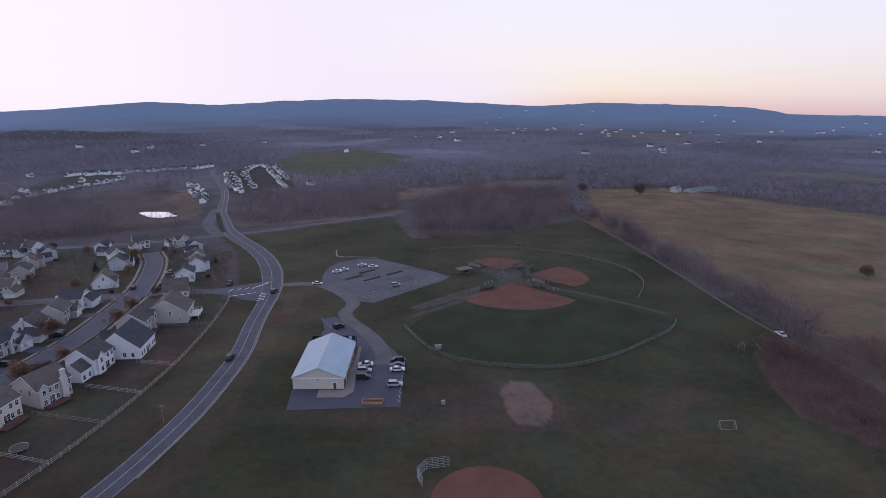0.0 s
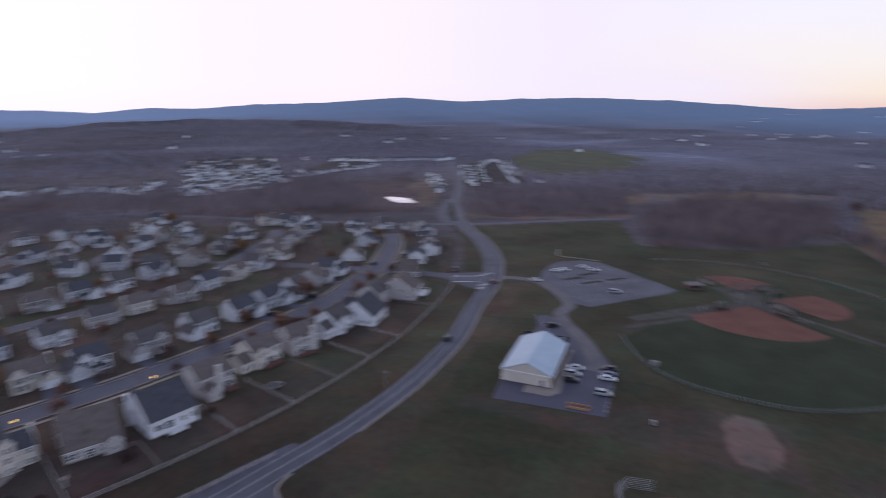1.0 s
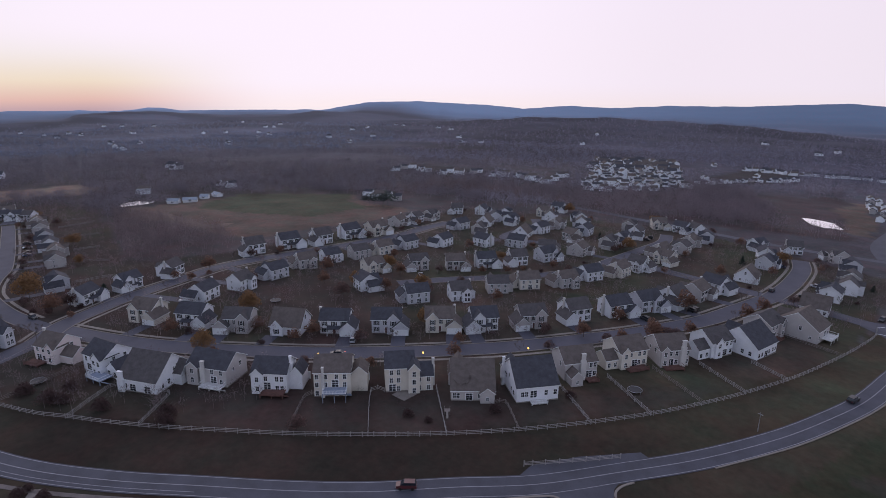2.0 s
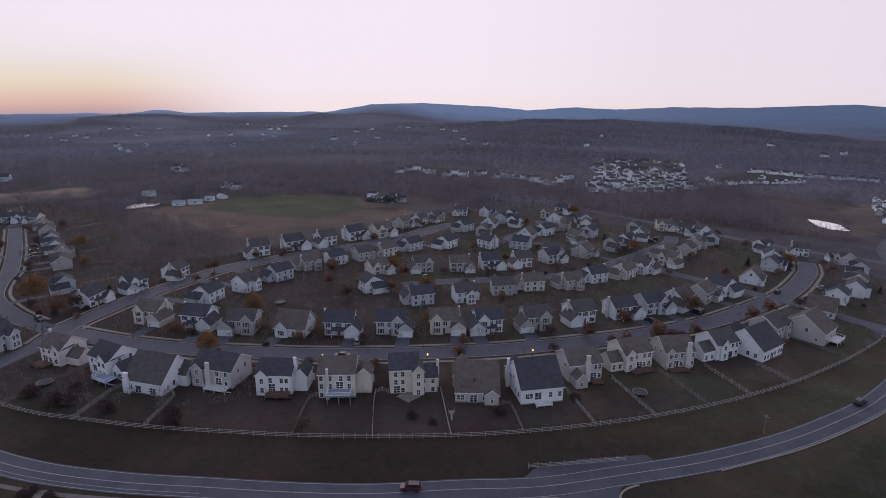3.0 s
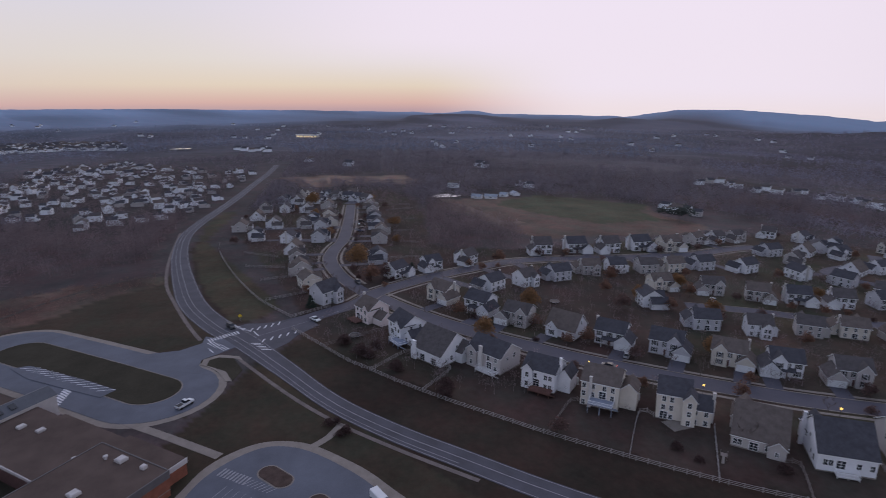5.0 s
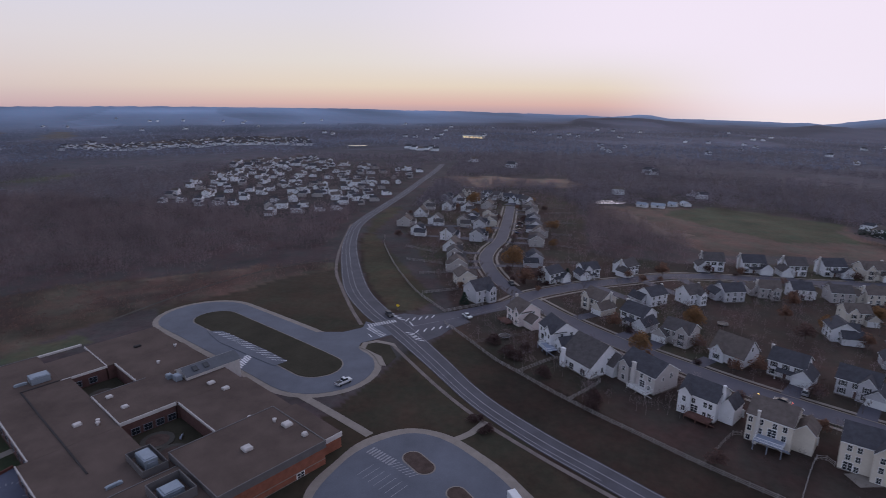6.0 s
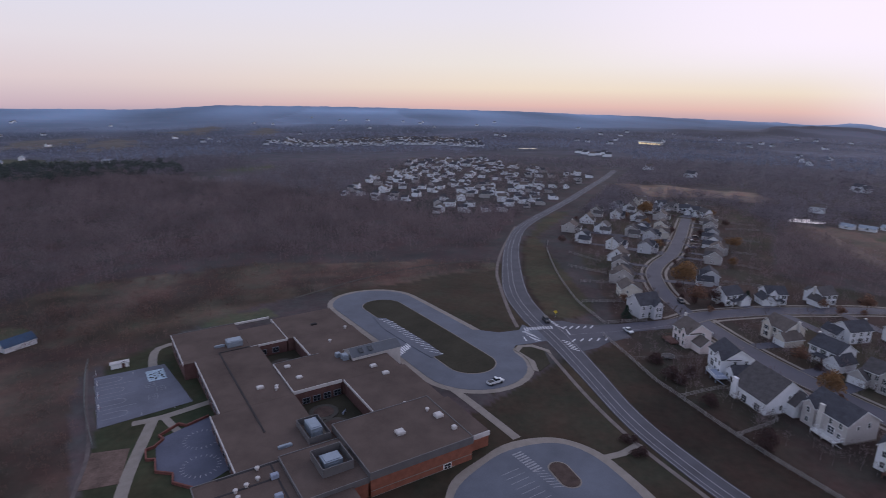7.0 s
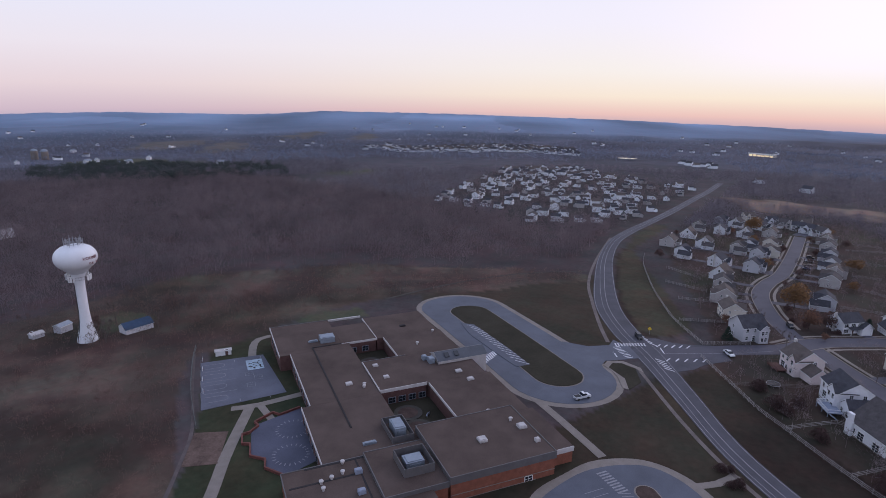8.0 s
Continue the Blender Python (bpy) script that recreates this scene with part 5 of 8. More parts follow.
for row, size in ((ROW_2, 1.0), (ROW_3, 0.93), (ROW_4, 0.92), (ROW_5, 0.95), (ROW_6[:3], 0.92), (ROW_6[3:8], 1.1), (ROW_6[8:], 0.92), (ROW_7, 0.92), (ROW_8[1:], 0.9), (ROW_9, 0.9)):
    for x, y, k in row:                                        # each row sized to fit the camera's view
        settle(k, x, y, size)

# far estates: plainer houses seen from hundreds of metres


def far_house(walls, roof, w, d, eave, ridge):
    root = new("far_house", mesh_of("far_house", gable_bm(-w / 2, w / 2, -d / 2, d / 2, -2, eave, ridge), M[walls]))
    tagged(root, f"small {walls} house with {roof} roof in a distant estate", "house", "distant estate houses")
    part("roof", gable_roof_bm(-w / 2, w / 2, -d / 2, d / 2, eave, ridge), [M[roof], M["trim"]], root)
    part("wing", gable_bm(w / 2 - 1, w / 2 + 4, -d / 2 - 2, d / 2 - 3, -2, 3, 5, "y"), M[walls], root)
    part("wing_roof", gable_roof_bm(w / 2 - 1, w / 2 + 4, -d / 2 - 2, d / 2 - 3, 3, 5, "y"), [M[roof], M["trim"]], root)
    return root


FAR = [far_house("pale", "slate", 9.5, 7.5, 5.6, 7.8), far_house("pale", "taupe", 9, 7.5, 5.6, 7.8), far_house("pale", "charcoal", 9.5, 8, 5.6, 7.8), far_house("beige", "slate", 9.5, 7.5, 5.4, 8.0)]
far_used = [0] * 4
rng = random.Random(7)


FAR_SPOTS = []


def settle_far(x, y, turn, size=1.0):
    FAR_SPOTS.append((math.hypot(x, y), x, y, turn, rng.choice((0, 0, 1, 2, 3)), size))


def fill_estate(poly, along, gap, lane, limit=400, size=1.0, keep=0.9):
    """Houses in bent rows on both sides of lanes that run at one bearing."""
    ca, sa = math.cos(radians(along)), math.sin(radians(along))
    us = [p[0] * ca + p[1] * sa for p in poly]
    vs = [-p[0] * sa + p[1] * ca for p in poly]
    v, n, side = min(vs) + 5, 0, 0
    while v < max(vs):
        u = min(us) + rng.uniform(0, gap)
        while u < max(us) and n < limit:
            bend = 14 * math.sin(u / 70.0 + v / 60.0) + 6 * math.sin(u / 23.0 + v / 31.0)
            x, y = u * ca - (v + bend) * sa, u * sa + (v + bend) * ca
            if inside(np.array([x]), np.array([y]), poly)[0] and rng.random() < keep:
                settle_far(x + rng.uniform(-2, 2), y + rng.uniform(-2, 2), along + (0 if side else 180) + rng.choice((-90, 0, 0, 0, 90)) + rng.uniform(-16, 16) + 12 * math.cos(u / 70.0), size * rng.uniform(0.85, 1.1))
                n += 1
            u += gap * rng.uniform(0.85, 1.3)
        v += lane if side else lane * 1.25
        side = 1 - side


fill_estate(SUBURBS[0], 108, 15, 23, size=0.85, keep=0.66)
fill_estate(SUBURBS[1], 48, 14.5, 20)
HILL_FOOT = [(-683, 337), (-701, 357), (-706, 373), (-677, 370), (-656, 368), (-623, 371), (-639, 391), (-608, 386), (-611, 407), (-621, 423), (-580, 414), (-589, 432), (-573, 429), (-560, 438), (-545, 436), (-530, 434), (-516, 432), (-498, 430), (-518, 457), (-539, 484), (-543, 496), (-466, 214), (-477, 227), (-456, 226), (-492, 215), (-1273, -354), (-1244, -331), (-1266, -325), (-1306, -323), (-1232, -296), (-1301, -375), (-960, -166), (-875, -95), (-878, 97), (-857, 101), (-638, 118), (-620, 122), (-617, 42), (-1319, 901), (-2227, 571), (-2433, 684), (-2265, -503)]
for x, y in HILL_FOOT:                                         # small rows and lone houses below the wooded hill
    settle_far(x, y, math.degrees(math.atan2(y, x)) + 90 + rng.uniform(-40, 40), rng.uniform(0.85, 1.05))
NORTH_ROWS = [[(-444, 608), (-433, 622), (-435, 663), (-434, 704), (-423, 730), (-424, 781)], [(-531, 841), (-516, 868), (-473, 858), (-455, 887), (-431, 890)], [(-505, 850), (-480, 880)], [(-431, 890), (-419, 915), (-377, 915)], [(-380, 926), (-369, 964)],
              [(-278, 665), (-257, 627), (-236, 580), (-221, 537)], [(-292, 680), (-268, 628), (-243, 580)], [(-300, 823), (-265, 726), (-238, 664), (-214, 621), (-200, 606)], [(-210, 655), (-246, 749), (-273, 819), (-293, 900), (-298, 962), (-275, 927), (-237, 822), (-206, 737), (-172, 646)],
              [(-225, 660), (-259, 745), (-286, 812)], [(-262, 930), (-225, 824), (-194, 737)], [(-480, 668), (-459, 649)], [(-466, 764), (-470, 776)], [(-594, 857), (-604, 862)]]
for row in NORTH_ROWS:                                         # houses along curving lanes, shrunk to fit the camera's view
    ln = spline(row, 3.0)
    nn = normals(ln)
    run = 0.0
    for i in range(1, len(ln)):
        run -= (ln[i] - ln[i - 1]).length
        if run <= 0:
            settle_far(ln[i].x + rng.uniform(-1.5, 1.5), ln[i].y + rng.uniform(-2, 2), math.degrees(math.atan2(nn[i].y, nn[i].x)) + 90 + rng.uniform(-8, 8), 0.72)
            run += rng.uniform(13, 20)
settle_far(-153, 677, 40, 0.8)
fill_estate(SUBURBS[7], 128, 15, 34, 330)
for lo, hi, near, far, n in ((-38, -4, 2300, 4300, 46), (62, 100, 1300, 2900, 30), (100, 165, 1500, 3600, 46), (-38, 20, 1300, 2600, 12), (20, 62, 1300, 2400, 10)):
    for i in range(n):                                         # lone farmhouses in the woods
        bearing_, d = radians(rng.uniform(lo, hi)), rng.uniform(near, far)
        settle_far(-math.sin(bearing_) * d, math.cos(bearing_) * d, rng.uniform(0, 360))

FAR_SPOTS.sort()
for _, x, y, turn, k, size in FAR_SPOTS[:300]:
    m = pose(x, y, float(terrain(np.array([x]), np.array([y]))[0]) + 0.3, 0, 0, turn) @ Matrix.Scale(size, 4)
    far_used[k] += 1
    if far_used[k] == 1:
        FAR[k].matrix_basis = m
    else:
        copy_thing(FAR[k], m)
# those past counting stand in one sheet of far roofs and walls
bm = bmesh.new()
for _, x, y, turn, k, size in FAR_SPOTS[300:]:
    m = pose(x, y, float(terrain(np.array([x]), np.array([y]))[0]) + 0.3, 0, 0, turn) @ Matrix.Scale(size, 4)
    for src, mi in ((gable_bm(-6, 6, -4.5, 4.5, -2, 5.6, 8.6), 0), (gable_roof_bm(-6, 6, -4.5, 4.5, 5.6, 8.6), 1 + k % 2), (gable_bm(5, 10, -6, 2, -2, 3, 5, "y"), 0), (gable_roof_bm(5, 10, -6, 2, 3, 5, "y"), 1 + k % 2)):
        at = {v: bm.verts.new(m @ v.co) for v in src.verts}
        for f in src.faces:
            bm.faces.new([at[v] for v in f.verts]).material_index = mi
        src.free()
tagged(new("distant_houses", mesh_of("distant_houses", bm, [M["pale"], M["slate"], M["taupe"]])), "scattered tiny pale houses far across the valley", "houses", kind="stuff")

# ---------------------------------------------------------------- school
SU, SV = Vector((0.49, 0.872)), Vector((-0.872, 0.49))
S0 = Vector((-116, -167))
S_TURN = math.degrees(math.atan2(SU.y, SU.x))
S_BASE = land(-116, -115) - 0.2


def school_at(u, v):
    return S0 + SU * u + SV * v


school = thing("school", "low brick school with flat brown ballasted roofs and courtyards", "school", pose(S0.x, S0.y, S_BASE, 0, 0, S_TURN))
ROOF = 5.0


def wing(u0, u1, v0, v1, top, edges="nsew", edge="fascia", high=0.55, wall="brick_shaded"):
    """A flat-roofed block: brick walls, ballasted roof, parapet on the named sides (n, s: low and high u; w, e: low and high v)."""
    part("wall", boxes((u0 + 0.2, u1 - 0.2, v0 + 0.2, v1 - 0.2, -4, top - 0.25)), M[wall], school, "brick wall")
    part("roof", boxes((u0 + 0.02, u1 - 0.02, v0 + 0.02, v1 - 0.02, top - 0.25, top)), M["roof_ballast"], school, "brown gravel-ballasted flat roof")
    for s in edges:
        b = {"w": (u0, u1, v0 - 0.05, v0 + 0.16), "e": (u0, u1, v1 - 0.16, v1 + 0.05), "n": (u0 - 0.05, u0 + 0.16, v0, v1), "s": (u1 - 0.16, u1 + 0.05, v0, v1)}[s]
        part("fascia" if edge == "fascia" else "parapet", boxes((*b, top - high, top + 0.14)), M["ribbed" if s == "n" and edge == "fascia" else edge], school)


wing(3, 24.7, 0, 20.2, ROOF, "nw")
wing(9.8, 24.7, 20.2, 32, ROOF, "s")
wing(6, 24.7, 32, 53.6, ROOF, "w")
wing(24.7, 27, 0, 22.6, ROOF, "w")
wing(27, 60, 3.3, 22.6, ROOF, "w")
wing(60, 86.4, 1.0, 22.6, ROOF, "w")
wing(24.7, 40.6, 34.2, 54.5, ROOF, "w")
wing(40.6, 59.6, 22.6, 36.5, ROOF + 0.3, "nsw", high=0.8)
wing(40.6, 59.6, 36.5, 55.2, ROOF, "")
wing(59.6, 82, 37, 56.4, ROOF, "w")
wing(82, 101, 51, 57.6, ROOF, "s", high=1.1, wall="brick")
wing(82, 103.6, 24.7, 51, ROOF + 2.0, "nwes", "ribbed", 1.7, "brick")
wing(82, 86.4, 22.6, 24.7, ROOF, "")
wing(86.4, 103.2, 10.4, 24.7, ROOF + 0.9, "nws", "ribbed", 1.3, "brick")
wing(86.4, 128, -8.0, 10.4, ROOF + 0.1, "nw", "ribbed", 0.6, "brick")
wing(103.2, 128, 10.4, 21, ROOF + 0.1, "s", "ribbed", 0.6, "brick")
part("sill_band", boxes((103.42, 103.5, 24.9, 50.8, 2.4, 2.55)), M["concrete"], school, "pale stone band")
part("sill_band", boxes((103.42, 103.5, 24.9, 46, 0.9, 1.05)), M["concrete"], school, "pale stone band")
part("entrance", DOOR["patio"], None, school, "dark recessed entrance", m=pose(103.44, 44, 0.2, 0, 0, 90))
for v in (26, 29, 32, 35):
    part("window", WIN["bronze"], None, school, m=pose(59.62, v, 1.0, 0, 0, 90))
for v in (24, 28):
    part("window", WIN["bronze"], None, school, m=pose(24.75, v, 1.4, 0, 0, 90))
for u in (8, 13, 18, 31, 36, 41, 46, 51, 56, 64, 69, 74, 79):
    part("window", WIN["bronze"], None, school, m=pose(u, 0.18 if u < 25 else 3.48 if u < 60 else 1.18, 1.4, 0, 0, 0))
# recessed north court with its beam
part("beam", boxes((3.0, 3.6, 20.2, 32, ROOF - 0.5, ROOF + 0.1)), M["fascia"], school)
# expansion seams in the ballast
for b in ((24.4, 74, 10.6, 11.0), (24.2, 24.6, 10.6, 20), (86.5, 87.1, -3, 10.4), (92, 92.5, -7, 8), (87, 103, 8.2, 8.6)):
    part("roof_seam", boxes((*b, ROOF + 0.01, ROOF + 0.16)), M["roof_dark"], school)


def screen(u0, u1, v0, v1, top, mat, label):
    bm = bmesh.new()
    for b in ((u0, u1, v0, v0 + 0.15), (u0, u1, v1 - 0.15, v1), (u0, u0 + 0.15, v0 + 0.15, v1 - 0.15), (u1 - 0.15, u1, v0 + 0.15, v1 - 0.15)):
        box(bm, *b, ROOF, top)
    part("plant_screen", bm, M[mat], school, label)


screen(75.2, 84.4, 18.2, 23.6, 6.7, "ribbed", "dark metal plant screen")
screen(90.8, 98.6, 16.2, 23.2, 8.0, "ribbed", "ribbed grey metal plant screen")


def roof_unit(u, v, w, d, h, z=ROOF, mat="unit", label="grey rooftop air unit"):
    bm = boxes((u - w / 2, u + w / 2, v - d / 2, v + d / 2, z, z + h), (u - w * 0.4, u + w * 0.4, v - d * 0.4, v + d * 0.4, z + h, z + h + 0.15), (u - w * 0.54, u + w * 0.54, v - d * 0.3, v + d * 0.3, z + 0.2, z + h * 0.7))
    part("roof_unit", bm, M[mat], school, label)


roof_unit(79.5, 21, 5.0, 2.8, 2.2)
roof_unit(94.5, 19.6, 3.4, 4.2, 1.6, ROOF + 0.9)
roof_unit(20.5, 16.2, 3.6, 4.6, 1.8)
roof_unit(20, 11.8, 0.8, 3.0, 0.5)
roof_unit(47.5, 42.4, 2.4, 1.7, 1.5)
roof_unit(45, 41.2, 1.6, 1.4, 1.2)
roof_unit(82.2, 13.2, 0.9, 3.2, 0.45)
for u, v in ((52.2, 15.7), (56.2, 47.8), (61.9, 49.0)):
    roof_unit(u, v, 1.4, 1.8, 0.45, ROOF, "fascia", "white roof hatch")
for u, v in ((44.5, 25.7), (52.5, 26.6)):
    roof_unit(u, v, 1.3, 1.5, 0.4, ROOF + 0.3, "fascia", "white roof hatch")
for u, v in ((93.5, 37.1), (91.8, 48.6)):
    roof_unit(u, v, 2.0, 2.0, 0.6, ROOF + 2.0, "fascia", "white roof hatch")
roof_unit(98.4, 49.0, 1.1, 1.1, 0.7, ROOF + 2.0, "fascia", "white roof vent")
for u, v, z in ((88.4, 47.4, 2), (54.4, 19.6, 0), (55.6, 19.2, 0), (33.8, 43, 0), (26.2, 51.4, 0), (91.1, 4.6, 0.1), (92.8, -0.4, 0.1), (95.1, -0.4, 0.1), (92.1, 2, 0.1), (87.6, 5.4, 0.1), (80.5, 42, 0), (80, 45.5, 0)):
    vb = bmesh.new()
    lathe(vb, [(0.3, 0), (0.3, 0.5), (0.5, 0.55), (0.5, 0.85), (0.1, 1.0)], 10)
    part("roof_vent", vb, M["fascia"], school, "white mushroom vent", m=pose(u, v, ROOF + z))
for u, v in ((92, 7.9), (98.8, 6.8)):
    roof_unit(u, v, 1.2, 1.6, 0.9, ROOF + 0.1, "deck_blue", "blue rooftop unit")
roof_unit(17.8, 43.4, 1.2, 2.0, 0.35, ROOF, "roof_dark", "dark roof hatch")
# gabled entrance canopy with skylights
part("canopy", gable_bm(43.4, 50, 44, 60, 0.0, 5.9, 7.4, "y"), M["fascia"], school, "white gabled entrance canopy")
part("canopy_roof", gable_roof_bm(43.4, 50, 44, 60, 5.9, 7.4, "y", 0.3), [M["canopy"], M["fascia"]], school, "dark grey metal canopy roof")
for v in (47.2, 50.4):
    sb = bmesh.new()
    box(sb, -0.9, 0.9, -0.7, 0.7, -0.06, 0.22)
    part("skylight", sb, M["glass"], school, m=pose(48.4, v, 6.95, 0, math.degrees(math.atan2(1.5, 3.3)), 0))
# courtyard planting rings and benches
for u, v, r in ((66, 28.5, 2.7), (74, 28.5, 3.0), (33, 27.5, 2.4)):
    rb = bmesh.new()
    lathe(rb, [(r + 1.2, -0.9), (r + 1.2, 0.32), (r, 0.34), (r, 0.2)], 28)
    part("planting_ring", rb, M["gravel_dark"], school, "round paved ring", m=pose(u, v, 0.62))
    gb = bmesh.new()
    lathe(gb, [(r, 0.0), (r, 0.38), (r * 0.6, 0.5), (0.1, 0.55)], 24)
    part("planting_bed", gb, M["mulch"], school, "brown winter planting bed", m=pose(u, v, 0.62))
for u, v in ((24.8, 22.8), (59.8, 24)):
    part("court_floor", boxes((u, u + (15.6 if u < 40 else 22), v, v + (11.3 if u < 40 else 12.9), -1, 0.72)), M["dull_turf"], school, "dull courtyard grass")
bench = thing("bench", "small blue-white garden bench in the courtyard", "bench", pose(*school_at(69, 33), S_BASE + 0.72, 0, 0, 20))
part("seat", boxes((-0.9, 0.9, -0.25, 0.25, 0.4, 0.46)), M["deck_blue"], bench)
part("backrest", boxes((-0.9, 0.9, 0.22, 0.27, 0.5, 0.9)), M["deck_blue"], bench)
for sx in (-0.8, 0.8):
    part("leg", boxes((sx - 0.04, sx + 0.04, -0.22, 0.27, 0, 0.4)), M["steel"], bench)

# ---------------------------------------------------------------- school grounds


def capsule(a, b, r, n=14):
    a, b = Vector(a), Vector(b)
    d = (b - a).normalized()
    base = math.atan2(d.y, d.x)
    out = []
    for c, s in ((b, -90), (a, 90)):
        for i in range(n + 1):
            t = base + radians(s + 180 * i / n)
            out.append((c.x + r * math.cos(t), c.y + r * math.sin(t)))
    return out


LOOP_A, LOOP_B = (-189.5, -136.5), (-155.0, -73.8)
slab("footpath_loop", capsule(LOOP_A, LOOP_B, 19.2), 0.02, "concrete", "pale concrete footpath round the bus loop", "footpath")
slab("road_bus_loop", capsule(LOOP_A, LOOP_B, 17.0), 0.09, "pale_asphalt", "bleached bluish asphalt bus loop", "road")
slab("kerb_island", capsule((-187.5, -131.0), (-155.8, -75.2), 8.3), 0.14, "concrete", "pale kerb round the loop island", "kerb")
slab("lawn_island", capsule((-187.5, -131.0), (-155.8, -75.2), 7.9), 0.22, "dull_turf", "dull green lawn island inside the bus loop", "lawn")
slab("pavement_bays", [(-173.8, -125.8), (-175.5, -120.9), (-169, -108.3), (-162.8, -96.1), (-156.6, -85.5), (-152.4, -87.9), (-158, -100), (-166, -116)], 0.235, "pale_asphalt", "striped parking bays cut into the island", "parking bay")
slab("pavement_loop_mouth", [(-165, -62), (-172, -67.5), (-176, -68), (-180, -64.5), (-186, -60), (-193, -66), (-196, -73.5), (-190, -72.5), (-184, -77.8), (-182, -87), (-170, -82)], 0.1, "pale_asphalt", "asphalt mouth of the bus loop", "road")
slab("kerb_mouth_nose", [(-172, -67), (-176.2, -67.4), (-179.5, -63.4), (-178, -56.8), (-175, -54.8), (-176.5, -58), (-177.5, -63), (-175.6, -65.4), (-171.5, -65), (-166.5, -59.8), (-160.5, -56), (-160.5, -54), (-167, -57.8)], 0.17, "concrete", "rounded pale kerb of the loop mouth", "kerb")
slab("lawn_mouth_nose", [(-171.5, -65), (-175.6, -65.4), (-177.5, -63), (-176.5, -58), (-168, -53), (-161, -53.8), (-166.5, -59.8)], 0.12, "dull_turf", "grass nose beside the loop mouth", "lawn")
slab("pavement_circle_walk", [(-98, -52), (-112, -50), (-121, -46.5), (-128, -38), (-128, -28), (-122.5, -18.5), (-112.5, -7.2), (-96, 3), (-78, -15), (-84, -42)], 0.03, "concrete", "pale concrete walk round the drop-off circle", "footpath", smooth=True)
slab("road_circle", [(-96, -49.5), (-110, -48.5), (-119, -44.5), (-125.8, -37), (-125.8, -29), (-120.6, -20), (-110.6, -9), (-96, 0.5), (-81, -15), (-85, -40)], 0.1, "pale_asphalt", "bluish asphalt drop-off circle and car park", "road", smooth=True)
slab("kerb_circle_island", capsule((-116.4, -33.0), (-113.4, -29.4), 2.6), 0.15, "concrete", "kerb of a small planted island", "kerb")
slab("soil_circle_island", capsule((-116.4, -33.0), (-113.4, -29.4), 2.25), 0.22, "mulch", "brown mulch island", "planting bed")
slab("kerb_circle_island", capsule((-106.5, -20.5), (-104, -18), 2.4), 0.15, "concrete", "kerb of a small planted island", "kerb")
slab("soil_circle_island", capsule((-106.5, -20.5), (-104, -18), 2.05), 0.22, "mulch", "brown mulch island", "planting bed")
strip("footpath_school_front", [(-170, -124), (-150, -95), (-139, -75), (-132, -62), (-123, -46)], -1.2, 1.2, 0.06, "concrete", "pale concrete path before the school", "footpath")
strip("footpath_road_link", [(-126, -25), (-130, -21.5), (-136, -19)], -1.0, 1.0, 0.05, "concrete", "pale footpath to the parkway", "footpath")
strip("footpath_parkway", [(-385.4, -153.4), (-314.2, -132.3), (-265.5, -114.7), (-235.3, -99.3), (-207.8, -83.7), (-192.6, -74.1)], -0.7, 0.7, 0.05, "gravel", "pale footpath along the parkway", "footpath")
strip("footpath_parkway", [(-178, -58), (-153, -37), (-137, -21), (-124, -4), (-112, 14)], -0.6, 0.6, 0.05, "gravel", "pale footpath along the parkway", "footpath")
strip("footpath_school_side", [(-84, -132), (-76, -125), (-66, -116), (-55, -105), (-40, -92)], -1.4, 1.4, 0.06, "concrete", "broad pale concrete path", "footpath")
strip("footpath_school_side", [(-80, -135), (-86, -131), (-98, -126.5)], -1.2, 1.2, 0.065, "concrete", "pale concrete path to the school", "footpath")
strip("footpath_school_side", [(-86, -130), (-83, -120)], -1.0, 1.0, 0.07, "concrete", "pale concrete path to the patio", "footpath")
strip("footpath_school_side", [(-104, -160), (-110, -168), (-115, -172), (-121, -171)], -1.3, 1.3, 0.06, "concrete", "pale concrete path round the school corner", "footpath")
slab("pavement_blacktop", [(-91.0, -169), (-107.5, -159), (-95.5, -131), (-74.2, -140.5)], 0.1, "blacktop", "bluish asphalt playground with court lines", "playground")
slab("pavement_patio", [(-76, -120), (-79.5, -122.5), (-92, -120.5), (-80, -98), (-70.5, -99), (-69.5, -105), (-71.5, -107.5), (-70, -111.5)], 0.1, "patio", "dark blue asphalt patio with painted circles", "patio")
slab("gravel_pad", [(-67.2, -131.5), (-73, -125.5), (-63.5, -115.2), (-57.5, -120.6)], 0.06, "soil", "bare reddish soil pad", "bare ground")
strip("gravel_track", [(-94, -178), (-80, -155), (-68, -134), (-58, -122), (-45, -108)], -0.45, 0.45, 0.04, "lane_gravel", "narrow worn dirt track by the fence", "track")

# low red wall round the patio
patio_wall = thing("patio_wall", "low red brick wall round the patio", "wall", pose(0, 0, 0))
PW = [(-92, -120.5), (-86, -121.6), (-85.6, -124), (-79.5, -123.6), (-79.2, -121.4), (-75.8, -120.4), (-74, -121), (-71.6, -117.4), (-72.8, -115.8), (-69.8, -111.6), (-71.3, -107.6), (-69.2, -105), (-70.3, -98.8)]
for a, b in zip(PW, PW[1:]):
    bm = bmesh.new()
    ribbon_bm(bm, [Vector(a), Vector(b)], -0.18, 0.18, 0.7, 1.2)
    part("wall_run", bm, M["garden_brick"], patio_wall)

# court lines, circles and painted map
marks = tagged(new("playground_lines"), "white painted court lines and circles", "ground marking", kind="structure")
OC, OU, OV = Vector((-91.0, -169)), Vector((16.6, 28.5)), Vector((-16.5, 10.0))


def court(u, v):
    p = OC + OU * u + OV * v
    return (p.x, p.y)


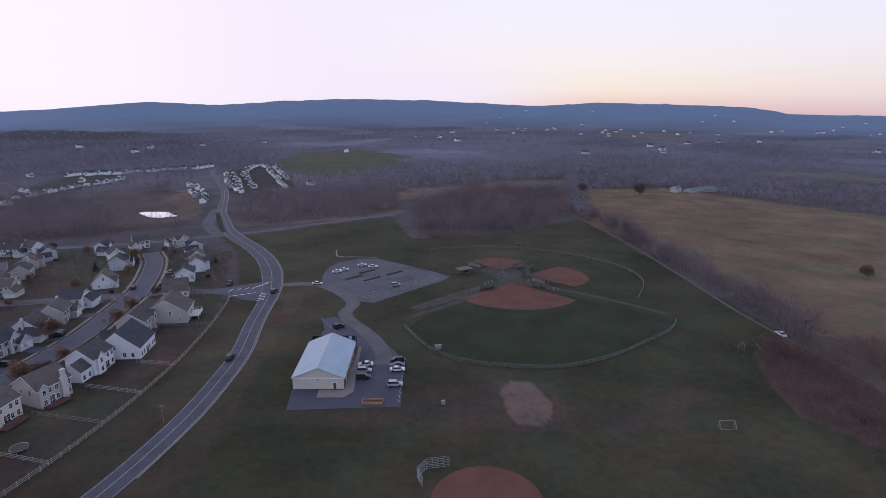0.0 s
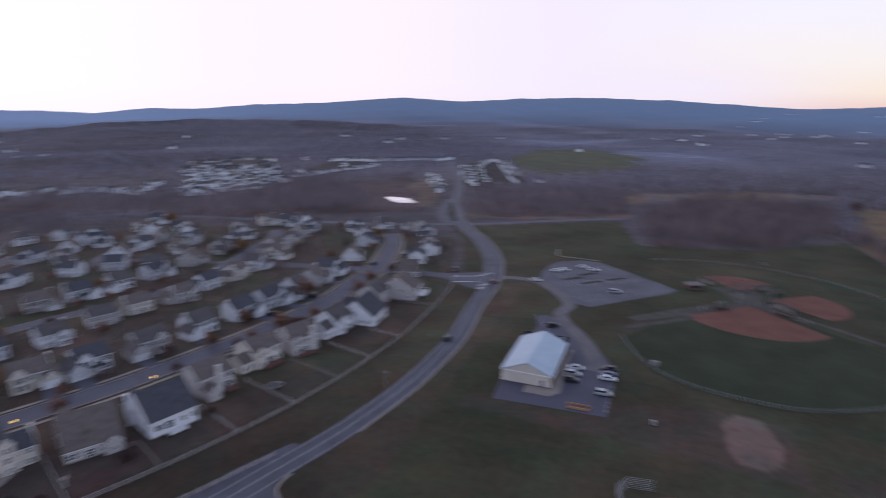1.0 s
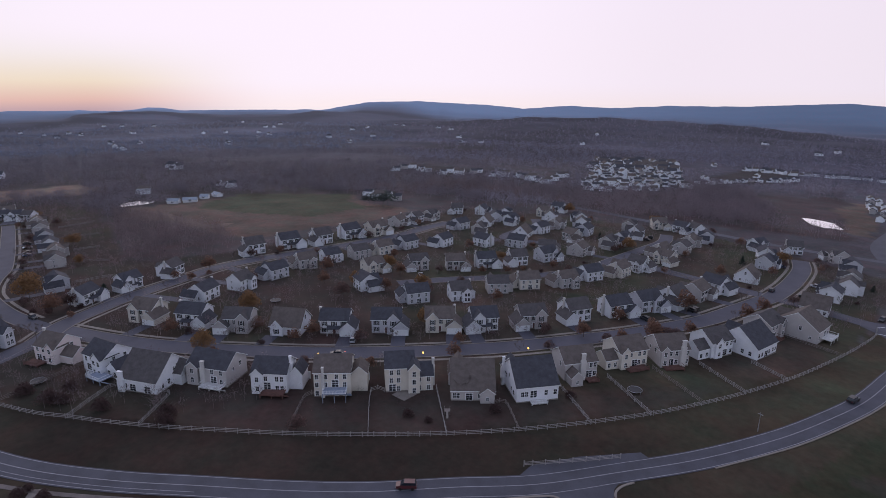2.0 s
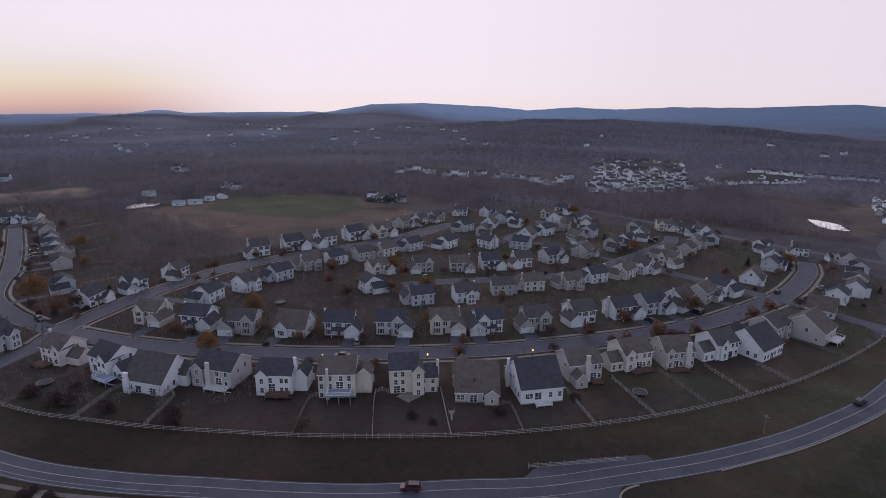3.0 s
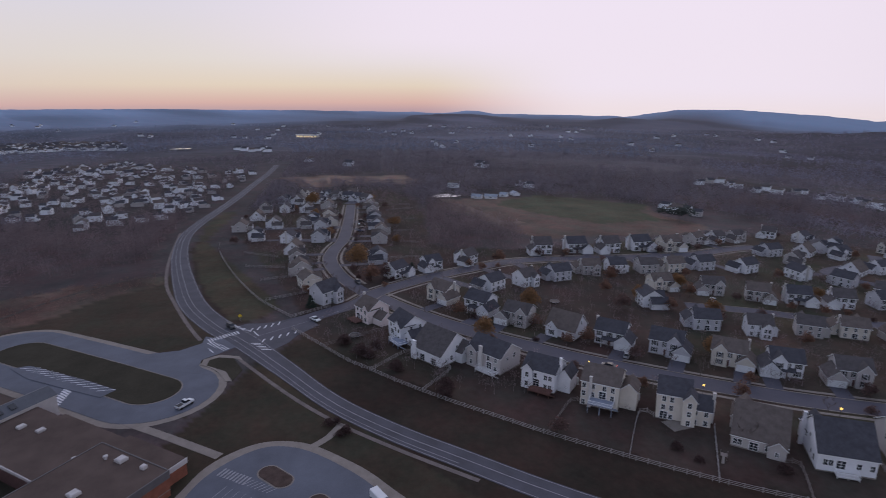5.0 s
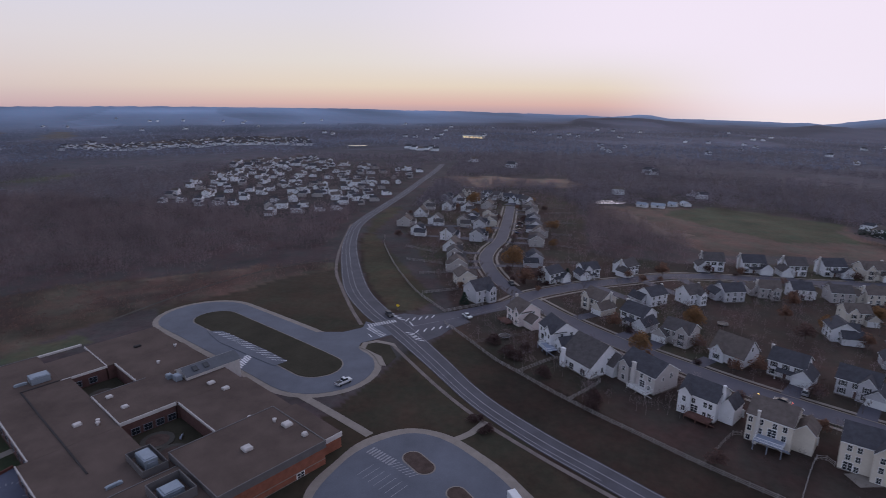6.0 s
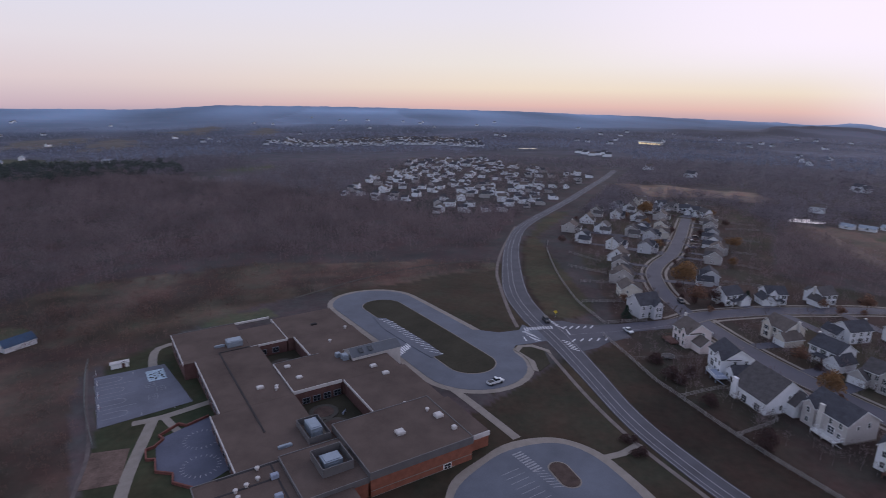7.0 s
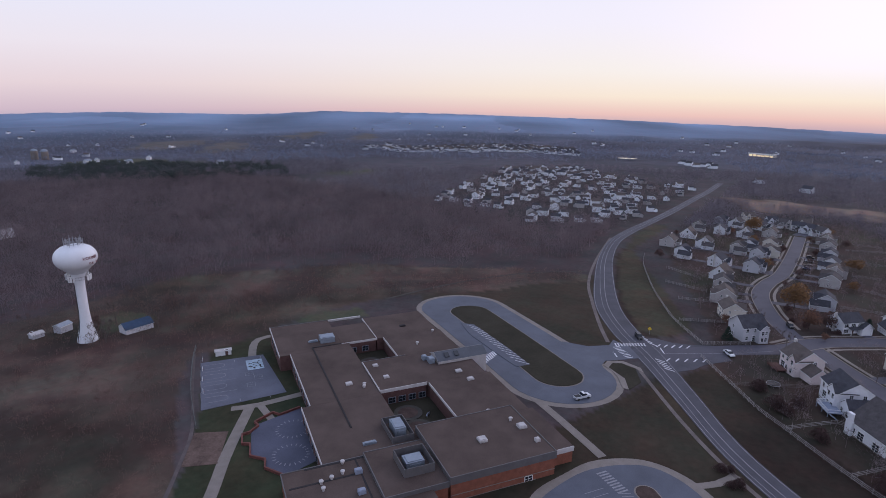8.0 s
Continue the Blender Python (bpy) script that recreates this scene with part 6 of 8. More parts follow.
def line(points, w, top, closed=False, parent=None, mat="paint"):
    bm = bmesh.new()
    ribbon_bm(bm, [Vector(p) for p in points], -w / 2, w / 2, top, 0, closed)
    part("painted_line", bm, M[mat], parent or marks)


line([court(0.04, 0.53), court(0.95, 0.53)], 0.2, 0.112)
line([court(0.03, 0.95), court(0.97, 0.95)], 0.12, 0.112)
for k in range(4):
    u = 0.13 + 0.235 * k
    pts = [court(u - 0.05, 0.04), court(u - 0.05, 0.26)] + [court(u + 0.05 * math.sin(a), 0.28 + 0.09 * math.cos(a)) for a in np.linspace(-1.4, 1.4, 9)] + [court(u + 0.05, 0.26), court(u + 0.05, 0.04)]
    line(pts, 0.14, 0.112)
    if k:
        line([court(u - 0.118, 0.02), court(u - 0.118, 0.5)], 0.12, 0.112)
for u, v in ((0.42, 0.72), (0.52, 0.85), (0.66, 0.72)):
    line([court(u - 0.04, v - 0.06), court(u + 0.04, v - 0.06), court(u + 0.04, v + 0.06), court(u - 0.04, v + 0.06)], 0.12, 0.112, True)
    line([court(u, v - 0.06), court(u, v + 0.06)], 0.1, 0.112)
slab("painted_map", [court(0.1, 0.7), court(0.1, 0.96), court(0.34, 0.97), court(0.34, 0.71)], 0.125, "map_paint", "pale blue painted map panel on the playground", "ground marking", 0.02)
rngm = random.Random(3)
for i in range(26):
    u, v = rngm.uniform(0.13, 0.31), rngm.uniform(0.74, 0.93)
    line([court(u, v), court(u + rngm.uniform(0.008, 0.022), v + rngm.uniform(-0.012, 0.012))], 0.5, 0.135, mat="roof_dark")
for cx, cy, r in ((-84, -113.5, 3.6), (-76.5, -104.8, 3.6)):
    for i in range(22):
        a = 2 * math.pi * i / 22
        line([(cx + r * math.cos(a), cy + r * math.sin(a)), (cx + (r + 0.9) * math.cos(a), cy + (r + 0.9) * math.sin(a))], 0.2, 0.112)


def hoop(x, y, turn):
    h = thing("basketball_hoop", "white basketball hoop on a pole", "basketball hoop", spot(x, y, turn), "playground hoops")
    bm = bmesh.new()
    rod(bm, (0, 0, -0.3), (0, 0, 2.6), 0.06)
    rod(bm, (0, 0, 2.6), (0.7, 0, 3.0), 0.05)
    part("pole", bm, M["steel"], h)
    part("backboard", boxes((0.7, 0.75, -0.9, 0.9, 2.7, 3.7)), M["trim"], h)
    rb = bmesh.new()
    for i in range(10):
        a, b = 2 * math.pi * i / 10, 2 * math.pi * (i + 1) / 10
        rod(rb, (1.0 + 0.23 * math.cos(a), 0.23 * math.sin(a), 3.0), (1.0 + 0.23 * math.cos(b), 0.23 * math.sin(b), 3.0), 0.02, 4)
    part("rim", rb, M["letter"], h)


for k in range(4):
    hoop(*court(0.13 + 0.235 * k, 0.0), 149)


def shed(name, label, x, y, turn, w, d, eave, ridge, walls, roof):
    s = thing(name, label, "shed", spot(x, y, turn))
    part("wall", gable_bm(-w / 2, w / 2, -d / 2, d / 2, -0.8, eave, ridge), M[walls], s)
    part("roof", gable_roof_bm(-w / 2, w / 2, -d / 2, d / 2, eave, ridge, over=0.25), [M[roof], M["trim"]], s)
    part("door", DOOR["front"], None, s, m=pose(w * 0.2, -d / 2, 0.05))
    return s


shed("storage_shed", "small pale flat shed beside the playground", -99.5, -169.5, 150, 5, 1.6, 1.7, 2.0, "trim", "fascia")
shed("pump_house", "grey shed at the foot of the water tower", -76.5, -239, 20, 5, 3.6, 2.6, 3.4, "grey", "shed_roof")
shed("pump_house", "low white hut near the water tower", -68, -240, 10, 4.0, 3.0, 1.6, 2.0, "grey", "fascia")
shed("cottage", "small white cottage with a blue roof among trees", -93.5, -217.5, 0, 10.2, 5.6, 2.0, 3.9, "white", "blue_roof")
put_windows(bpy.data.objects["cottage"], "plain", [-3, 0], 0.3, -2.3, 0)

# ---------------------------------------------------------------- water tower
TX, TY = -78.0, -221.0
tower = thing("water_tower", "white pedestal water tower with antennas on its spheroid tank", "water tower", spot(TX, TY, math.degrees(math.atan2(-TY, -TX))))
bm = bmesh.new()
lathe(bm, [(3.7, -1.5), (3.55, 0.0), (3.0, 2.2), (2.4, 4.6), (1.95, 7.5), (1.72, 11), (1.66, 20.5), (1.9, 23.6), (2.6, 25.6)], 40)
part("pedestal", bm, M["tank"], tower, "flared white steel pedestal")
bm = bmesh.new()
prof = [(2.5, 25.4), (3.2, 26.0), (4.2, 26.9)]
for i in range(1, 22):
    a = -1.05 + (math.pi / 2 + 1.05) * i / 21
    prof.append((6.75 * math.cos(a) ** 0.8 if math.cos(a) > 0.01 else 0.05, 31.0 + 4.55 * math.sin(a)))
lathe(bm, prof, 56)
for f in bm.faces:
    f.smooth = True
tank = part("tank", bm, M["tank"], tower, "white spheroid tank")
bm = bmesh.new()
for i in range(28):
    a, b = 2 * math.pi * i / 28, 2 * math.pi * (i + 1) / 28
    for z, r in ((23.6, 3.9), (24.6, 3.9)):
        rod(bm, (r * math.cos(a), r * math.sin(a), z), (r * math.cos(b), r * math.sin(b), z), 0.07, 4)
    rod(bm, (3.9 * math.cos(a), 3.9 * math.sin(a), 23.6), (3.9 * math.cos(a), 3.9 * math.sin(a), 24.6), 0.05, 4)
    if i % 4 == 0:
        rod(bm, (2.4 * math.cos(a), 2.4 * math.sin(a), 23.0), (3.9 * math.cos(a), 3.9 * math.sin(a), 23.6), 0.1, 4)
part("balcony", bm, M["steel"], tower, "steel ring balcony under the tank")
for k in range(4):                                             # panels in four clusters
    for da in (-13, 0, 13):
        part("panel_antenna", boxes((3.9, 4.2, -0.27, 0.27, 23.0, 25.0)), M["trim"], tower, "white panel antenna", m=pose(0, 0, 0, 0, 0, 55 + 90 * k + da))
for i in range(14):
    a = 2 * math.pi * i / 14
    r = 2.9 if i % 2 else 2.2
    bm = bmesh.new()
    rod(bm, (r, 0, 34.8), (r, 0, 37.4 + 0.5 * (i % 3)), 0.09, 5)
    box(bm, r - 0.12, r + 0.12, -0.16, 0.16, 36.0, 37.5)
    part("mast_antenna", bm, M["steel"], tower, "grey mast antenna", m=pose(0, 0, 0, 0, 0, math.degrees(a)))
for z in (36.0, 36.9):
    bm = bmesh.new()
    tube(bm, [(2.9 * math.cos(2 * math.pi * i / 14), 2.9 * math.sin(2 * math.pi * i / 14), z) for i in range(15)], 0.06, 0.06)
    part("antenna_ring", bm, M["steel"], tower)
bm = bmesh.new()
for za, zb, ra, rb in ((-0.5, 2.2, 3.75, 3.1), (2.2, 4.6, 3.1, 2.5), (4.6, 7.5, 2.5, 2.05), (7.5, 11, 2.05, 1.8), (11, 23.4, 1.8, 1.78)):
    rod(bm, (ra * 0.42, -ra * 0.91, za), (rb * 0.42, -rb * 0.91, zb), 0.13, 5)
part("ladder", bm, M["shutter"], tower, "dark caged ladder up the pedestal")
for i, ch in enumerate("ROUND"):
    cu = bpy.data.curves.new("letter", "FONT")
    cu.body, cu.size, cu.extrude, cu.align_x = ch, 1.5, 0.05, "CENTER"
    cu.materials.append(M["letter"])
    a = radians(20 + i * 9.6)
    part_ob = new("letter", cu)
    part_ob.parent = tank
    part_ob.matrix_basis = pose(0, 0, 0, 0, 0, math.degrees(a)) @ pose(6.78, 0, 31.0, 90, 0, 90)
for i, ch in enumerate("BE U"):
    if ch == " ":
        continue
    cu = bpy.data.curves.new("letter", "FONT")
    cu.body, cu.size, cu.extrude, cu.align_x = ch, 1.4, 0.05, "CENTER"
    cu.materials.append(M["letter"])
    letter = new("letter", cu)
    letter.parent = tank
    letter.matrix_basis = pose(0, 0, 0, 0, 0, 38 + i * 9.0) @ pose(6.6, 0, 29.2, 84, 0, 90)

# ---------------------------------------------------------------- recreation hall and its car park
hall = thing("recreation_hall", "long ivory metal hall with a pale blue-grey gable roof", "hall", spot(-36.0, 155.6, 0.4, 0.0))
part("wall", gable_bm(-7.4, 7.4, 0, 24.5, -1.5, 3.7, 6.7, "y"), M["barn_wall"], hall)
part("roof", gable_roof_bm(-7.4, 7.4, 0, 24.5, 3.7, 6.7, "y", 0.3, 0.18), [M["metal_roof"], M["metal_roof"]], hall, "pale standing-seam metal roof")
for x0, x1, y0, y1 in ((-7.4, 7.4, 28.2, 28.5), (-7.4, -7.1, 24.5, 28.2), (7.1, 7.4, 24.5, 28.2)):
    part("yard_screen", boxes((x0, x1, y0, y1, -1, 4.3)), M["shutter"], hall, "dark screen of the plant yard")
part("eave_band", boxes((-7.6, 7.6, -0.12, -0.02, 3.45, 3.7)), M["trim"], hall)
part("side_cladding", boxes((7.4, 7.5, 0.2, 24.3, -1, 3.1)), M["garden_brick"], hall, "red-brown side wall")
part("gutter", boxes((7.5, 7.75, 0.0, 24.5, 3.3, 3.5)), M["trim"], hall, "white eaves gutter")
part("vent_stack", boxes((5.2, 6.2, 25.2, 26.2, 0, 4.9)), M["unit"], hall)
for y in (4, 8, 16, 20):
    part("window", WIN["plain"], None, hall, m=pose(7.52, y, 0.8, 0, 0, 90))
part("door", DOOR["front"], None, hall, "grey side door", m=pose(4.8, 0, 0.1))
part("door", DOOR["patio"], None, hall, "glazed hall door", m=pose(7.52, 12, 0.1, 0, 0, 90))
part("wall_lamp", boxes((-0.2, 0.2, -0.15, 0.0, 3.0, 3.25)), M["shutter"], hall)
slab("pavement_hall_lot", [(-42.4, 143.6), (-11.5, 145.6), (-12.3, 174), (-16, 183), (-22.5, 193), (-30.5, 206), (-42.5, 217), (-46.6, 213.6), (-43.4, 203), (-44.4, 186), (-43.6, 155)], 0.08, "hall_asphalt", "dark purple-grey asphalt car park of the hall", "car park")
slab("pavement_hall_apron", [(-35.6, 150.6), (-28.0, 150.6), (-25.6, 154), (-27.6, 186), (-28.4, 186), (-28.6, 155), (-35.8, 155)], 0.14, "concrete", "pale concrete apron along the hall", "footpath")
strip("road_hall_drive", [(-19, 172), (-19.5, 180), (-23.3, 191), (-29, 202), (-35.5, 212), (-38.8, 222), (-37.5, 234), (-46, 250), (-57, 262), (-67, 264), (-76, 262)], -2.8, 2.8, 0.1, "gravel_road", "pale worn drive to the hall", "road")
hall_marks = tagged(new("bay_lines"), "white parking bay lines", "road marking", kind="structure")
for i in range(12):
    y = 148 + i * 2.5
    line([(-12.0, y), (-12.4, y + 1.5)], 0.25, 0.095, parent=hall_marks)
for i in range(10):
    x, y = -47.5 + i * 0.9, 216 - i * 1.6
    line([(x, y), (x + 0.5, y - 0.9)], 0.25, 0.095, parent=hall_marks)
skip = thing("timber_bed", "low timber-framed bed of soil in the car park", "planter", spot(-19.3, 147.6, 2))
for b in ((-2.9, 2.9, -1.1, -0.95), (-2.9, 2.9, 0.95, 1.1), (-2.9, -2.75, -0.95, 0.95), (2.75, 2.9, -0.95, 0.95)):
    part("board", boxes((*b, -0.2, 0.8)), M["tan_wood"], skip)
part("soil", boxes((-2.75, 2.75, -0.95, 0.95, -0.2, 0.4)), M["soil"], skip)

# ---------------------------------------------------------------- big car park and ball fields
LOT = [(-57.5, 268), (-59.3, 282), (-59, 295), (-55.5, 306), (-45, 314), (-36, 314), (-19, 299), (-4, 285), (3.6, 276.4), (-1, 268), (-16, 250), (-29, 234), (-38, 237), (-46.6, 252.4)]
slab("pavement_park_lot", LOT, 0.08, "lot_asphalt", "pale weathered asphalt park car park with faded bays", "car park")
lot_lines = tagged(new("bay_lines"), "faded white parking bay lines", "road marking", kind="structure")
for (ax, ay), (bx, by), n in (((-50.8, 276.6), (-31, 303.0), 15), ((-45, 263), (-13.5, 288.5), 18), ((-34, 243), (-4, 274.3), 18)):
    a, b = Vector((ax, ay)), Vector((bx, by))
    d = (b - a).normalized()
    s = Vector((-d.y, d.x))
    for i in range(n):
        p = a + (b - a) * i / (n - 1)
        line([p - s * 4.4, p + s * 4.4], 0.2, 0.095, parent=lot_lines)
for k, (cx, cy) in enumerate(((-43, 275), (-34, 272), (-24, 283), (-38, 286))):
    slab("lawn_lot_island", capsule((cx - 3, cy - 3.2), (cx + 3, cy + 3.4), 1.0, 6), 0.2, "dull_turf", "narrow planted strip in the car park", "planting bed")
strip("gravel_wall_lot", [(-62, 334), (-58.5, 319), (-50, 317.5), (-40.5, 316.6), (-36.5, 315.6)], -0.4, 0.4, 0.35, "concrete", "low pale kerb wall by the car park", "wall")


def diamond(name, home, toward, r, apex):
    """A clay infield: the part of a disc inside the foul lines of home plate."""
    hx, hy = home
    a0 = math.degrees(math.atan2(toward[1] - hy, toward[0] - hx))
    out = [(hx + 2.2 * math.cos(radians(a0 + 180 + k)), hy + 2.2 * math.sin(radians(a0 + 180 + k))) for k in (-70, -35, 0, 35, 70)]
    n = 18
    for i in range(n + 1):
        k = -46 + 92 * i / n
        rr = r * (1 + 0.10 * math.cos(radians(2 * k)))
        out.append((hx + rr * math.cos(radians(a0 + k)), hy + rr * math.sin(radians(a0 + k))))
    return slab(name, out, 0.05, "clay", "brick-red clay infield of a ball field", "ball field")


diamond("infield_south", (32.5, 264), (32.5, 220), 34.5, 0)
diamond("infield_north", (30.5, 293), (30, 320), 21.5, 0)
diamond("infield_east", (43, 280), (70, 280), 26, 0)
slab("infield_near", [(9.6 + 12.2 * math.cos(a), 106.6 + 12.6 * math.sin(a)) for a in np.linspace(0, 6.0, 26)], 0.05, "clay", "brick-red clay infield by the backstop", "ball field")
slab("turf_outfield", [(-13, 205), (-2, 180), (10, 173.5), (25, 170.5), (39, 171.5), (55, 179), (70, 192), (83, 204), (90.5, 215), (73, 231), (56, 247), (38, 262), (27, 262), (12, 246), (-3, 226)], 0.03, "turf", "dark mown outfield grass", "lawn")
slab("gravel_hub", [(18, 262), (27, 268), (24, 280), (18, 290), (26, 294), (36, 293), (40, 286), (38, 276), (44, 268), (52, 258), (47, 254), (34, 266), (24, 258), (8, 240), (-10, 225), (-14, 228), (4, 248)], 0.035, "gravel_dark", "grey worn gravel between the ball fields", "bare ground")
strip("gravel_path_east", [(46, 262), (62, 250), (76, 238), (90, 224)], -1.5, 1.5, 0.03, "gravel_dark", "faint worn path between ball fields", "path")
strip("soil_batting_lane", [(-13, 216), (2, 231), (10, 240)], -1.5, 1.5, 0.05, "gravel_dark", "grey batting lane", "path")


def wire_fence(label, points, h, gap, mat="chain", wires=5, closed=False):
    f = thing("wire_fence", label, "fence", pose(0, 0, 0))
    ln = spline(points, gap, closed)
    pm = mesh_of("post", boxes((-0.05, 0.05, -0.05, 0.05, -0.4, h)), M[mat])
    for p in ln:
        part("post", pm, None, f, m=pose(p.x, p.y, land(p.x, p.y)))
    for k in range(wires):
        z = h * (0.12 + 0.86 * k / (wires - 1))
        bm = bmesh.new()
        tube(bm, [(p.x, p.y, land(*p) + z) for p in ln], 0.045 if k == wires - 1 else 0.028, 0.045 if k == wires - 1 else 0.028)
        part("rail", bm, M[mat], f)
    return f


wire_fence("long low chain-link outfield fence in an arc", [(-14, 205), (-8, 191), (-1, 180), (10, 173), (25, 170), (40, 171), (57, 180), (71, 192), (84, 204), (91, 216)], 1.3, 4.0)
wire_fence("chain-link outfield fence of the far fields", [(-11, 332), (10, 341), (32, 343), (52, 338), (70, 328), (84, 314), (94, 297), (97, 280), (94, 264), (85, 244)], 1.3, 4.5)
wire_fence("thin wire fence beside the playground", [(-97, -182), (-90, -172), (-78, -152), (-68.5, -133)], 1.5, 3.0, wires=4)


def backstop(x, y, turn, w=9.0, h=4.2, n=4):
    b = thing("backstop", "tall grey chain-link backstop", "backstop", spot(x, y, turn), "ball field backstops")
    for a0, a1 in ((-1, 0), (0, 1)):
        p, q = Vector((a0 * w / 2, 0 if a0 else -w * 0.3, 0)), Vector((a1 * w / 2, 0 if a1 else -w * 0.3, 0))
        bm = bmesh.new()
        for i in range(n + 1):
            s = p.lerp(q, i / n)
            rod(bm, (s.x, s.y, -0.3), (s.x, s.y, h), 0.07, 5)
            rod(bm, (s.x, s.y, h), (s.x, s.y + 1.0, h + 0.5), 0.06, 4)
        for i in range(9):
            z = 0.2 + (h - 0.2) * i / 8
            rod(bm, (p.x, p.y, z), (q.x, q.y, z), 0.03, 4)
        for i in range(17):
            s = p.lerp(q, i / 16)
            rod(bm, (s.x, s.y, 0), (s.x, s.y, h), 0.02, 3)
        part("net_panel", bm, M["chain"], b)
    return b


near_stop = thing("backstop", "low three-sided grey chain-link backstop", "backstop", spot(-3, 116), "ball field backstops")
STOP = [(-1.3, -4.3), (-2.6, -1.2), (-0.6, 2.1), (4.6, 3.0)]
for (ax, ay), (bx, by) in zip(STOP, STOP[1:]):
    bm = bmesh.new()
    for i in range(5):
        x, y = ax + (bx - ax) * i / 4, ay + (by - ay) * i / 4
        rod(bm, (x, y, -0.3), (x, y, 2.8), 0.06, 5)
    for i in range(7):
        rod(bm, (ax, ay, 0.1 + i * 0.45), (bx, by, 0.1 + i * 0.45), 0.035, 4)
    part("net_panel", bm, M["steel"], near_stop)
backstop(32.5, 269, 0, 10)
backstop(30.5, 289.5, 180, 9)
backstop(40.5, 280, 90, 9)


def dugout(x, y, turn):
    d = thing("dugout", "low grey dugout with a flat roof", "dugout", spot(x, y, turn), "dugouts")
    part("roof", boxes((-4.2, 4.2, -1.2, 1.2, 1.9, 2.05)), M["gravel_dark"], d)
    part("back_wall", boxes((-4.0, 4.0, 0.9, 1.05, -0.5, 1.9)), M["concrete"], d)
    part("bench", boxes((-3.7, 3.7, 0.5, 0.95, 0.4, 0.5)), M["tan_wood"], d)
    for px in (-4.0, 0, 4.0):
        part("post", boxes((px - 0.06, px + 0.06, -1.1, -0.98, -0.5, 1.9)), M["steel"], d)


for x, y, turn in ((20.5, 256, 40), (44.5, 259, -40), (17, 297.5, 140), (39.5, 297, 220), (46, 268, 130), (44, 291, 50)):
    dugout(x, y, turn)


def bleacher(x, y, turn):
    b = thing("bleacher", "small grey metal bleacher", "bleacher", spot(x, y, turn), "bleachers")
    for i in range(4):
        part("seat", boxes((-2.6, 2.6, i * 0.6, i * 0.6 + 0.3, 0.35 + 0.3 * i, 0.41 + 0.3 * i)), M["gravel"], b)
    for px in (-2.6, 0, 2.6):
        bm = bmesh.new()
        rod(bm, (px, 0, -0.2), (px, 2.1, 1.3), 0.05, 4)
        rod(bm, (px, 2.0, -0.2), (px, 2.0, 1.3), 0.05, 4)
        part("frame", bm, M["steel"], b)


for x, y, turn in ((22.5, 262, 40), (41.5, 266, -40), (16, 251, 40), (49, 253.5, -40)):
    bleacher(x, y, turn)
stand = thing("press_box", "small flat-roofed brown snack stand", "kiosk", spot(10.5, 283.5, 25))
part("wall", boxes((-3.6, 3.6, -2.2, 2.2, -0.6, 2.4)), M["soil"], stand)
part("roof", boxes((-4, 4, -2.6, 2.6, 2.4, 2.6)), M["gravel"], stand)
part("hatch", boxes((-1.5, 1.5, -2.26, -2.2, 1, 2.0)), M["glass"], stand)
hub = thing("flag_circle", "round paved ring with a flagpole", "flagpole", spot(29.5, 281))
bm = bmesh.new()
lathe(bm, [(2.6, -0.2), (2.6, 0.2), (2.0, 0.2), (2.0, -0.2)], 24)
part("ring", bm, M["gravel"], hub)
bm = bmesh.new()
rod(bm, (0, 0, -0.2), (0, 0, 9), 0.08, 6, 0.04)
part("pole", bm, M["steel"], hub)


def goal(x, y, turn, w=5.5, h=2.1):
    g = thing("soccer_goal", "pale tubular soccer goal on the grass", "soccer goal", spot(x, y, turn), "soccer goals")
    for s in (-1, 1):
        bm = bmesh.new()
        rod(bm, (s * w / 2, 0, -0.1), (s * w / 2, 0, h), 0.07, 6)
        part("upright", bm, M["fence"], g)
        bm = bmesh.new()
        rod(bm, (s * w / 2, 0, h), (s * w / 2, 1.5, 0), 0.05, 5)
        rod(bm, (s * w / 2, 0, 0.05), (s * w / 2, 1.5, 0.05), 0.05, 5)
        part("side_frame", bm, M["fence"], g)
    bm = bmesh.new()
    rod(bm, (-w / 2, 0, h), (w / 2, 0, h), 0.07, 6)
    part("crossbar", bm, M["fence"], g)
    bm = bmesh.new()
    rod(bm, (-w / 2, 1.5, 0.05), (w / 2, 1.5, 0.05), 0.05, 5)
    part("ground_bar", bm, M["fence"], g)


goal(74, 137, 185, 4.2, 1.7)
goal(104, 189.5, 80, 3.4, 1.6)
goal(108.5, 188.5, 260, 3.4, 1.6)
goal(46, 352, 10, 3.2, 1.5)
for x, y, lab, w in ((0.2, 147, "small white utility box in the grass", 1.0), (-1.5, 184, "pale scoreboard panel by the outfield fence", 2.2)):
    ub = thing("utility_box" if w < 2 else "scoreboard", lab, "box" if w < 2 else "scoreboard", spot(x, y, 10))
    part("body", boxes((-w / 2, w / 2, -0.4, 0.4, -0.2 if w < 2 else 0.8, 1.2 if w < 2 else 1.8)), M["fence"], ub)
    part("base", boxes((-w / 2 + 0.1, w / 2 - 0.1, -0.2, 0.2, -0.4, 0.8)), M["concrete"], ub)
strip("gravel_track_scrub", [(-178, -170), (-212, -164), (-246, -153), (-270, -138), (-284, -124)], -0.8, 0.8, 0.04, "gravel_dark", "faint trodden path along the scrub", "track")
strip("gravel_track_meadow", [(-500, 40), (-470, 47), (-433, 57), (-410, 64), (-418, 78)], -3.5, 3.5, 0.05, "sandy_soil", "pale bare track across the meadow", "track")
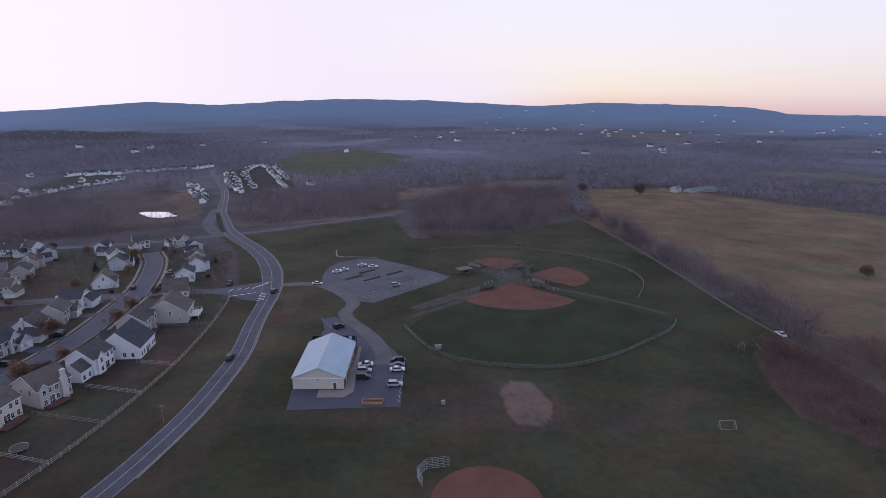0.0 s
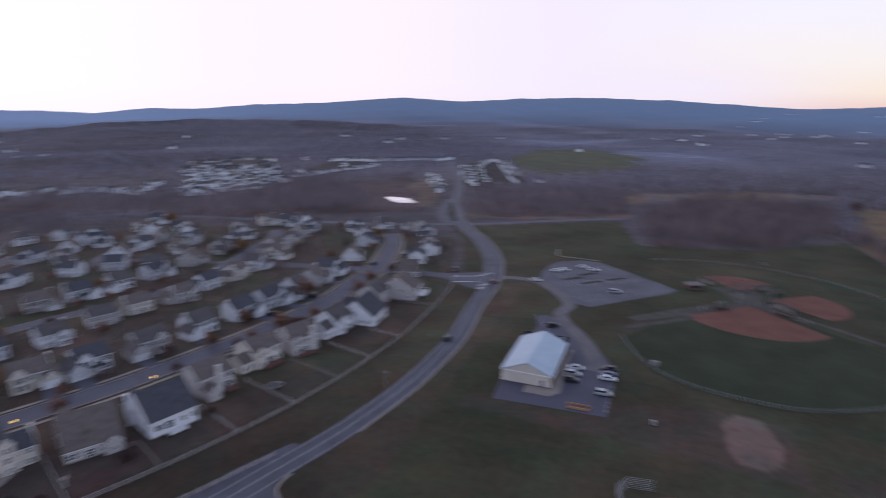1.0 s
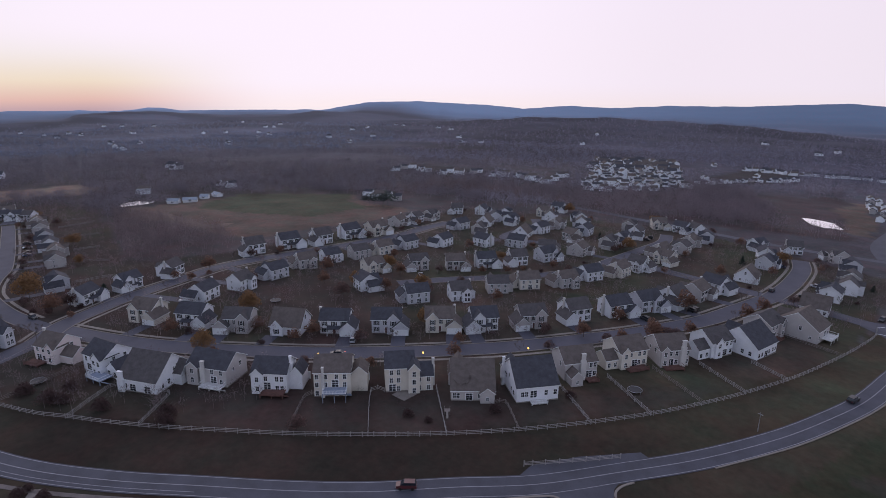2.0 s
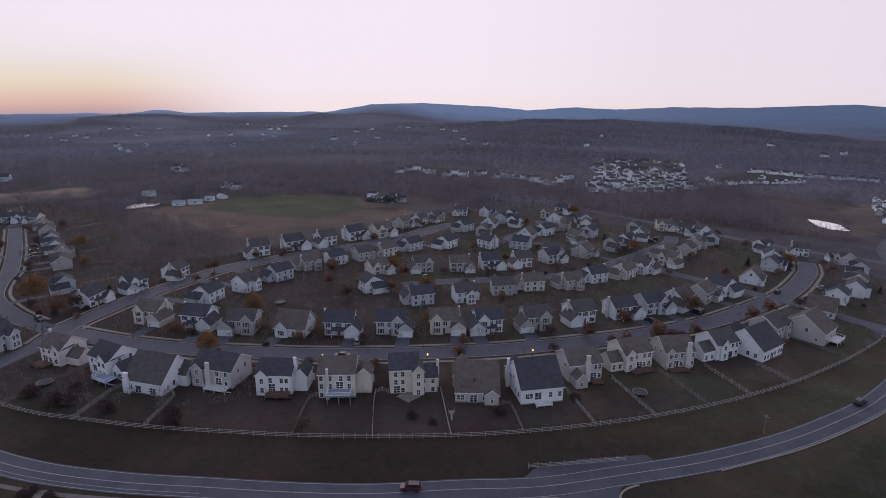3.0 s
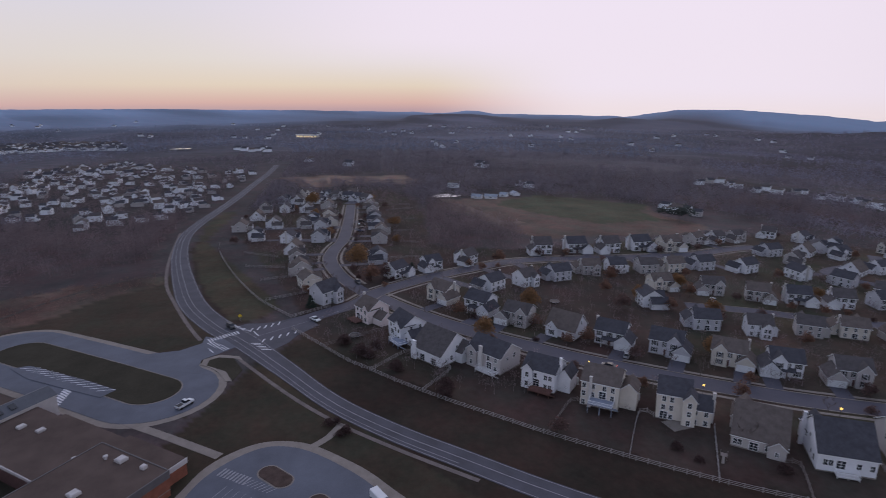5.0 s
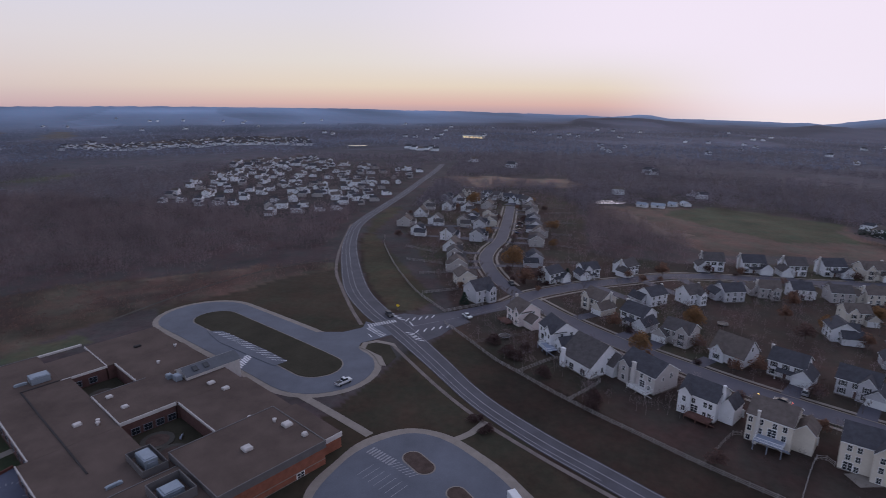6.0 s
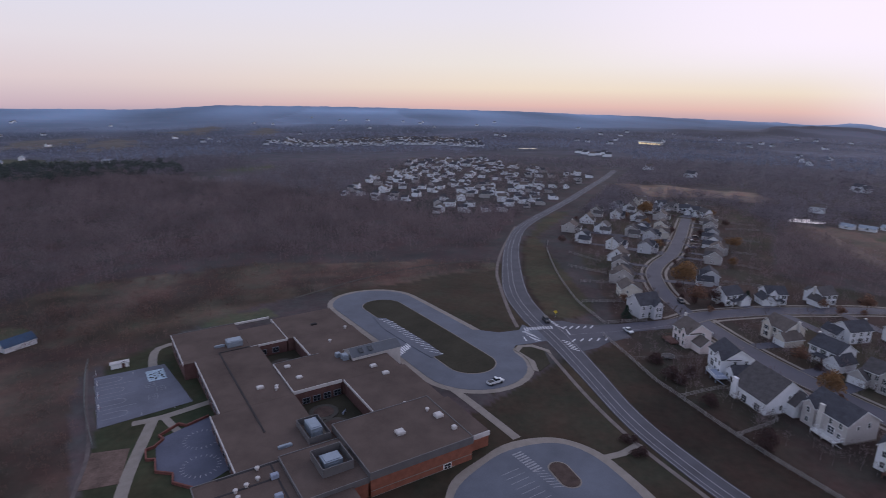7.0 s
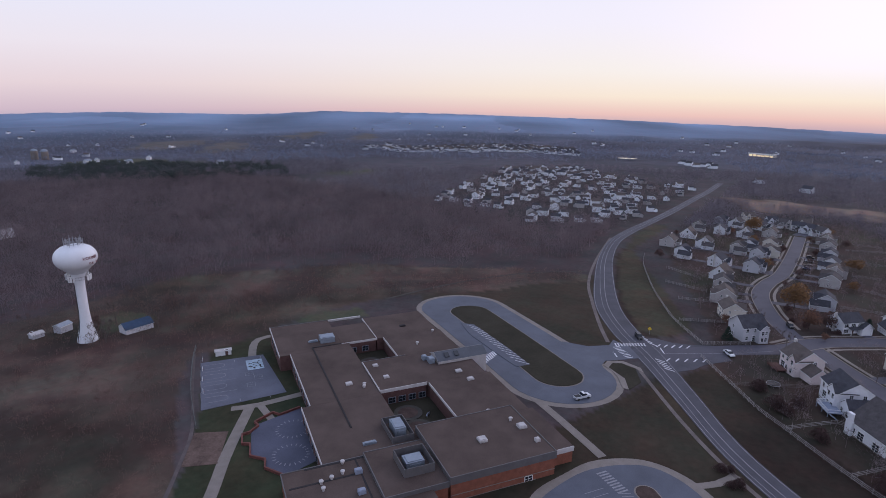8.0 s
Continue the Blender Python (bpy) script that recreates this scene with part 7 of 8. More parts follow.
# heap of rubble on the bare patch
gr = np.random.default_rng(33)
vs, fs = [], []
while len(vs) < 6 * 150:
    x, y = gr.uniform(17, 31), gr.uniform(136, 162)
    if not inside(np.array([x]), np.array([y]), FIELDS["soil"][0])[0]:
        continue
    r, n0 = gr.uniform(0.06, 0.18), len(vs)
    for dx, dy, dz in ((1, 0, 0), (-1, 0, 0), (0, 1, 0), (0, -1, 0), (0, 0, 0.8), (0, 0, -0.5)):
        vs.append((x + r * dx * gr.uniform(0.6, 1.2), y + r * dy * gr.uniform(0.6, 1.2), land(x, y) + r * 0.35 + r * dz * gr.uniform(0.6, 1.1)))
    fs += [tuple(n0 + k for k in f) for f in ((0, 2, 4), (2, 1, 4), (1, 3, 4), (3, 0, 4), (2, 0, 5), (1, 2, 5), (3, 1, 5), (0, 3, 5))]
me = bpy.data.meshes.new("rubble")
me.from_pydata(vs, [], fs)
me.materials.append(M["sandy_soil"])
tagged(new("rubble", me), "loose pale rubble strewn on bare ground", "rubble", kind="stuff")
strip("gravel_lane_east", [(104, 470), (110, 420), (116, 360), (119.5, 289), (121.5, 231), (125.5, 197), (129, 178), (131, 150), (135, 110)], -0.9, 0.9, 0.05, "lane_gravel", "pale farm lane along the tree line", "track")
slab("water_pond_north", [(-256, 490), (-250, 494), (-243, 493.5), (-236, 492), (-229.6, 490), (-228, 485), (-224, 482), (-220, 476), (-214.3, 471), (-215, 467), (-221, 465), (-223, 461.5), (-234, 465), (-240, 471), (-247, 479)], 0.05, "water", "still pond that mirrors the bright sky", "pond")
slab("water_pond_west", [(-543, 18), (-548, 38), (-560, 44), (-568, 34), (-562, 20)], 0.05, "water", "small still pond that mirrors the sky", "pond", smooth=True)

slab("water_pond_far", [(-1330, -506), (-1318, -480), (-1296, -482), (-1290, -510), (-1310, -522)], 2.5, "water", "far pond that mirrors the sky", "pond", deep=4.0, smooth=True)

# ---------------------------------------------------------------- farms in the distance


def far_spot(x, y, turn=0.0):
    return pose(x, y, float(terrain(np.array([x]), np.array([y]))[0]), 0, 0, turn)


def farm_barn(label, x, y, turn, w, d, eave, ridge, walls, roof):
    b = thing("farm_building", label, "barn", far_spot(x, y, turn))
    part("wall", gable_bm(-w / 2, w / 2, -d / 2, d / 2, -3, eave, ridge), M[walls], b)
    part("roof", gable_roof_bm(-w / 2, w / 2, -d / 2, d / 2, eave, ridge), [M[roof], M["trim"]], b)
    n = int(w / 6)
    put_windows(b, "wide", [(i + 0.5) * w / n - w / 2 for i in range(n)], 1.2, -d / 2, 0)


farm_barn("long white farm building with a grey-green roof", 283, 650, 28, 40, 11, 2.6, 5.2, "beige", "green_roof")
farm_barn("white farmhouse beside the field", 252, 640, 40, 10, 8, 4, 6.5, "beige", "green_roof")
for x, y, turn, w in ((-538, 57, 60, 9), (-538, 70, 75, 11), (-552, 84, 60, 7), (-560, 96, 20, 9)):
    farm_barn("low white farm shed near the pond", x, y, turn, w, 6, 2.3, 4, "white", "unit")
for x, y, turn in ((-511, -1130, 10), (-593, -1221, 50), (-501, -1238, 70), (-593, -962, 0), (-478, -1224, 30), (-609, -1634, 30), (-397, -1334, 80)):
    farm_barn("white farmhouse far across the fields", x, y, turn, 13, 8, 5, 8, "white", "unit")
farm_barn("white shed by the far lawn", -125, -480, 15, 16, 9, 3.5, 5.5, "white", "fascia")
for x, y in ((-478, -1490), (-490, -1466)):
    sl = thing("silo", "pale cylindrical farm silo", "silo", far_spot(x, y))
    bm = bmesh.new()
    lathe(bm, [(7, -3), (7, 18), (6.6, 18.2)], 20)
    part("shaft", bm, M["concrete"], sl)
    bm = bmesh.new()
    lathe(bm, [(7.2, 18), (6, 20.5), (3.5, 22.2), (0.1, 23)], 20)
    part("dome", bm, M["unit"], sl)


# a lit row of shops far off in the valley
shops = thing("shop_row", "low far-off row of shops with bright lit fronts", "shops", far_spot(-1750, -306, 80))
part("wall", boxes((-32, 32, -9, 9, -4, 7)), M["barn_wall"], shops)
part("parapet", boxes((-32.5, 32.5, -9.5, -9.0, 5.5, 8.5)), M["trim"], shops)
for i in range(6):
    part("shop_front", boxes((-30 + i * 10.2, -22 + i * 10.2, -9.3, -9.02, 0.3, 4.6)), M["amber_window"], shops, "bright lit shop front")

# ---------------------------------------------------------------- estate fences and small structures


def rail_fence(label, points, gap=2.6, h=1.35, mat="fence", group="garden fences", rails=3):
    f = thing("rail_fence", label, "fence", pose(0, 0, 0), group)
    ln = spline(points, gap)
    for p in ln:
        part("post", POST[mat], None, f, m=pose(p.x, p.y, land(p.x, p.y)))
    for k in range(rails):
        z = 0.4 + (h - 0.5) * k / (rails - 1)
        bm = bmesh.new()
        tube(bm, [(p.x, p.y, land(*p) + z) for p in ln], 0.03, 0.055)
        part("rail", bm, M[mat], f)


POST = {m: mesh_of("post", boxes((-0.07, 0.07, -0.07, 0.07, -0.4, 1.45), (-0.09, 0.09, -0.09, 0.09, 1.45, 1.5)), M[m]) for m in ("fence", "fence_wood")}
rail_fence("long pale three-rail fence behind the gardens", [(-201, -44.5), (-196, -40.5), (-183, -30), (-172.3, -21.3), (-165.7, -14), (-156.5, -4), (-146.5, 8.3), (-137.9, 20.4), (-129.7, 32.1), (-122.4, 44), (-115.5, 56.1), (-110.3, 66), (-106, 75), (-100.5, 88.5), (-95.5, 103.5), (-91, 120),
           (-87.7, 138.5), (-86, 155), (-85.2, 173), (-85.8, 190), (-87.6, 212), (-91.5, 239), (-95.5, 250)])
GARDENS = [((-184.4, -31), (-199.9, -9.8)), ((-165.6, -13.5), (-178.4, -3.2), (-176.8, -1.2)), ((-151.9, 2), (-165.4, 10.8), (-167.3, 8.8)), ((-129.3, 33), (-144.9, 42.8), (-144.3, 45.8)), ((-119, 50.2), (-138.8, 59.9), (-137, 63.1)), ((-109.6, 67.2), (-131.2, 76.7)),
           ((-102.5, 84.1), (-114.9, 89.1), (-115.9, 86.1)), ((-95.8, 102.2), (-117.1, 109.2)), ((-91.2, 119.3), (-112.6, 125.1)), ((-88, 136.8), (-110.2, 142.1)), ((-86.2, 153), (-105.2, 157.9)), ((-85.3, 172.2), (-98.3, 174.6)), ((-87.3, 208.3), (-107.9, 208.4))]
for i, run in enumerate(GARDENS):
    rail_fence("pale rail fence between two gardens", list(run), mat="fence" if i % 3 else "fence_wood", rails=3)
rail_fence("pale rail fence by the bridge culvert", [(-90.6, 76.4), (-86, 87), (-81.7, 97.9)], h=1.2)
rail_fence("long garden fence along the parkway", [(-347, -116), (-328, -110), (-308, -101.6), (-275, -86.2), (-249, -72.3), (-233, -62.7), (-213.4, -47.3)], mat="fence")
for a, b in (((-292.2, -85.7), (-287.7, -65.1)), ((-323, -95.1), (-311.4, -74.1)), ((-266.2, -71.7), (-273.9, -52.1)), ((-235, -62), (-245.4, -46.7)), ((-213.4, -47.3), (-226, -34))):
    rail_fence("pale rail fence between two gardens", [a, b], mat="fence")
for run in ([(-305.6, -12.9), (-307.8, -4.2), (-308.3, 3.5)], [(-349.4, -13.9), (-348.2, -6.4), (-344.2, 2.4)], [(-382, -14), (-384, -1)], [(-426.8, -20.2), (-426.3, -7.9), (-427, -0.2)], [(-465, -23.3), (-477.4, -1.8)], [(-493.6, -25.9), (-496.5, -4.9)]):
    rail_fence("pale rail fence between two gardens", run, mat="fence")
rail_fence("pale fence bordering the old lane", [(-206, 246), (-185, 243), (-164, 240), (-140, 239)], mat="fence_wood")

# junction paint
jm = tagged(new("junction_lines"), "white crosswalk bars and hatching at the junction", "road marking", kind="structure")
# rows of bars: first and last place, how many, the way each bar runs, its length and width
BARS = (((-192.1, -71.0), (-199.1, -63.2), 11, (2.3, 1.5), 3.0, 0.45), ((-190.1, -70.0), (-184.0, -62.8), 9, (-1.5, 0.9), 2.6, 0.4), ((-207.1, -67.6), (-201.5, -61.2), 4, (1.1, 3.1), 3.6, 0.5), ((-201.4, -59.0), (-207.5, -50.5), 5, (-3.7, 0.2), 3.4, 0.45),
        ((-190.9, -52.2), (-198.5, -42.6), 5, (-3.4, 0.2), 3.2, 0.45), ((-188.6, -54.2), (-183.0, -49.3), 5, (0.3, 2.5), 3.4, 0.45), ((-85.0, 260.6), (-82.6, 267.0), 4, (1.6, 1.3), 3.0, 0.5), ((-79.6, 249.1), (-78.0, 239.5), 5, (2.0, 0.7), 3.2, 0.5),
        ((-96.0, 255.0), (-86.5, 258.8), 4, (0.8, 2.6), 3.4, 0.45), ((-92.5, 246.0), (-85.0, 249.8), 4, (2.3, 1.6), 3.4, 0.45))
for a, b, n, way, ln, w in BARS:
    a, b, s = Vector(a), Vector(b), Vector(way).normalized() * ln / 2
    for i in range(n):
        p = a.lerp(b, i / (n - 1))
        line([p - s, p + s], w, 0.1, parent=jm, mat="fresh_paint")
line([(-199.8, -57.8), (-195.5, -55.0)], 0.4, 0.1, parent=jm, mat="fresh_paint")
line([(-185.0, -68.9), (-181.6, -66.2)], 0.4, 0.1, parent=jm, mat="fresh_paint")
line([(-195.5, -55.0), (-206.4, -43.0), (-216, -33.5), (-228, -24)], 0.15, 0.1, parent=jm)
for i in range(9):                                             # drop-off crosswalk
    p = Vector((-117.0, -43.6)).lerp(Vector((-113.6, -37.2)), i / 8)
    s = Vector((0.88, -0.47))
    line([p - s * 1.4, p + s * 1.4], 0.45, 0.118, parent=jm)
for i in range(7):
    p = Vector((-113.2, -36.6)).lerp(Vector((-110.2, -31)), i / 6)
    s = Vector((0.6, -0.8))
    line([p - s * 1.3, p + s * 1.3], 0.2, 0.118, parent=jm)
for i in range(7):
    p = Vector((-112.0, -41.0)).lerp(Vector((-106.6, -31.5)), i / 6)
    s = Vector((0.88, -0.47))
    line([p, p + s * 5.2], 0.14, 0.118, parent=jm)
for i in range(13):                                            # bays and crosswalk of the bus loop
    a, b = Vector((-173.6, -116.4)).lerp(Vector((-156.9, -85.8)), i / 12), Vector((-173.4, -122.6)).lerp(Vector((-156.3, -90.8)), i / 12)
    line([a, b], 0.24, 0.255, parent=jm, mat="fresh_paint")
for i in range(8):
    p = Vector((-150.2, -98.6)).lerp(Vector((-158.5, -99.6)), i / 7)
    line([p - Vector((1.1, 1.5)), p + Vector((1.1, 1.5))], 0.55, 0.11, parent=jm, mat="fresh_paint")


def sign(x, y, turn, mat="yellow_sign", lab="yellow warning sign on a post"):
    s = thing("road_sign", lab, "sign", spot(x, y, turn))
    bm = bmesh.new()
    rod(bm, (0, 0, -0.3), (0, 0, 2.6), 0.05, 6)
    part("post", bm, M["steel"], s)
    bm = bmesh.new()
    prism(bm, [(-0.75, 2.4), (0, 1.65), (0.75, 2.4), (0, 3.15)], "y", -0.03, 0.0)
    part("plate", bm, M[mat], s)


sign(-210.5, -65.5, 100)


def street_lamp(x, y):
    s = thing("street_lamp", "short street lamp with a glowing amber head", "street lamp", spot(x, y), "street lamps")
    bm = bmesh.new()
    rod(bm, (0, 0, -0.3), (0, 0, 3.9), 0.08, 8, 0.05)
    part("pole", bm, M["shutter"], s)
    bm = bmesh.new()
    lathe(bm, [(0.10, 3.9), (0.2, 4.0), (0.25, 4.35), (0.15, 4.5), (0.04, 4.6)], 10)
    part("head", bm, M["amber_lamp"], s, "lit amber lantern")


for x, y in ((-161.6, 52.5), (-146.5, 80.8), (-133.5, 111.5)):
    street_lamp(x, y)

# ---------------------------------------------------------------- vehicles


def car(paint, kind="sedan", label="", rear="letter"):
    c = tagged(new("car"), label, "car", "vehicles")
    L = {"sedan": 4.7, "suv": 4.5, "pickup": 5.2}[kind]
    h = L / 2
    prof = {"sedan": [(-h, 0.3), (h, 0.3), (h, 0.75), (h - 0.9, 0.95), (-h + 0.7, 1.0), (-h, 0.9)],
            "suv": [(-h, 0.35), (h, 0.35), (h, 0.9), (h - 0.8, 1.1), (-h, 1.15)],
            "pickup": [(-h, 0.45), (h, 0.45), (h, 1.0), (h - 1.0, 1.15), (-h, 1.1)]}[kind]
    roof = {"sedan": [(-h + 0.7, 0.98), (h - 1.0, 0.93), (h - 1.9, 1.42), (-h + 1.4, 1.45)],
            "suv": [(-h + 0.05, 1.12), (h - 0.95, 1.05), (h - 1.7, 1.72), (-h + 0.3, 1.75)],
            "pickup": [(-h + 2.2, 1.1), (h - 1.1, 1.08), (h - 1.8, 1.78), (-h + 2.4, 1.8)]}[kind]
    bm = bmesh.new()
    prism(bm, prof, "y", -0.9, 0.9)
    bmesh.ops.bevel(bm, geom=bm.edges[:], offset=0.08, segments=2, affect="EDGES")
    body = part("body", bm, M[paint], c)
    bm = bmesh.new()
    prism(bm, roof, "y", -0.74, 0.74)
    part("cabin_glass", bm, M["glass"], c, "dark glass")
    bm = bmesh.new()
    (x0, z0), (x1, z1) = roof[3], roof[2]
    box(bm, x0 + 0.1, x1 - 0.1, -0.72, 0.72, z0 - 0.02, z0 + 0.05)
    part("roof_panel", bm, M[paint], c)
    if kind == "pickup":
        part("bed", boxes((-h + 0.12, -h + 2.0, -0.75, 0.75, 1.08, 1.125)), M["shutter"], c, "dark open load bed")
    for sx in (-h + 0.9, h - 0.95):
        for sy in (-0.86, 0.86):
            bm = bmesh.new()
            rod(bm, (sx, sy - 0.11, 0.34), (sx, sy + 0.11, 0.34), 0.34, 14)
            part("wheel", bm, M["rubber"], c)
    for sy in (-0.65, 0.65):
        part("headlight", boxes((h - 0.06, h + 0.01, sy - 0.18, sy + 0.18, 0.62, 0.74)), M["trim"], c)
        part("tail_light", boxes((-h - 0.01, -h + 0.06, sy - 0.18, sy + 0.18, 0.72, 0.86)), M[rear], c)
    return c


FLEET = {"braking": car("car_black", "sedan", "dark car with lit red tail lamps in the street", "red_lamp"), "white": car("car_white", "sedan", "white sedan parked or driving on asphalt"), "silver": car("car_silver", "suv", "silver sport-utility car on asphalt"), "black": car("car_black", "suv", "black sport-utility car on asphalt"),
         "red": car("car_red", "suv", "dark red car on the parkway"), "pickup": car("car_white", "pickup", "white pickup truck on the bus loop"), "blue": car("car_blue", "sedan", "dark blue sedan on asphalt")}
first = set()


def park(kind, x, y, turn, up=0.1):
    m = spot(x, y, turn, up)
    if kind not in first:
        first.add(kind)
        FLEET[kind].matrix_basis = m
    else:
        copy_thing(FLEET[kind], m)


for kind, x, y, turn in (("white", -24.2, 171.2, 185), ("silver", -24.1, 166.5, 5), ("black", -23.9, 162.3, 5), ("black", -14.6, 174.1, 185), ("blue", -14.2, 170.6, 185), ("white", -14.0, 167.6, 5), ("silver", -13.9, 157.5, 5), ("black", -38.4, 204.4, 40),
                         ("white", -52.9, 284.2, 20), ("white", -50.0, 287.8, 20), ("white", -42.2, 297.8, 15), ("white", -36.2, 294.1, 10), ("silver", -21.8, 259.4, 20), ("white", -58.4, 262.9, 5), ("red", -75.2, 250.7, 80),
                         ("red", -97.2, 49.6, 238), ("black", -69.2, 177, 92), ("pickup", -146.5, -62.5, 150), ("white", -210, -37.6, 45), ("braking", -166.5, 60.5, 237), 
                         ("black", -204, -67, 40), ("white", -101, -13, 30), ("white", 124.6, 203, 100)):
    park(kind, x, y, turn)
rc = random.Random(11)
STREET_CARS = [(FRONT_STREET, 4), (COURT_LANE, 7), (ENTRY, 3), (MIDDLE_STREET, 4), (NORTH_STREET, 4), (CROSS_STREET, 1)]
for street, n in STREET_CARS:
    ln = spline(street, 2.0)
    nn = normals(ln)
    for i in range(n):
        j = rc.randrange(6, len(ln) - 6)
        s = rc.choice((-1, 1))
        driveway = rc.random() < 0.85
        p = ln[j] + nn[j] * s * (9.5 if driveway else 3.2)
        a = math.degrees(math.atan2(nn[j].y, nn[j].x)) + (0 if driveway else 90)
        if math.hypot(p.x + 210, p.y + 37) < 25:
            continue
        park(rc.choice(("white", "silver", "black", "blue", "black")), p.x, p.y, a + rc.choice((0, 180)), 0.08)

# driveways
ds = tagged(new("driveways"), "short asphalt driveways before the houses", "driveway", kind="structure")
for row in (ROW_2, ROW_3, ROW_6[:9], ROW_9, ROW_8[1:10]):
    for x, y, k in row:
        q = min((p for s in STREETS for p in s), key=lambda p: (p.x - x) ** 2 + (p.y - y) ** 2)
        d = (Vector((x, y)) - q).normalized()
        n = Vector((-d.y, d.x)) * (4.5 if k % 2 else -4.5)
        bm = bmesh.new()
        ribbon_bm(bm, [q + n + d * 4.2, Vector((x, y)) + n - d * 6], -2.4, 2.4, 0.07, 0.3)
        part("driveway", bm, M["street"], ds)

# ---------------------------------------------------------------- trees


def twig_tree(bm, h, spread, r, seed):
    """Trunk and limbs of a tree: tapered, forked twice."""
    g = random.Random(seed)
    rod(bm, (0, 0, -0.4), (0.1, 0, h * 0.45), r, 7, r * 0.6)
    tips = []
    for i in range(6):
        a = 2 * math.pi * i / 6 + g.uniform(-0.4, 0.4)
        z0 = h * g.uniform(0.3, 0.45)
        e = Vector((math.cos(a) * spread * g.uniform(0.4, 0.7), math.sin(a) * spread * g.uniform(0.4, 0.7), h * g.uniform(0.62, 0.8)))
        rod(bm, (0.05, 0, z0), e, r * 0.4, 5, r * 0.18)
        for k in range(3):
            b = a + g.uniform(-0.8, 0.8)
            t = e + Vector((math.cos(b) * spread * 0.35, math.sin(b) * spread * 0.35, h * g.uniform(0.08, 0.22)))
            rod(bm, e, t, r * 0.16, 4, r * 0.06)
            tips.append(t)
    return tips


def leaf_cloud(n, h, spread, low, size, seed):
    """Many small leaf clumps in an uneven crown."""
    g = np.random.default_rng(seed)
    d = g.normal(size=(n, 3))
    d /= np.linalg.norm(d, axis=1)[:, None]
    lump = 1 + 0.25 * np.sin(3 * d[:, 0] + seed) + 0.2 * np.sin(4 * d[:, 1] + 2 * d[:, 2])
    rad = (g.random(n) ** 0.4) * lump
    c = d * rad[:, None] * np.array([spread, spread, (h - low) / 2]) + np.array([0, 0, (h + low) / 2])
    a, b = g.normal(size=(n, 3)), g.normal(size=(n, 3))
    a /= np.linalg.norm(a, axis=1)[:, None]
    b = np.cross(a, b)
    b /= np.linalg.norm(b, axis=1)[:, None]
    s = size * (0.6 + 0.8 * g.random(n))[:, None]
    v = np.stack([c - a * s, c + b * s * 0.7, c + a * s, c - b * s * 0.7], 1).reshape(-1, 3)
    return v, np.arange(4 * n).reshape(n, 4)


def leafy(name, label, leaf, h, spread, seed, n=800):
    t = tagged(new(name), label, "tree", "garden trees")
    bm = bmesh.new()
    twig_tree(bm, h, spread, 0.11, seed)
    part("trunk", bm, M["bark"], t)
    v, f = leaf_cloud(n, h, spread, h * (0.28 if h > 3 else 0.02), 0.25 if h > 3 else 0.16, seed)
    q = v.reshape(-1, 4, 3)
    out = q - np.array([0, 0, h * 0.5])
    out = 0.6 * out / np.linalg.norm(out, axis=-1, keepdims=True) + np.array([0, 0, 0.8])
    flip = (np.cross(q[:, 1] - q[:, 0], q[:, 2] - q[:, 0]) * out.mean(1)).sum(1) < 0
    q[flip], out[flip] = q[flip][:, ::-1], out[flip][:, ::-1]
    me = bpy.data.meshes.new("crown")
    me.from_pydata(q.reshape(-1, 3).tolist(), [], f.tolist())
    me.polygons.foreach_set("use_smooth", np.ones(n, bool))
    me.attributes.new("custom_normal", "FLOAT_VECTOR", "POINT").data.foreach_set("vector", (out / np.linalg.norm(out, axis=-1, keepdims=True)).astype(np.float32).ravel())
    me.materials.append(M[leaf])
    tagged(part("crown", me, None, t), kind="stuff")
    return t


def evergreen(name, label, h, spread, seed):
    t = tagged(new(name), label, "tree", "garden trees")
    bm = bmesh.new()
    rod(bm, (0, 0, -0.4), (0, 0, h * 0.9), 0.14, 6, 0.03)
    part("trunk", bm, M["bark"], t)
    g = np.random.default_rng(seed)
    n = 420
    z = g.random(n) ** 1.4
    a = g.random(n) * 2 * np.pi
    r = spread * (1 - z) * (0.75 + 0.25 * np.sin(z * 40)) + 0.1
    c = np.stack([r * np.cos(a), r * np.sin(a), 0.3 + z * (h - 0.4)], -1)
    out = np.stack([np.cos(a), np.sin(a), -0.35 + 0 * a], -1) * 0.55
    sidev = np.stack([-np.sin(a), np.cos(a), 0 * a], -1) * 0.28
    v = np.stack([c - out * 0.6, c + sidev, c + out, c - sidev], 1).reshape(-1, 3)
    me = bpy.data.meshes.new("crown")
    me.from_pydata(v.tolist(), [], np.arange(4 * n).reshape(n, 4).tolist())
    me.materials.append(M["evergreen"])
    tagged(part("crown", me, None, t), kind="stuff")
    return t


def bare(name, label, h, spread, seed):
    t = tagged(new(name), label, "tree", "garden trees")
    bm = bmesh.new()
    tips = twig_tree(bm, h, spread, 0.14, seed)
    part("trunk", bm, M["bark"], t)
    g = random.Random(seed)
    vs, fs = [], []
    for p in tips:
        for k in range(9):
            e = p + Vector((g.uniform(-1, 1) * spread * 0.3, g.uniform(-1, 1) * spread * 0.3, g.uniform(-0.1, 0.25) * h))
            w = Vector((g.uniform(-1, 1), g.uniform(-1, 1), 0)) * 0.09
            i = len(vs)
            vs += [p - w, p + w, e]
            fs.append((i, i + 1, i + 2))
    me = bpy.data.meshes.new("branchwork")
    me.from_pydata([tuple(v) for v in vs], [], fs)
    me.materials.append(M["bark"])
    tagged(part("branchwork", me, None, t), kind="stuff")
    return t


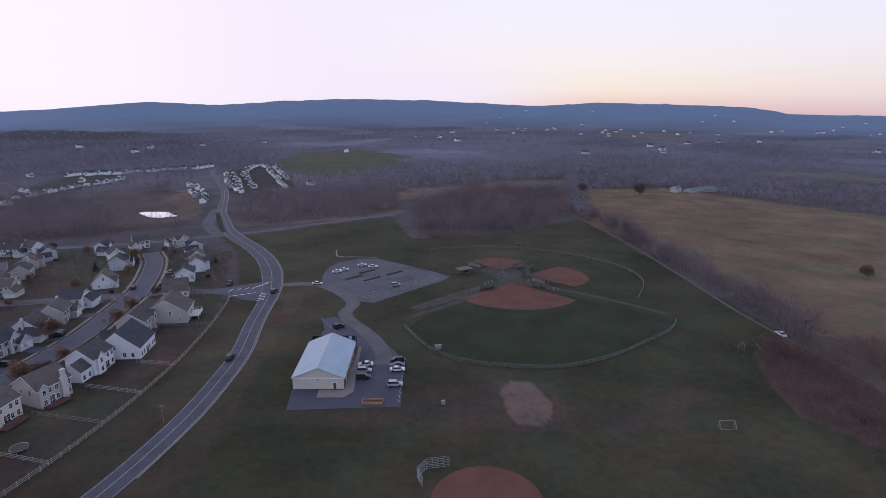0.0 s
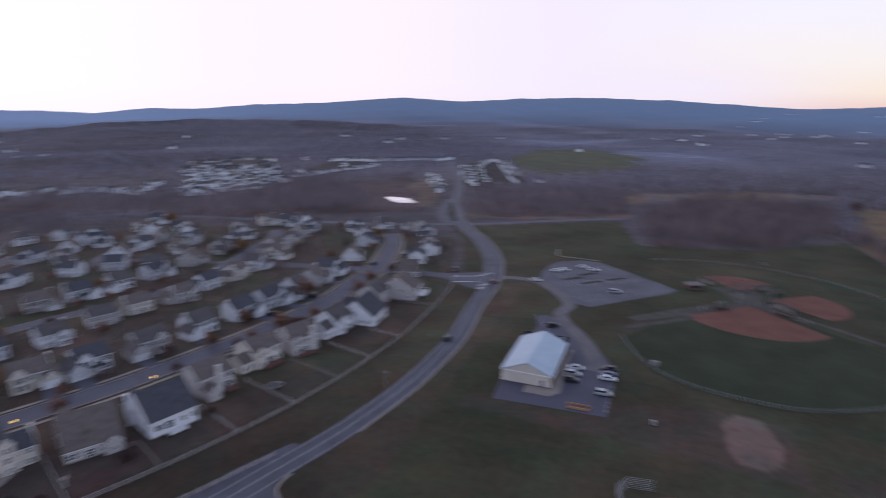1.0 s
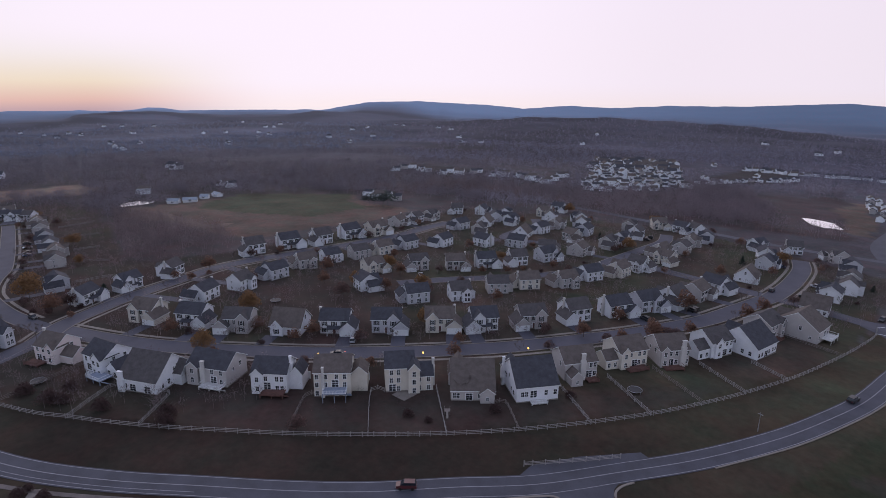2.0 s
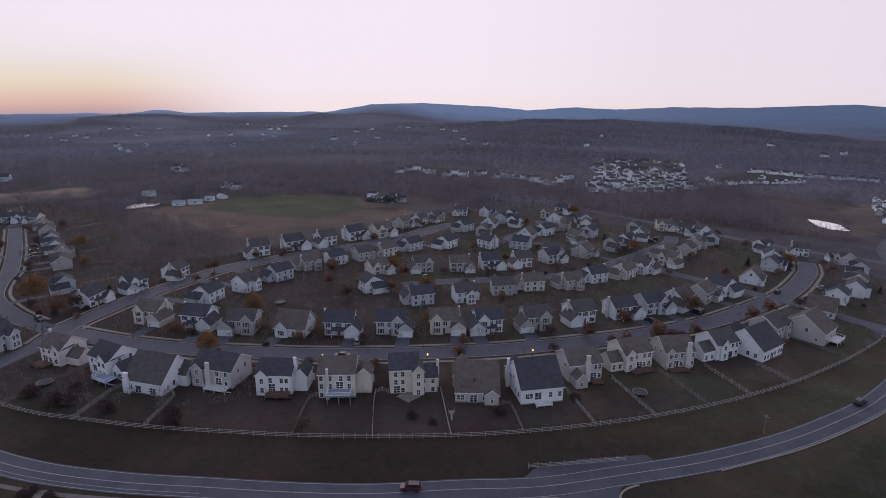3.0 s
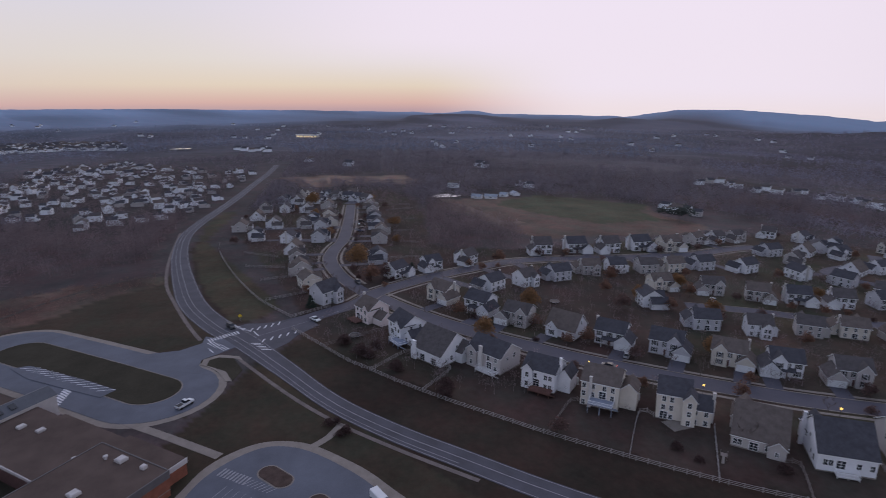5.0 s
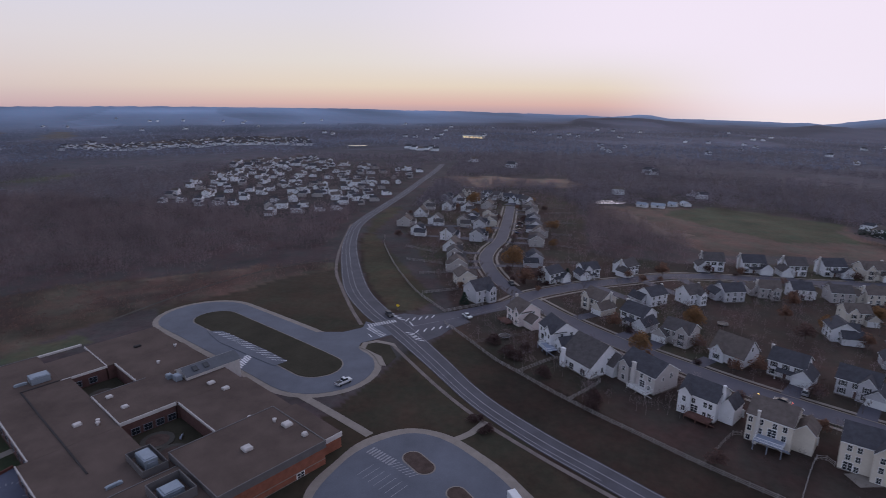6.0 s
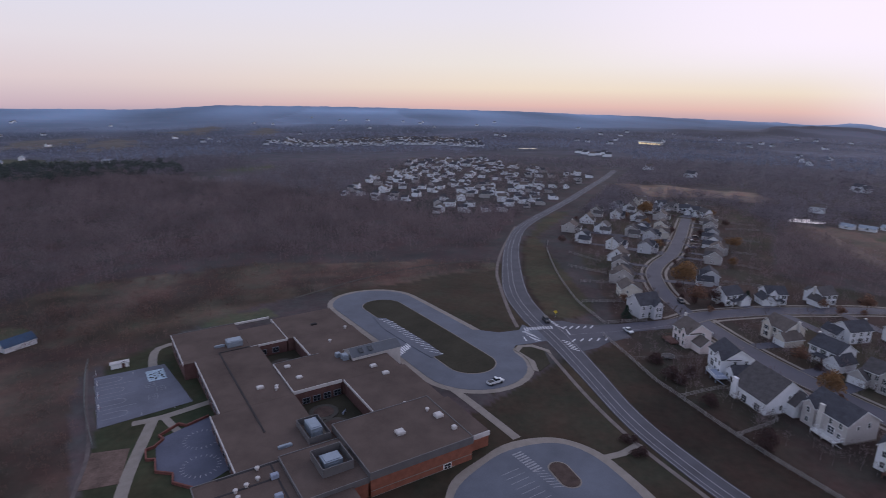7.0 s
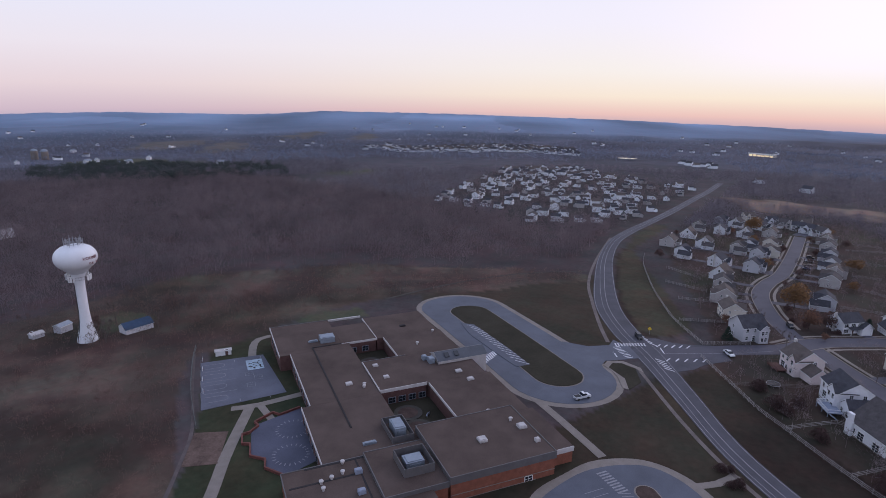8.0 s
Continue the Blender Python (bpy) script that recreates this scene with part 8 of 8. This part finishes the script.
STOCK = {"rust": [leafy("rust_tree", "small tree with rust-brown leaves", "rust_leaf", 5.5, 2.6, 3)], "amber": [leafy("amber_tree", "rounded tree with amber leaves", "amber_leaf", 7.5, 4.0, 5, 1700)],
         "maroon": [leafy("maroon_tree", "low tree with dull maroon leaves", "maroon_leaf", 5.0, 2.8, 8)], "fir": [evergreen("evergreen_tree", "dark evergreen in a garden", 5.0, 1.9, 2)],
         "bare": [bare("bare_tree", "small bare winter tree", 6.0, 2.6, 4)], "shrub": [leafy("brown_shrub", "dull maroon-brown winter shrub", "bush_twig", 2.2, 1.8, 6, 700)]}
planted = set()


def plant(kind, x, y, s=1.0, turn=0.0):
    m = spot(x, y, turn) @ Matrix.Scale(s, 4)
    ob = STOCK[kind][0]
    if kind not in planted:
        planted.add(kind)
        ob.matrix_basis = m
    else:
        c = copy_thing(ob, m)
        c.matrix_basis = m


for kind, x, y, s in (("amber", -190.5, 24, 1.0), ("amber", -288.3, -28.8, 1.55), ("amber", -222, 46, 1.1), ("rust", -146, 92, 0.9), ("rust", -127.5, 163, 1.2), ("rust", -139.5, 141, 1.0), ("rust", -185, 59, 1.0), ("rust", -213, 17, 1.0), ("rust", -185, 137, 0.9),
                      ("amber", -253, 120, 0.9), ("rust", -144.5, 164, 1.0), ("rust", -262, -20, 1.4), ("maroon", -268, -14, 1.3), ("rust", -296, 44, 1.2), ("rust", -154, 226, 0.9), ("rust", -124, 212, 1.1), ("amber", -490, -84, 1.6), ("rust", -200, 44, 0.9),
                      ("shrub", -122.5, 63, 0.9), ("shrub", -113, 84, 1.0), ("shrub", -166, -6, 1.5), ("shrub", -178, -18, 1.7), ("shrub", -175.5, -15, 1.4), ("shrub", -183, -13, 1.3), ("shrub", -187, -24, 1.5), ("shrub", -154, 8.7, 1.5), ("shrub", -149.5, 8, 1.3), ("shrub", -117.4, 66.2, 0.7),
                      ("shrub", -135.4, -22.2, 0.9), ("shrub", -131.9, -17.5, 0.9), ("shrub", -136.6, -20.4, 0.7), ("shrub", -130.5, -19, 0.7), ("bare", -79.3, -214.8, 1.3), ("bare", -82.2, -216.3, 1.2), ("bare", -80.6, -212.5, 0.9), ("bare", -76.8, -214.0, 0.8), ("bare", -99, -212, 1.2), ("maroon", -84.5, -232, 1.0), ("bare", -91, -228, 1.6), ("bare", -101, -222, 1.3), 
                      ("maroon", 201, 604, 2.4), ("maroon", 146, 619, 1.9), ("maroon", 218, 292, 1.3), ("maroon", -130, 36, 0.8), ("shrub", -109, 107, 0.9), ("bare", -124, 81, 1.0), ("rust", -126, 85, 0.7)):
    plant(kind, x, y, s)
for kind, x, y, s in (("rust", -141.1, 198.2, 1.5), ("rust", -126.5, 227, 1.1), ("rust", -125.8, 161.1, 1.1), ("rust", -123.4, 177.3, 0.9), ("rust", -130, 150, 0.8), ("amber", -233, 95, 0.9), ("amber", -215, 118, 0.9), ("rust", -240, 120, 1.1), ("maroon", -222, 84, 1.2), ("rust", -262, 92, 1.2), ("rust", -244, 84, 1.0), ("amber", -176, 98, 0.8)):
    plant(kind, x, y, s)
rt = random.Random(21)
for street in (FRONT_STREET, ENTRY[2:], COURT_LANE, MIDDLE_STREET, NORTH_STREET):
    ln = spline(street, 9.0)
    nn = normals(ln)
    for p, n in zip(ln, nn):
        for s in (-1, 1):
            if rt.random() < 0.5:
                q = p + n * s * rt.uniform(6, 9) + Vector((rt.uniform(-3, 3), rt.uniform(-3, 3)))
                plant(rt.choice(("bare", "bare", "rust", "maroon", "shrub")), q.x, q.y, rt.uniform(0.5, 0.9), rt.uniform(0, 360))
for row in (ROW_3, ROW_4, ROW_5, ROW_6, ROW_7, ROW_8, ROW_9):
    for x, y, k in row:
        q = Vector((x, y)) + Vector((rt.uniform(-13, 13), rt.uniform(-13, 13)))
        if min((q - Vector(h[:2])).length for r in (ROW_2, ROW_3, ROW_4, ROW_5, ROW_6, ROW_7, ROW_8, ROW_9) for h in r) > 8.5:
            plant(rt.choice(("bare", "rust", "rust", "maroon", "fir", "shrub", "amber")), q.x, q.y, rt.uniform(0.6, 1.1), rt.uniform(0, 360))

# ---------------------------------------------------------------- woods (past counting)


def tree_pattern(seed, twigs, fat, low=0.1):
    """A bare woodland tree of thin slivers: trunk, limbs and a haze of twigs."""
    g = np.random.default_rng(seed)
    tris = []
    for a in (0.0, 2.1, 4.2):
        tris.append([[0.12 * math.cos(a), 0.12 * math.sin(a), -0.5], [0.12 * math.cos(a + 2.1), 0.12 * math.sin(a + 2.1), -0.5], [0, 0, 7.5]])
    for i in range(twigs):
        a, el = g.random() * 2 * np.pi, g.uniform(low, 1.4)
        rr = g.random() ** 0.5
        c = np.array([math.cos(a) * math.cos(el) * 3.6 * rr, math.sin(a) * math.cos(el) * 3.6 * rr, 4.6 + 5.2 * math.sin(el) * rr])
        d = np.array([math.cos(a) * 0.6, math.sin(a) * 0.6, 1.0]) + 0.5 * g.normal(size=3)
        d /= np.linalg.norm(d)
        s = np.cross(d, g.normal(size=3))
        s *= fat / np.linalg.norm(s)
        ln = g.uniform(1.0, 2.2)
        tris.append([(c - s).tolist(), (c + s).tolist(), (c + d * ln).tolist()])
    return np.array(tris)


def scatter(name, label, category, spots, patterns, mat, scale, squash=1.0, seed=1):
    """One mesh of many turned and scaled copies of a few patterns."""
    g = np.random.default_rng(seed)
    chunks, round_off = [], []
    for x, y, z in spots:
        p = patterns[g.integers(len(patterns))]
        a = g.random() * 2 * np.pi
        s = scale * g.uniform(0.75, 1.2) * (1 + 0.22 * float(wave(x, y, 17.0, 0.6)))
        ca, sa = math.cos(a) * s, math.sin(a) * s
        q = np.empty_like(p)
        q[..., 0] = p[..., 0] * ca - p[..., 1] * sa + x
        q[..., 1] = p[..., 0] * sa + p[..., 1] * ca + y
        q[..., 2] = p[..., 2] * s * squash + z
        chunks.append(q)
        out = q - np.array([x, y, z + 3.0 * s * squash])
        out /= np.linalg.norm(out, axis=-1, keepdims=True)
        round_off.append(0.4 * out + np.array([0, 0, 1.0]))
    v, soft_n = np.concatenate(chunks), np.concatenate(round_off)
    face = np.cross(v[:, 1] - v[:, 0], v[:, 2] - v[:, 0])
    turned = (face * soft_n.mean(1)).sum(1) < 0
    v[turned] = v[turned][:, ::-1]
    soft_n[turned] = soft_n[turned][:, ::-1]
    v, soft_n = v.reshape(-1, 3), soft_n.reshape(-1, 3)
    soft_n /= np.linalg.norm(soft_n, axis=-1, keepdims=True)
    me = bpy.data.meshes.new(name)
    n = len(v) // 3
    me.vertices.add(len(v))
    me.vertices.foreach_set("co", v.astype(np.float32).ravel())
    me.loops.add(len(v))
    me.loops.foreach_set("vertex_index", np.arange(len(v), dtype=np.int32))
    me.polygons.add(n)
    me.polygons.foreach_set("loop_start", np.arange(0, len(v), 3, dtype=np.int32))
    me.polygons.foreach_set("loop_total", np.full(n, 3, np.int32))
    me.polygons.foreach_set("use_smooth", np.ones(n, bool))
    me.update(calc_edges=True)
    me.attributes.new("custom_normal", "FLOAT_VECTOR", "POINT").data.foreach_set("vector", soft_n.astype(np.float32).ravel())   # twigs shade as the round crown they fill
    me.materials.append(M[mat])
    return tagged(new(name, me), label, category, kind="stuff")


def sow(poly, area, seed):
    """Random places in a polygon, one to so many square metres."""
    g = np.random.default_rng(seed)
    xs, ys = [p[0] for p in poly], [p[1] for p in poly]
    n = int((max(xs) - min(xs)) * (max(ys) - min(ys)) / area)
    x, y = g.uniform(min(xs), max(xs), n), g.uniform(min(ys), max(ys), n)
    k = inside(x, y, poly)
    x, y = x[k], y[k]
    return list(zip(x, y, terrain(x, y)))


# bare saplings and hedges between the houses of the estate
yard = np.array(sow(FIELDS["yard"][0], 30, 90))
homes = np.array([h[:2] for r in (ROW_2, ROW_3, ROW_4, ROW_5, ROW_6, ROW_7, ROW_8, ROW_9) for h in r] + [(-237, -39), (-209, -15), (-191, -2.5), (-175, 8), (-167, 25), (-158, 37), (-147, 52), (-139, 70), (-127, 85), (-119, 100), (-121, 117), (-119, 137), (-115, 152), (-110, 171), (-105, 185), (-113, 204), (-107, 219)])
lanes = np.array([tuple(p) for st in STREETS for p in st])
keep = [p for p in yard if np.hypot(*(homes - p[:2]).T).min() > 8.2 and np.hypot(*(lanes - p[:2]).T).min() > 6.5]
keep = [p for p in keep if p[0] < -150 or p[1] > 225]
scatter("estate_saplings", "bare brown saplings and hedges between the houses", "shrubs", keep, [tree_pattern(s, 50, 0.085) for s in (51, 52, 53)], "twig", 0.5, 0.9, seed=15)
plots = np.array([p for p in sow(FIELDS["yard"][0], 26, 92) if p[0] < -125])
beds = [p for p in plots if 6.5 < np.hypot(*(homes - p[:2]).T).min() < 15 and np.hypot(*(lanes - p[:2]).T).min() > 6.0 and wave(p[0], p[1], 9.0, 0.4) > -0.25]
scatter("garden_shrubs", "dark leafless shrubs in beds between the houses", "shrubs", beds, [tree_pattern(s, 34, 0.13, -0.7) for s in (54, 55, 56)], "bush_twig", 0.36, 0.85, seed=17)
NEAR_TREES = [tree_pattern(s, 76, 0.095, -0.75) for s in (1, 2, 3, 4)]
LANE_WOOD = [(109, 455), (117, 372), (122.5, 289), (124.5, 232), (129, 199), (136, 199), (134, 240), (132, 289), (125, 372), (114, 458)]
BUSH_WOOD = [(108, 187), (100, 162), (97, 142), (108, 128), (127, 122), (127, 150), (124, 178), (119, 200)]
EAST_WOOD = [(134, 185), (133, 120), (190, 110), (230, 190), (190, 205), (150, 200)]
near_spots = []
for i, (poly, area) in enumerate([(WOODS[0], 44), (WOODS[1], 30), (WOODS[2], 42), (WOODS[3], 50), (WOODS[4], 38), (WOODS[5], 44), (WEST_WOOD, 22), (LANE_WOOD, 9)]):
    near_spots += sow(poly, area, 40 + i)
POND_MEADOW = [(-364, 592), (-347, 618), (-282, 655), (-226, 541), (-186, 435), (-238, 441), (-310, 513)]
nx, ny = np.array([p[0] for p in near_spots]), np.array([p[1] for p in near_spots])
shut = inside(nx, ny, POND_MEADOW) | (np.hypot(nx + 225, ny - 452) < 34)
near_spots = [p for p, k in zip(near_spots, shut) if not k]
scatter("bare_woods", "brown leafless winter woods", "woodland", [p for p in near_spots if p[1] < 330 or p[0] > -45], NEAR_TREES, "twig", 1.0, seed=5)
scatter("pond_woods", "grey-brown leafless woods round the pond, haze in their colour", "woodland", [p for p in near_spots if p[1] >= 330 and p[0] <= -45], NEAR_TREES, "pond_twig", 1.0, seed=25)
hedge = sow(BUSH_WOOD, 5, 48) + sow(EAST_WOOD, 9, 49) + sow([(-98, -204), (-130, -196), (-155, -215), (-122, -244), (-100, -234)], 16, 50)
scatter("hedge_brush", "tangled brown brush by the lane and the tower", "brush", hedge, NEAR_TREES, "scrub_twig", 0.5, 0.9, seed=16)
SCRUB = [tree_pattern(s, 26, 0.16) for s in (11, 12, 13)]
brush = sow(FIELDS["scrub"][0], 11, 60) + sow(WOODS[0], 120, 61) + sow([(-255, 405), (-262, 425), (-215, 425), (-200, 405), (-230, 392)], 14, 63) + sow([(97, 190), (94, 150), (100, 120), (133, 115), (130, 200)], 4, 62)
scatter("russet_shrubs", "soft russet winter shrubs in rough grass", "brush", [p for p in sow(FIELDS["scrub"][0], 95, 64) if wave(p[0], p[1], 12.0, 1.2) > 0.0], NEAR_TREES, "scrub_twig", 0.42, 0.75, seed=18)
scatter("brush", "low brown winter brush", "brush", brush, SCRUB, "scrub_twig", 0.32, 0.8, seed=6)
gf = np.random.default_rng(77)
b = np.radians(gf.uniform(-42, 170, 80000))
d = 480 * np.exp(gf.uniform(0, 1.85, 80000))
fx, fy = -np.sin(b) * d, np.cos(b) * d
clear = np.zeros(len(fx), bool)
for polys in (FIELDS["tan"], FIELDS["fallow"], FIELDS["meadow"], FIELDS["green"], FIELDS["sand"], FIELDS["lawn"], FIELDS["yard"], SUBURBS, WOODS):
    for poly in polys:
        clear |= inside(fx, fy, poly)
clear |= inside(fx, fy, POND_MEADOW)
for poly in [[(-300, 660), (-215, 530), (-160, 640), (-270, 960), (-320, 960)]]:
    clear |= inside(fx, fy, poly)
clear |= (wave(fx, fy, 140, 3.0) > 0.45) & (d > 900)
clear |= (wave(fx, fy, 75, 1.3) > 0.6) & (d < 1500)
road_pts = np.array([tuple(p) for p in spline(PARKWAY, 20.0)])
for px, py in road_pts[np.hypot(road_pts[:, 0], road_pts[:, 1]) > 350]:
    clear |= np.hypot(fx - px, fy - py) < 26
fx, fy = fx[~clear], fy[~clear]
fx, fy = fx[:34000], fy[:34000]
FAR_TREES = [tree_pattern(s, 15, 0.4, -0.5) for s in (21, 22, 23, 24)]
VALE_TREES = [tree_pattern(s, 34, 0.22, -0.7) for s in (25, 26, 27)]
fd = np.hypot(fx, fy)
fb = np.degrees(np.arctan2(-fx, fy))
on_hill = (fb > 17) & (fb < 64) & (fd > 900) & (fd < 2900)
# each belt of woods takes a twig colour with its own share of haze
for name, lab, k, mat, size in (("valley_woods", "leafless woods down in the valley, pale haze in their colour", (fb < 55) & ~on_hill, "valley_twig", 1.1), ("distant_woods", "far leafless woods, purple-brown with haze in their colour", (fd < 1150) & (fb >= 55) & ~on_hill, "far_twig", 1.1), ("hillside_woods", "leafless woods on the far hills, blue haze in their colour", (fd >= 1150) & ~on_hill & (fb >= 55), "hill_twig", 1.25), ("foothill_woods", "dark leafless woods on the foothill", on_hill, "foothill_twig", 1.25)):
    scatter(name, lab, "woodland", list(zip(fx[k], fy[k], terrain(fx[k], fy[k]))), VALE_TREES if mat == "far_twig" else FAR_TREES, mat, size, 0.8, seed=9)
ex = [s for s in sow([(-288, -938), (-339, -1080), (-456, -1110), (-602, -800), (-498, -650), (-390, -720), (-297, -800)], 165, 71)] + sow([(-446, 190), (-430, 215), (-420, 205), (-436, 185)], 30, 72)
scatter("evergreen_belt", "dark belt of distant evergreens", "woodland", ex, [tree_pattern(s, 40, 0.5) for s in (31, 32)], "far_evergreen", 1.5, 0.75, seed=12)
town_trees = []
for i, poly in enumerate(SUBURBS[:2]):
    town_trees += sow(poly, (95, 260)[i], 80 + i)
scatter("suburb_trees", "bare trees among the houses of far estates", "trees", town_trees, VALE_TREES, "twig", 0.85, 0.8, seed=14)


# ---------------------------------------------------------------- garden clutter
for x, y in ((-193, -21.1), (-229.4, 57.9), (-102.4, 125.6)):
    tr = thing("trampoline", "round black garden trampoline on a steel frame", "trampoline", spot(x, y))
    bm = bmesh.new()
    lathe(bm, [(1.75, 0.78), (1.75, 0.84), (0.1, 0.8)], 24)
    part("mat", bm, M["shutter"], tr)
    bm = bmesh.new()
    for i in range(20):
        a, b2 = 2 * math.pi * i / 20, 2 * math.pi * (i + 1) / 20
        rod(bm, (2.0 * math.cos(a), 2.0 * math.sin(a), 0.82), (2.0 * math.cos(b2), 2.0 * math.sin(b2), 0.82), 0.06, 5)
    part("rim", bm, M["steel"], tr)
    for i in range(5):
        a = 2 * math.pi * i / 5
        bm = bmesh.new()
        rod(bm, (2.0 * math.cos(a), 2.0 * math.sin(a), -0.1), (2.0 * math.cos(a), 2.0 * math.sin(a), 0.82), 0.04, 5)
        part("leg", bm, M["steel"], tr)
play = thing("play_tower", "pale plastic garden climbing frame beside the fence", "play tower", spot(-118.4, 72.6, 60))
part("platform", boxes((-0.8, 0.8, -0.7, 0.7, 1.0, 1.12)), M["fence_wood"], play)
for px, py in ((-0.75, -0.65), (0.75, -0.65), (0.75, 0.65), (-0.75, 0.65)):
    part("post", boxes((px - 0.06, px + 0.06, py - 0.06, py + 0.06, -0.3, 1.9)), M["fence_wood"], play)
bm = bmesh.new()
prism(bm, [(-0.7, 1.0), (-0.7, 1.12), (-2.3, 0.12), (-2.3, 0.0)], "x", -0.3, 0.3)
part("slide", bm, M["concrete"], play, "pale plastic slide")
slab("pavement_patio_garden", [(-134.5, 64.2), (-129.8, 65.7), (-131.6, 71.4), (-136.3, 69.9)], 0.08, "concrete", "pale concrete patio behind a house", "patio")
pole = thing("utility_pole", "thin grey pole beside the parkway", "pole", spot(-72.8, 137.5))
bm = bmesh.new()
rod(bm, (0, 0, -0.4), (0, 0, 5.5), 0.09, 6, 0.06)
part("shaft", bm, M["steel"], pole)
part("crossarm", boxes((-0.7, 0.7, -0.05, 0.05, 4.9, 5.05)), M["steel"], pole)
van = thing("delivery_van", "white boxy van in the drop-off circle", "van", spot(-105.5, -7.5, 35, 0.1))
bm = bmesh.new()
prism(bm, [(-2.7, 0.4), (2.7, 0.4), (2.7, 1.2), (1.9, 1.45), (1.5, 2.2), (-2.7, 2.3)], "y", -0.95, 0.95)
bmesh.ops.bevel(bm, geom=bm.edges[:], offset=0.08, segments=2, affect="EDGES")
part("body", bm, M["car_white"], van)
part("windscreen", boxes((1.5, 1.95, -0.8, 0.8, 1.5, 2.1)), M["glass"], van)
for sx in (-1.8, 1.8):
    for sy in (-0.9, 0.9):
        bm = bmesh.new()
        rod(bm, (sx, sy - 0.12, 0.36), (sx, sy + 0.12, 0.36), 0.36, 14)
        part("wheel", bm, M["rubber"], van)
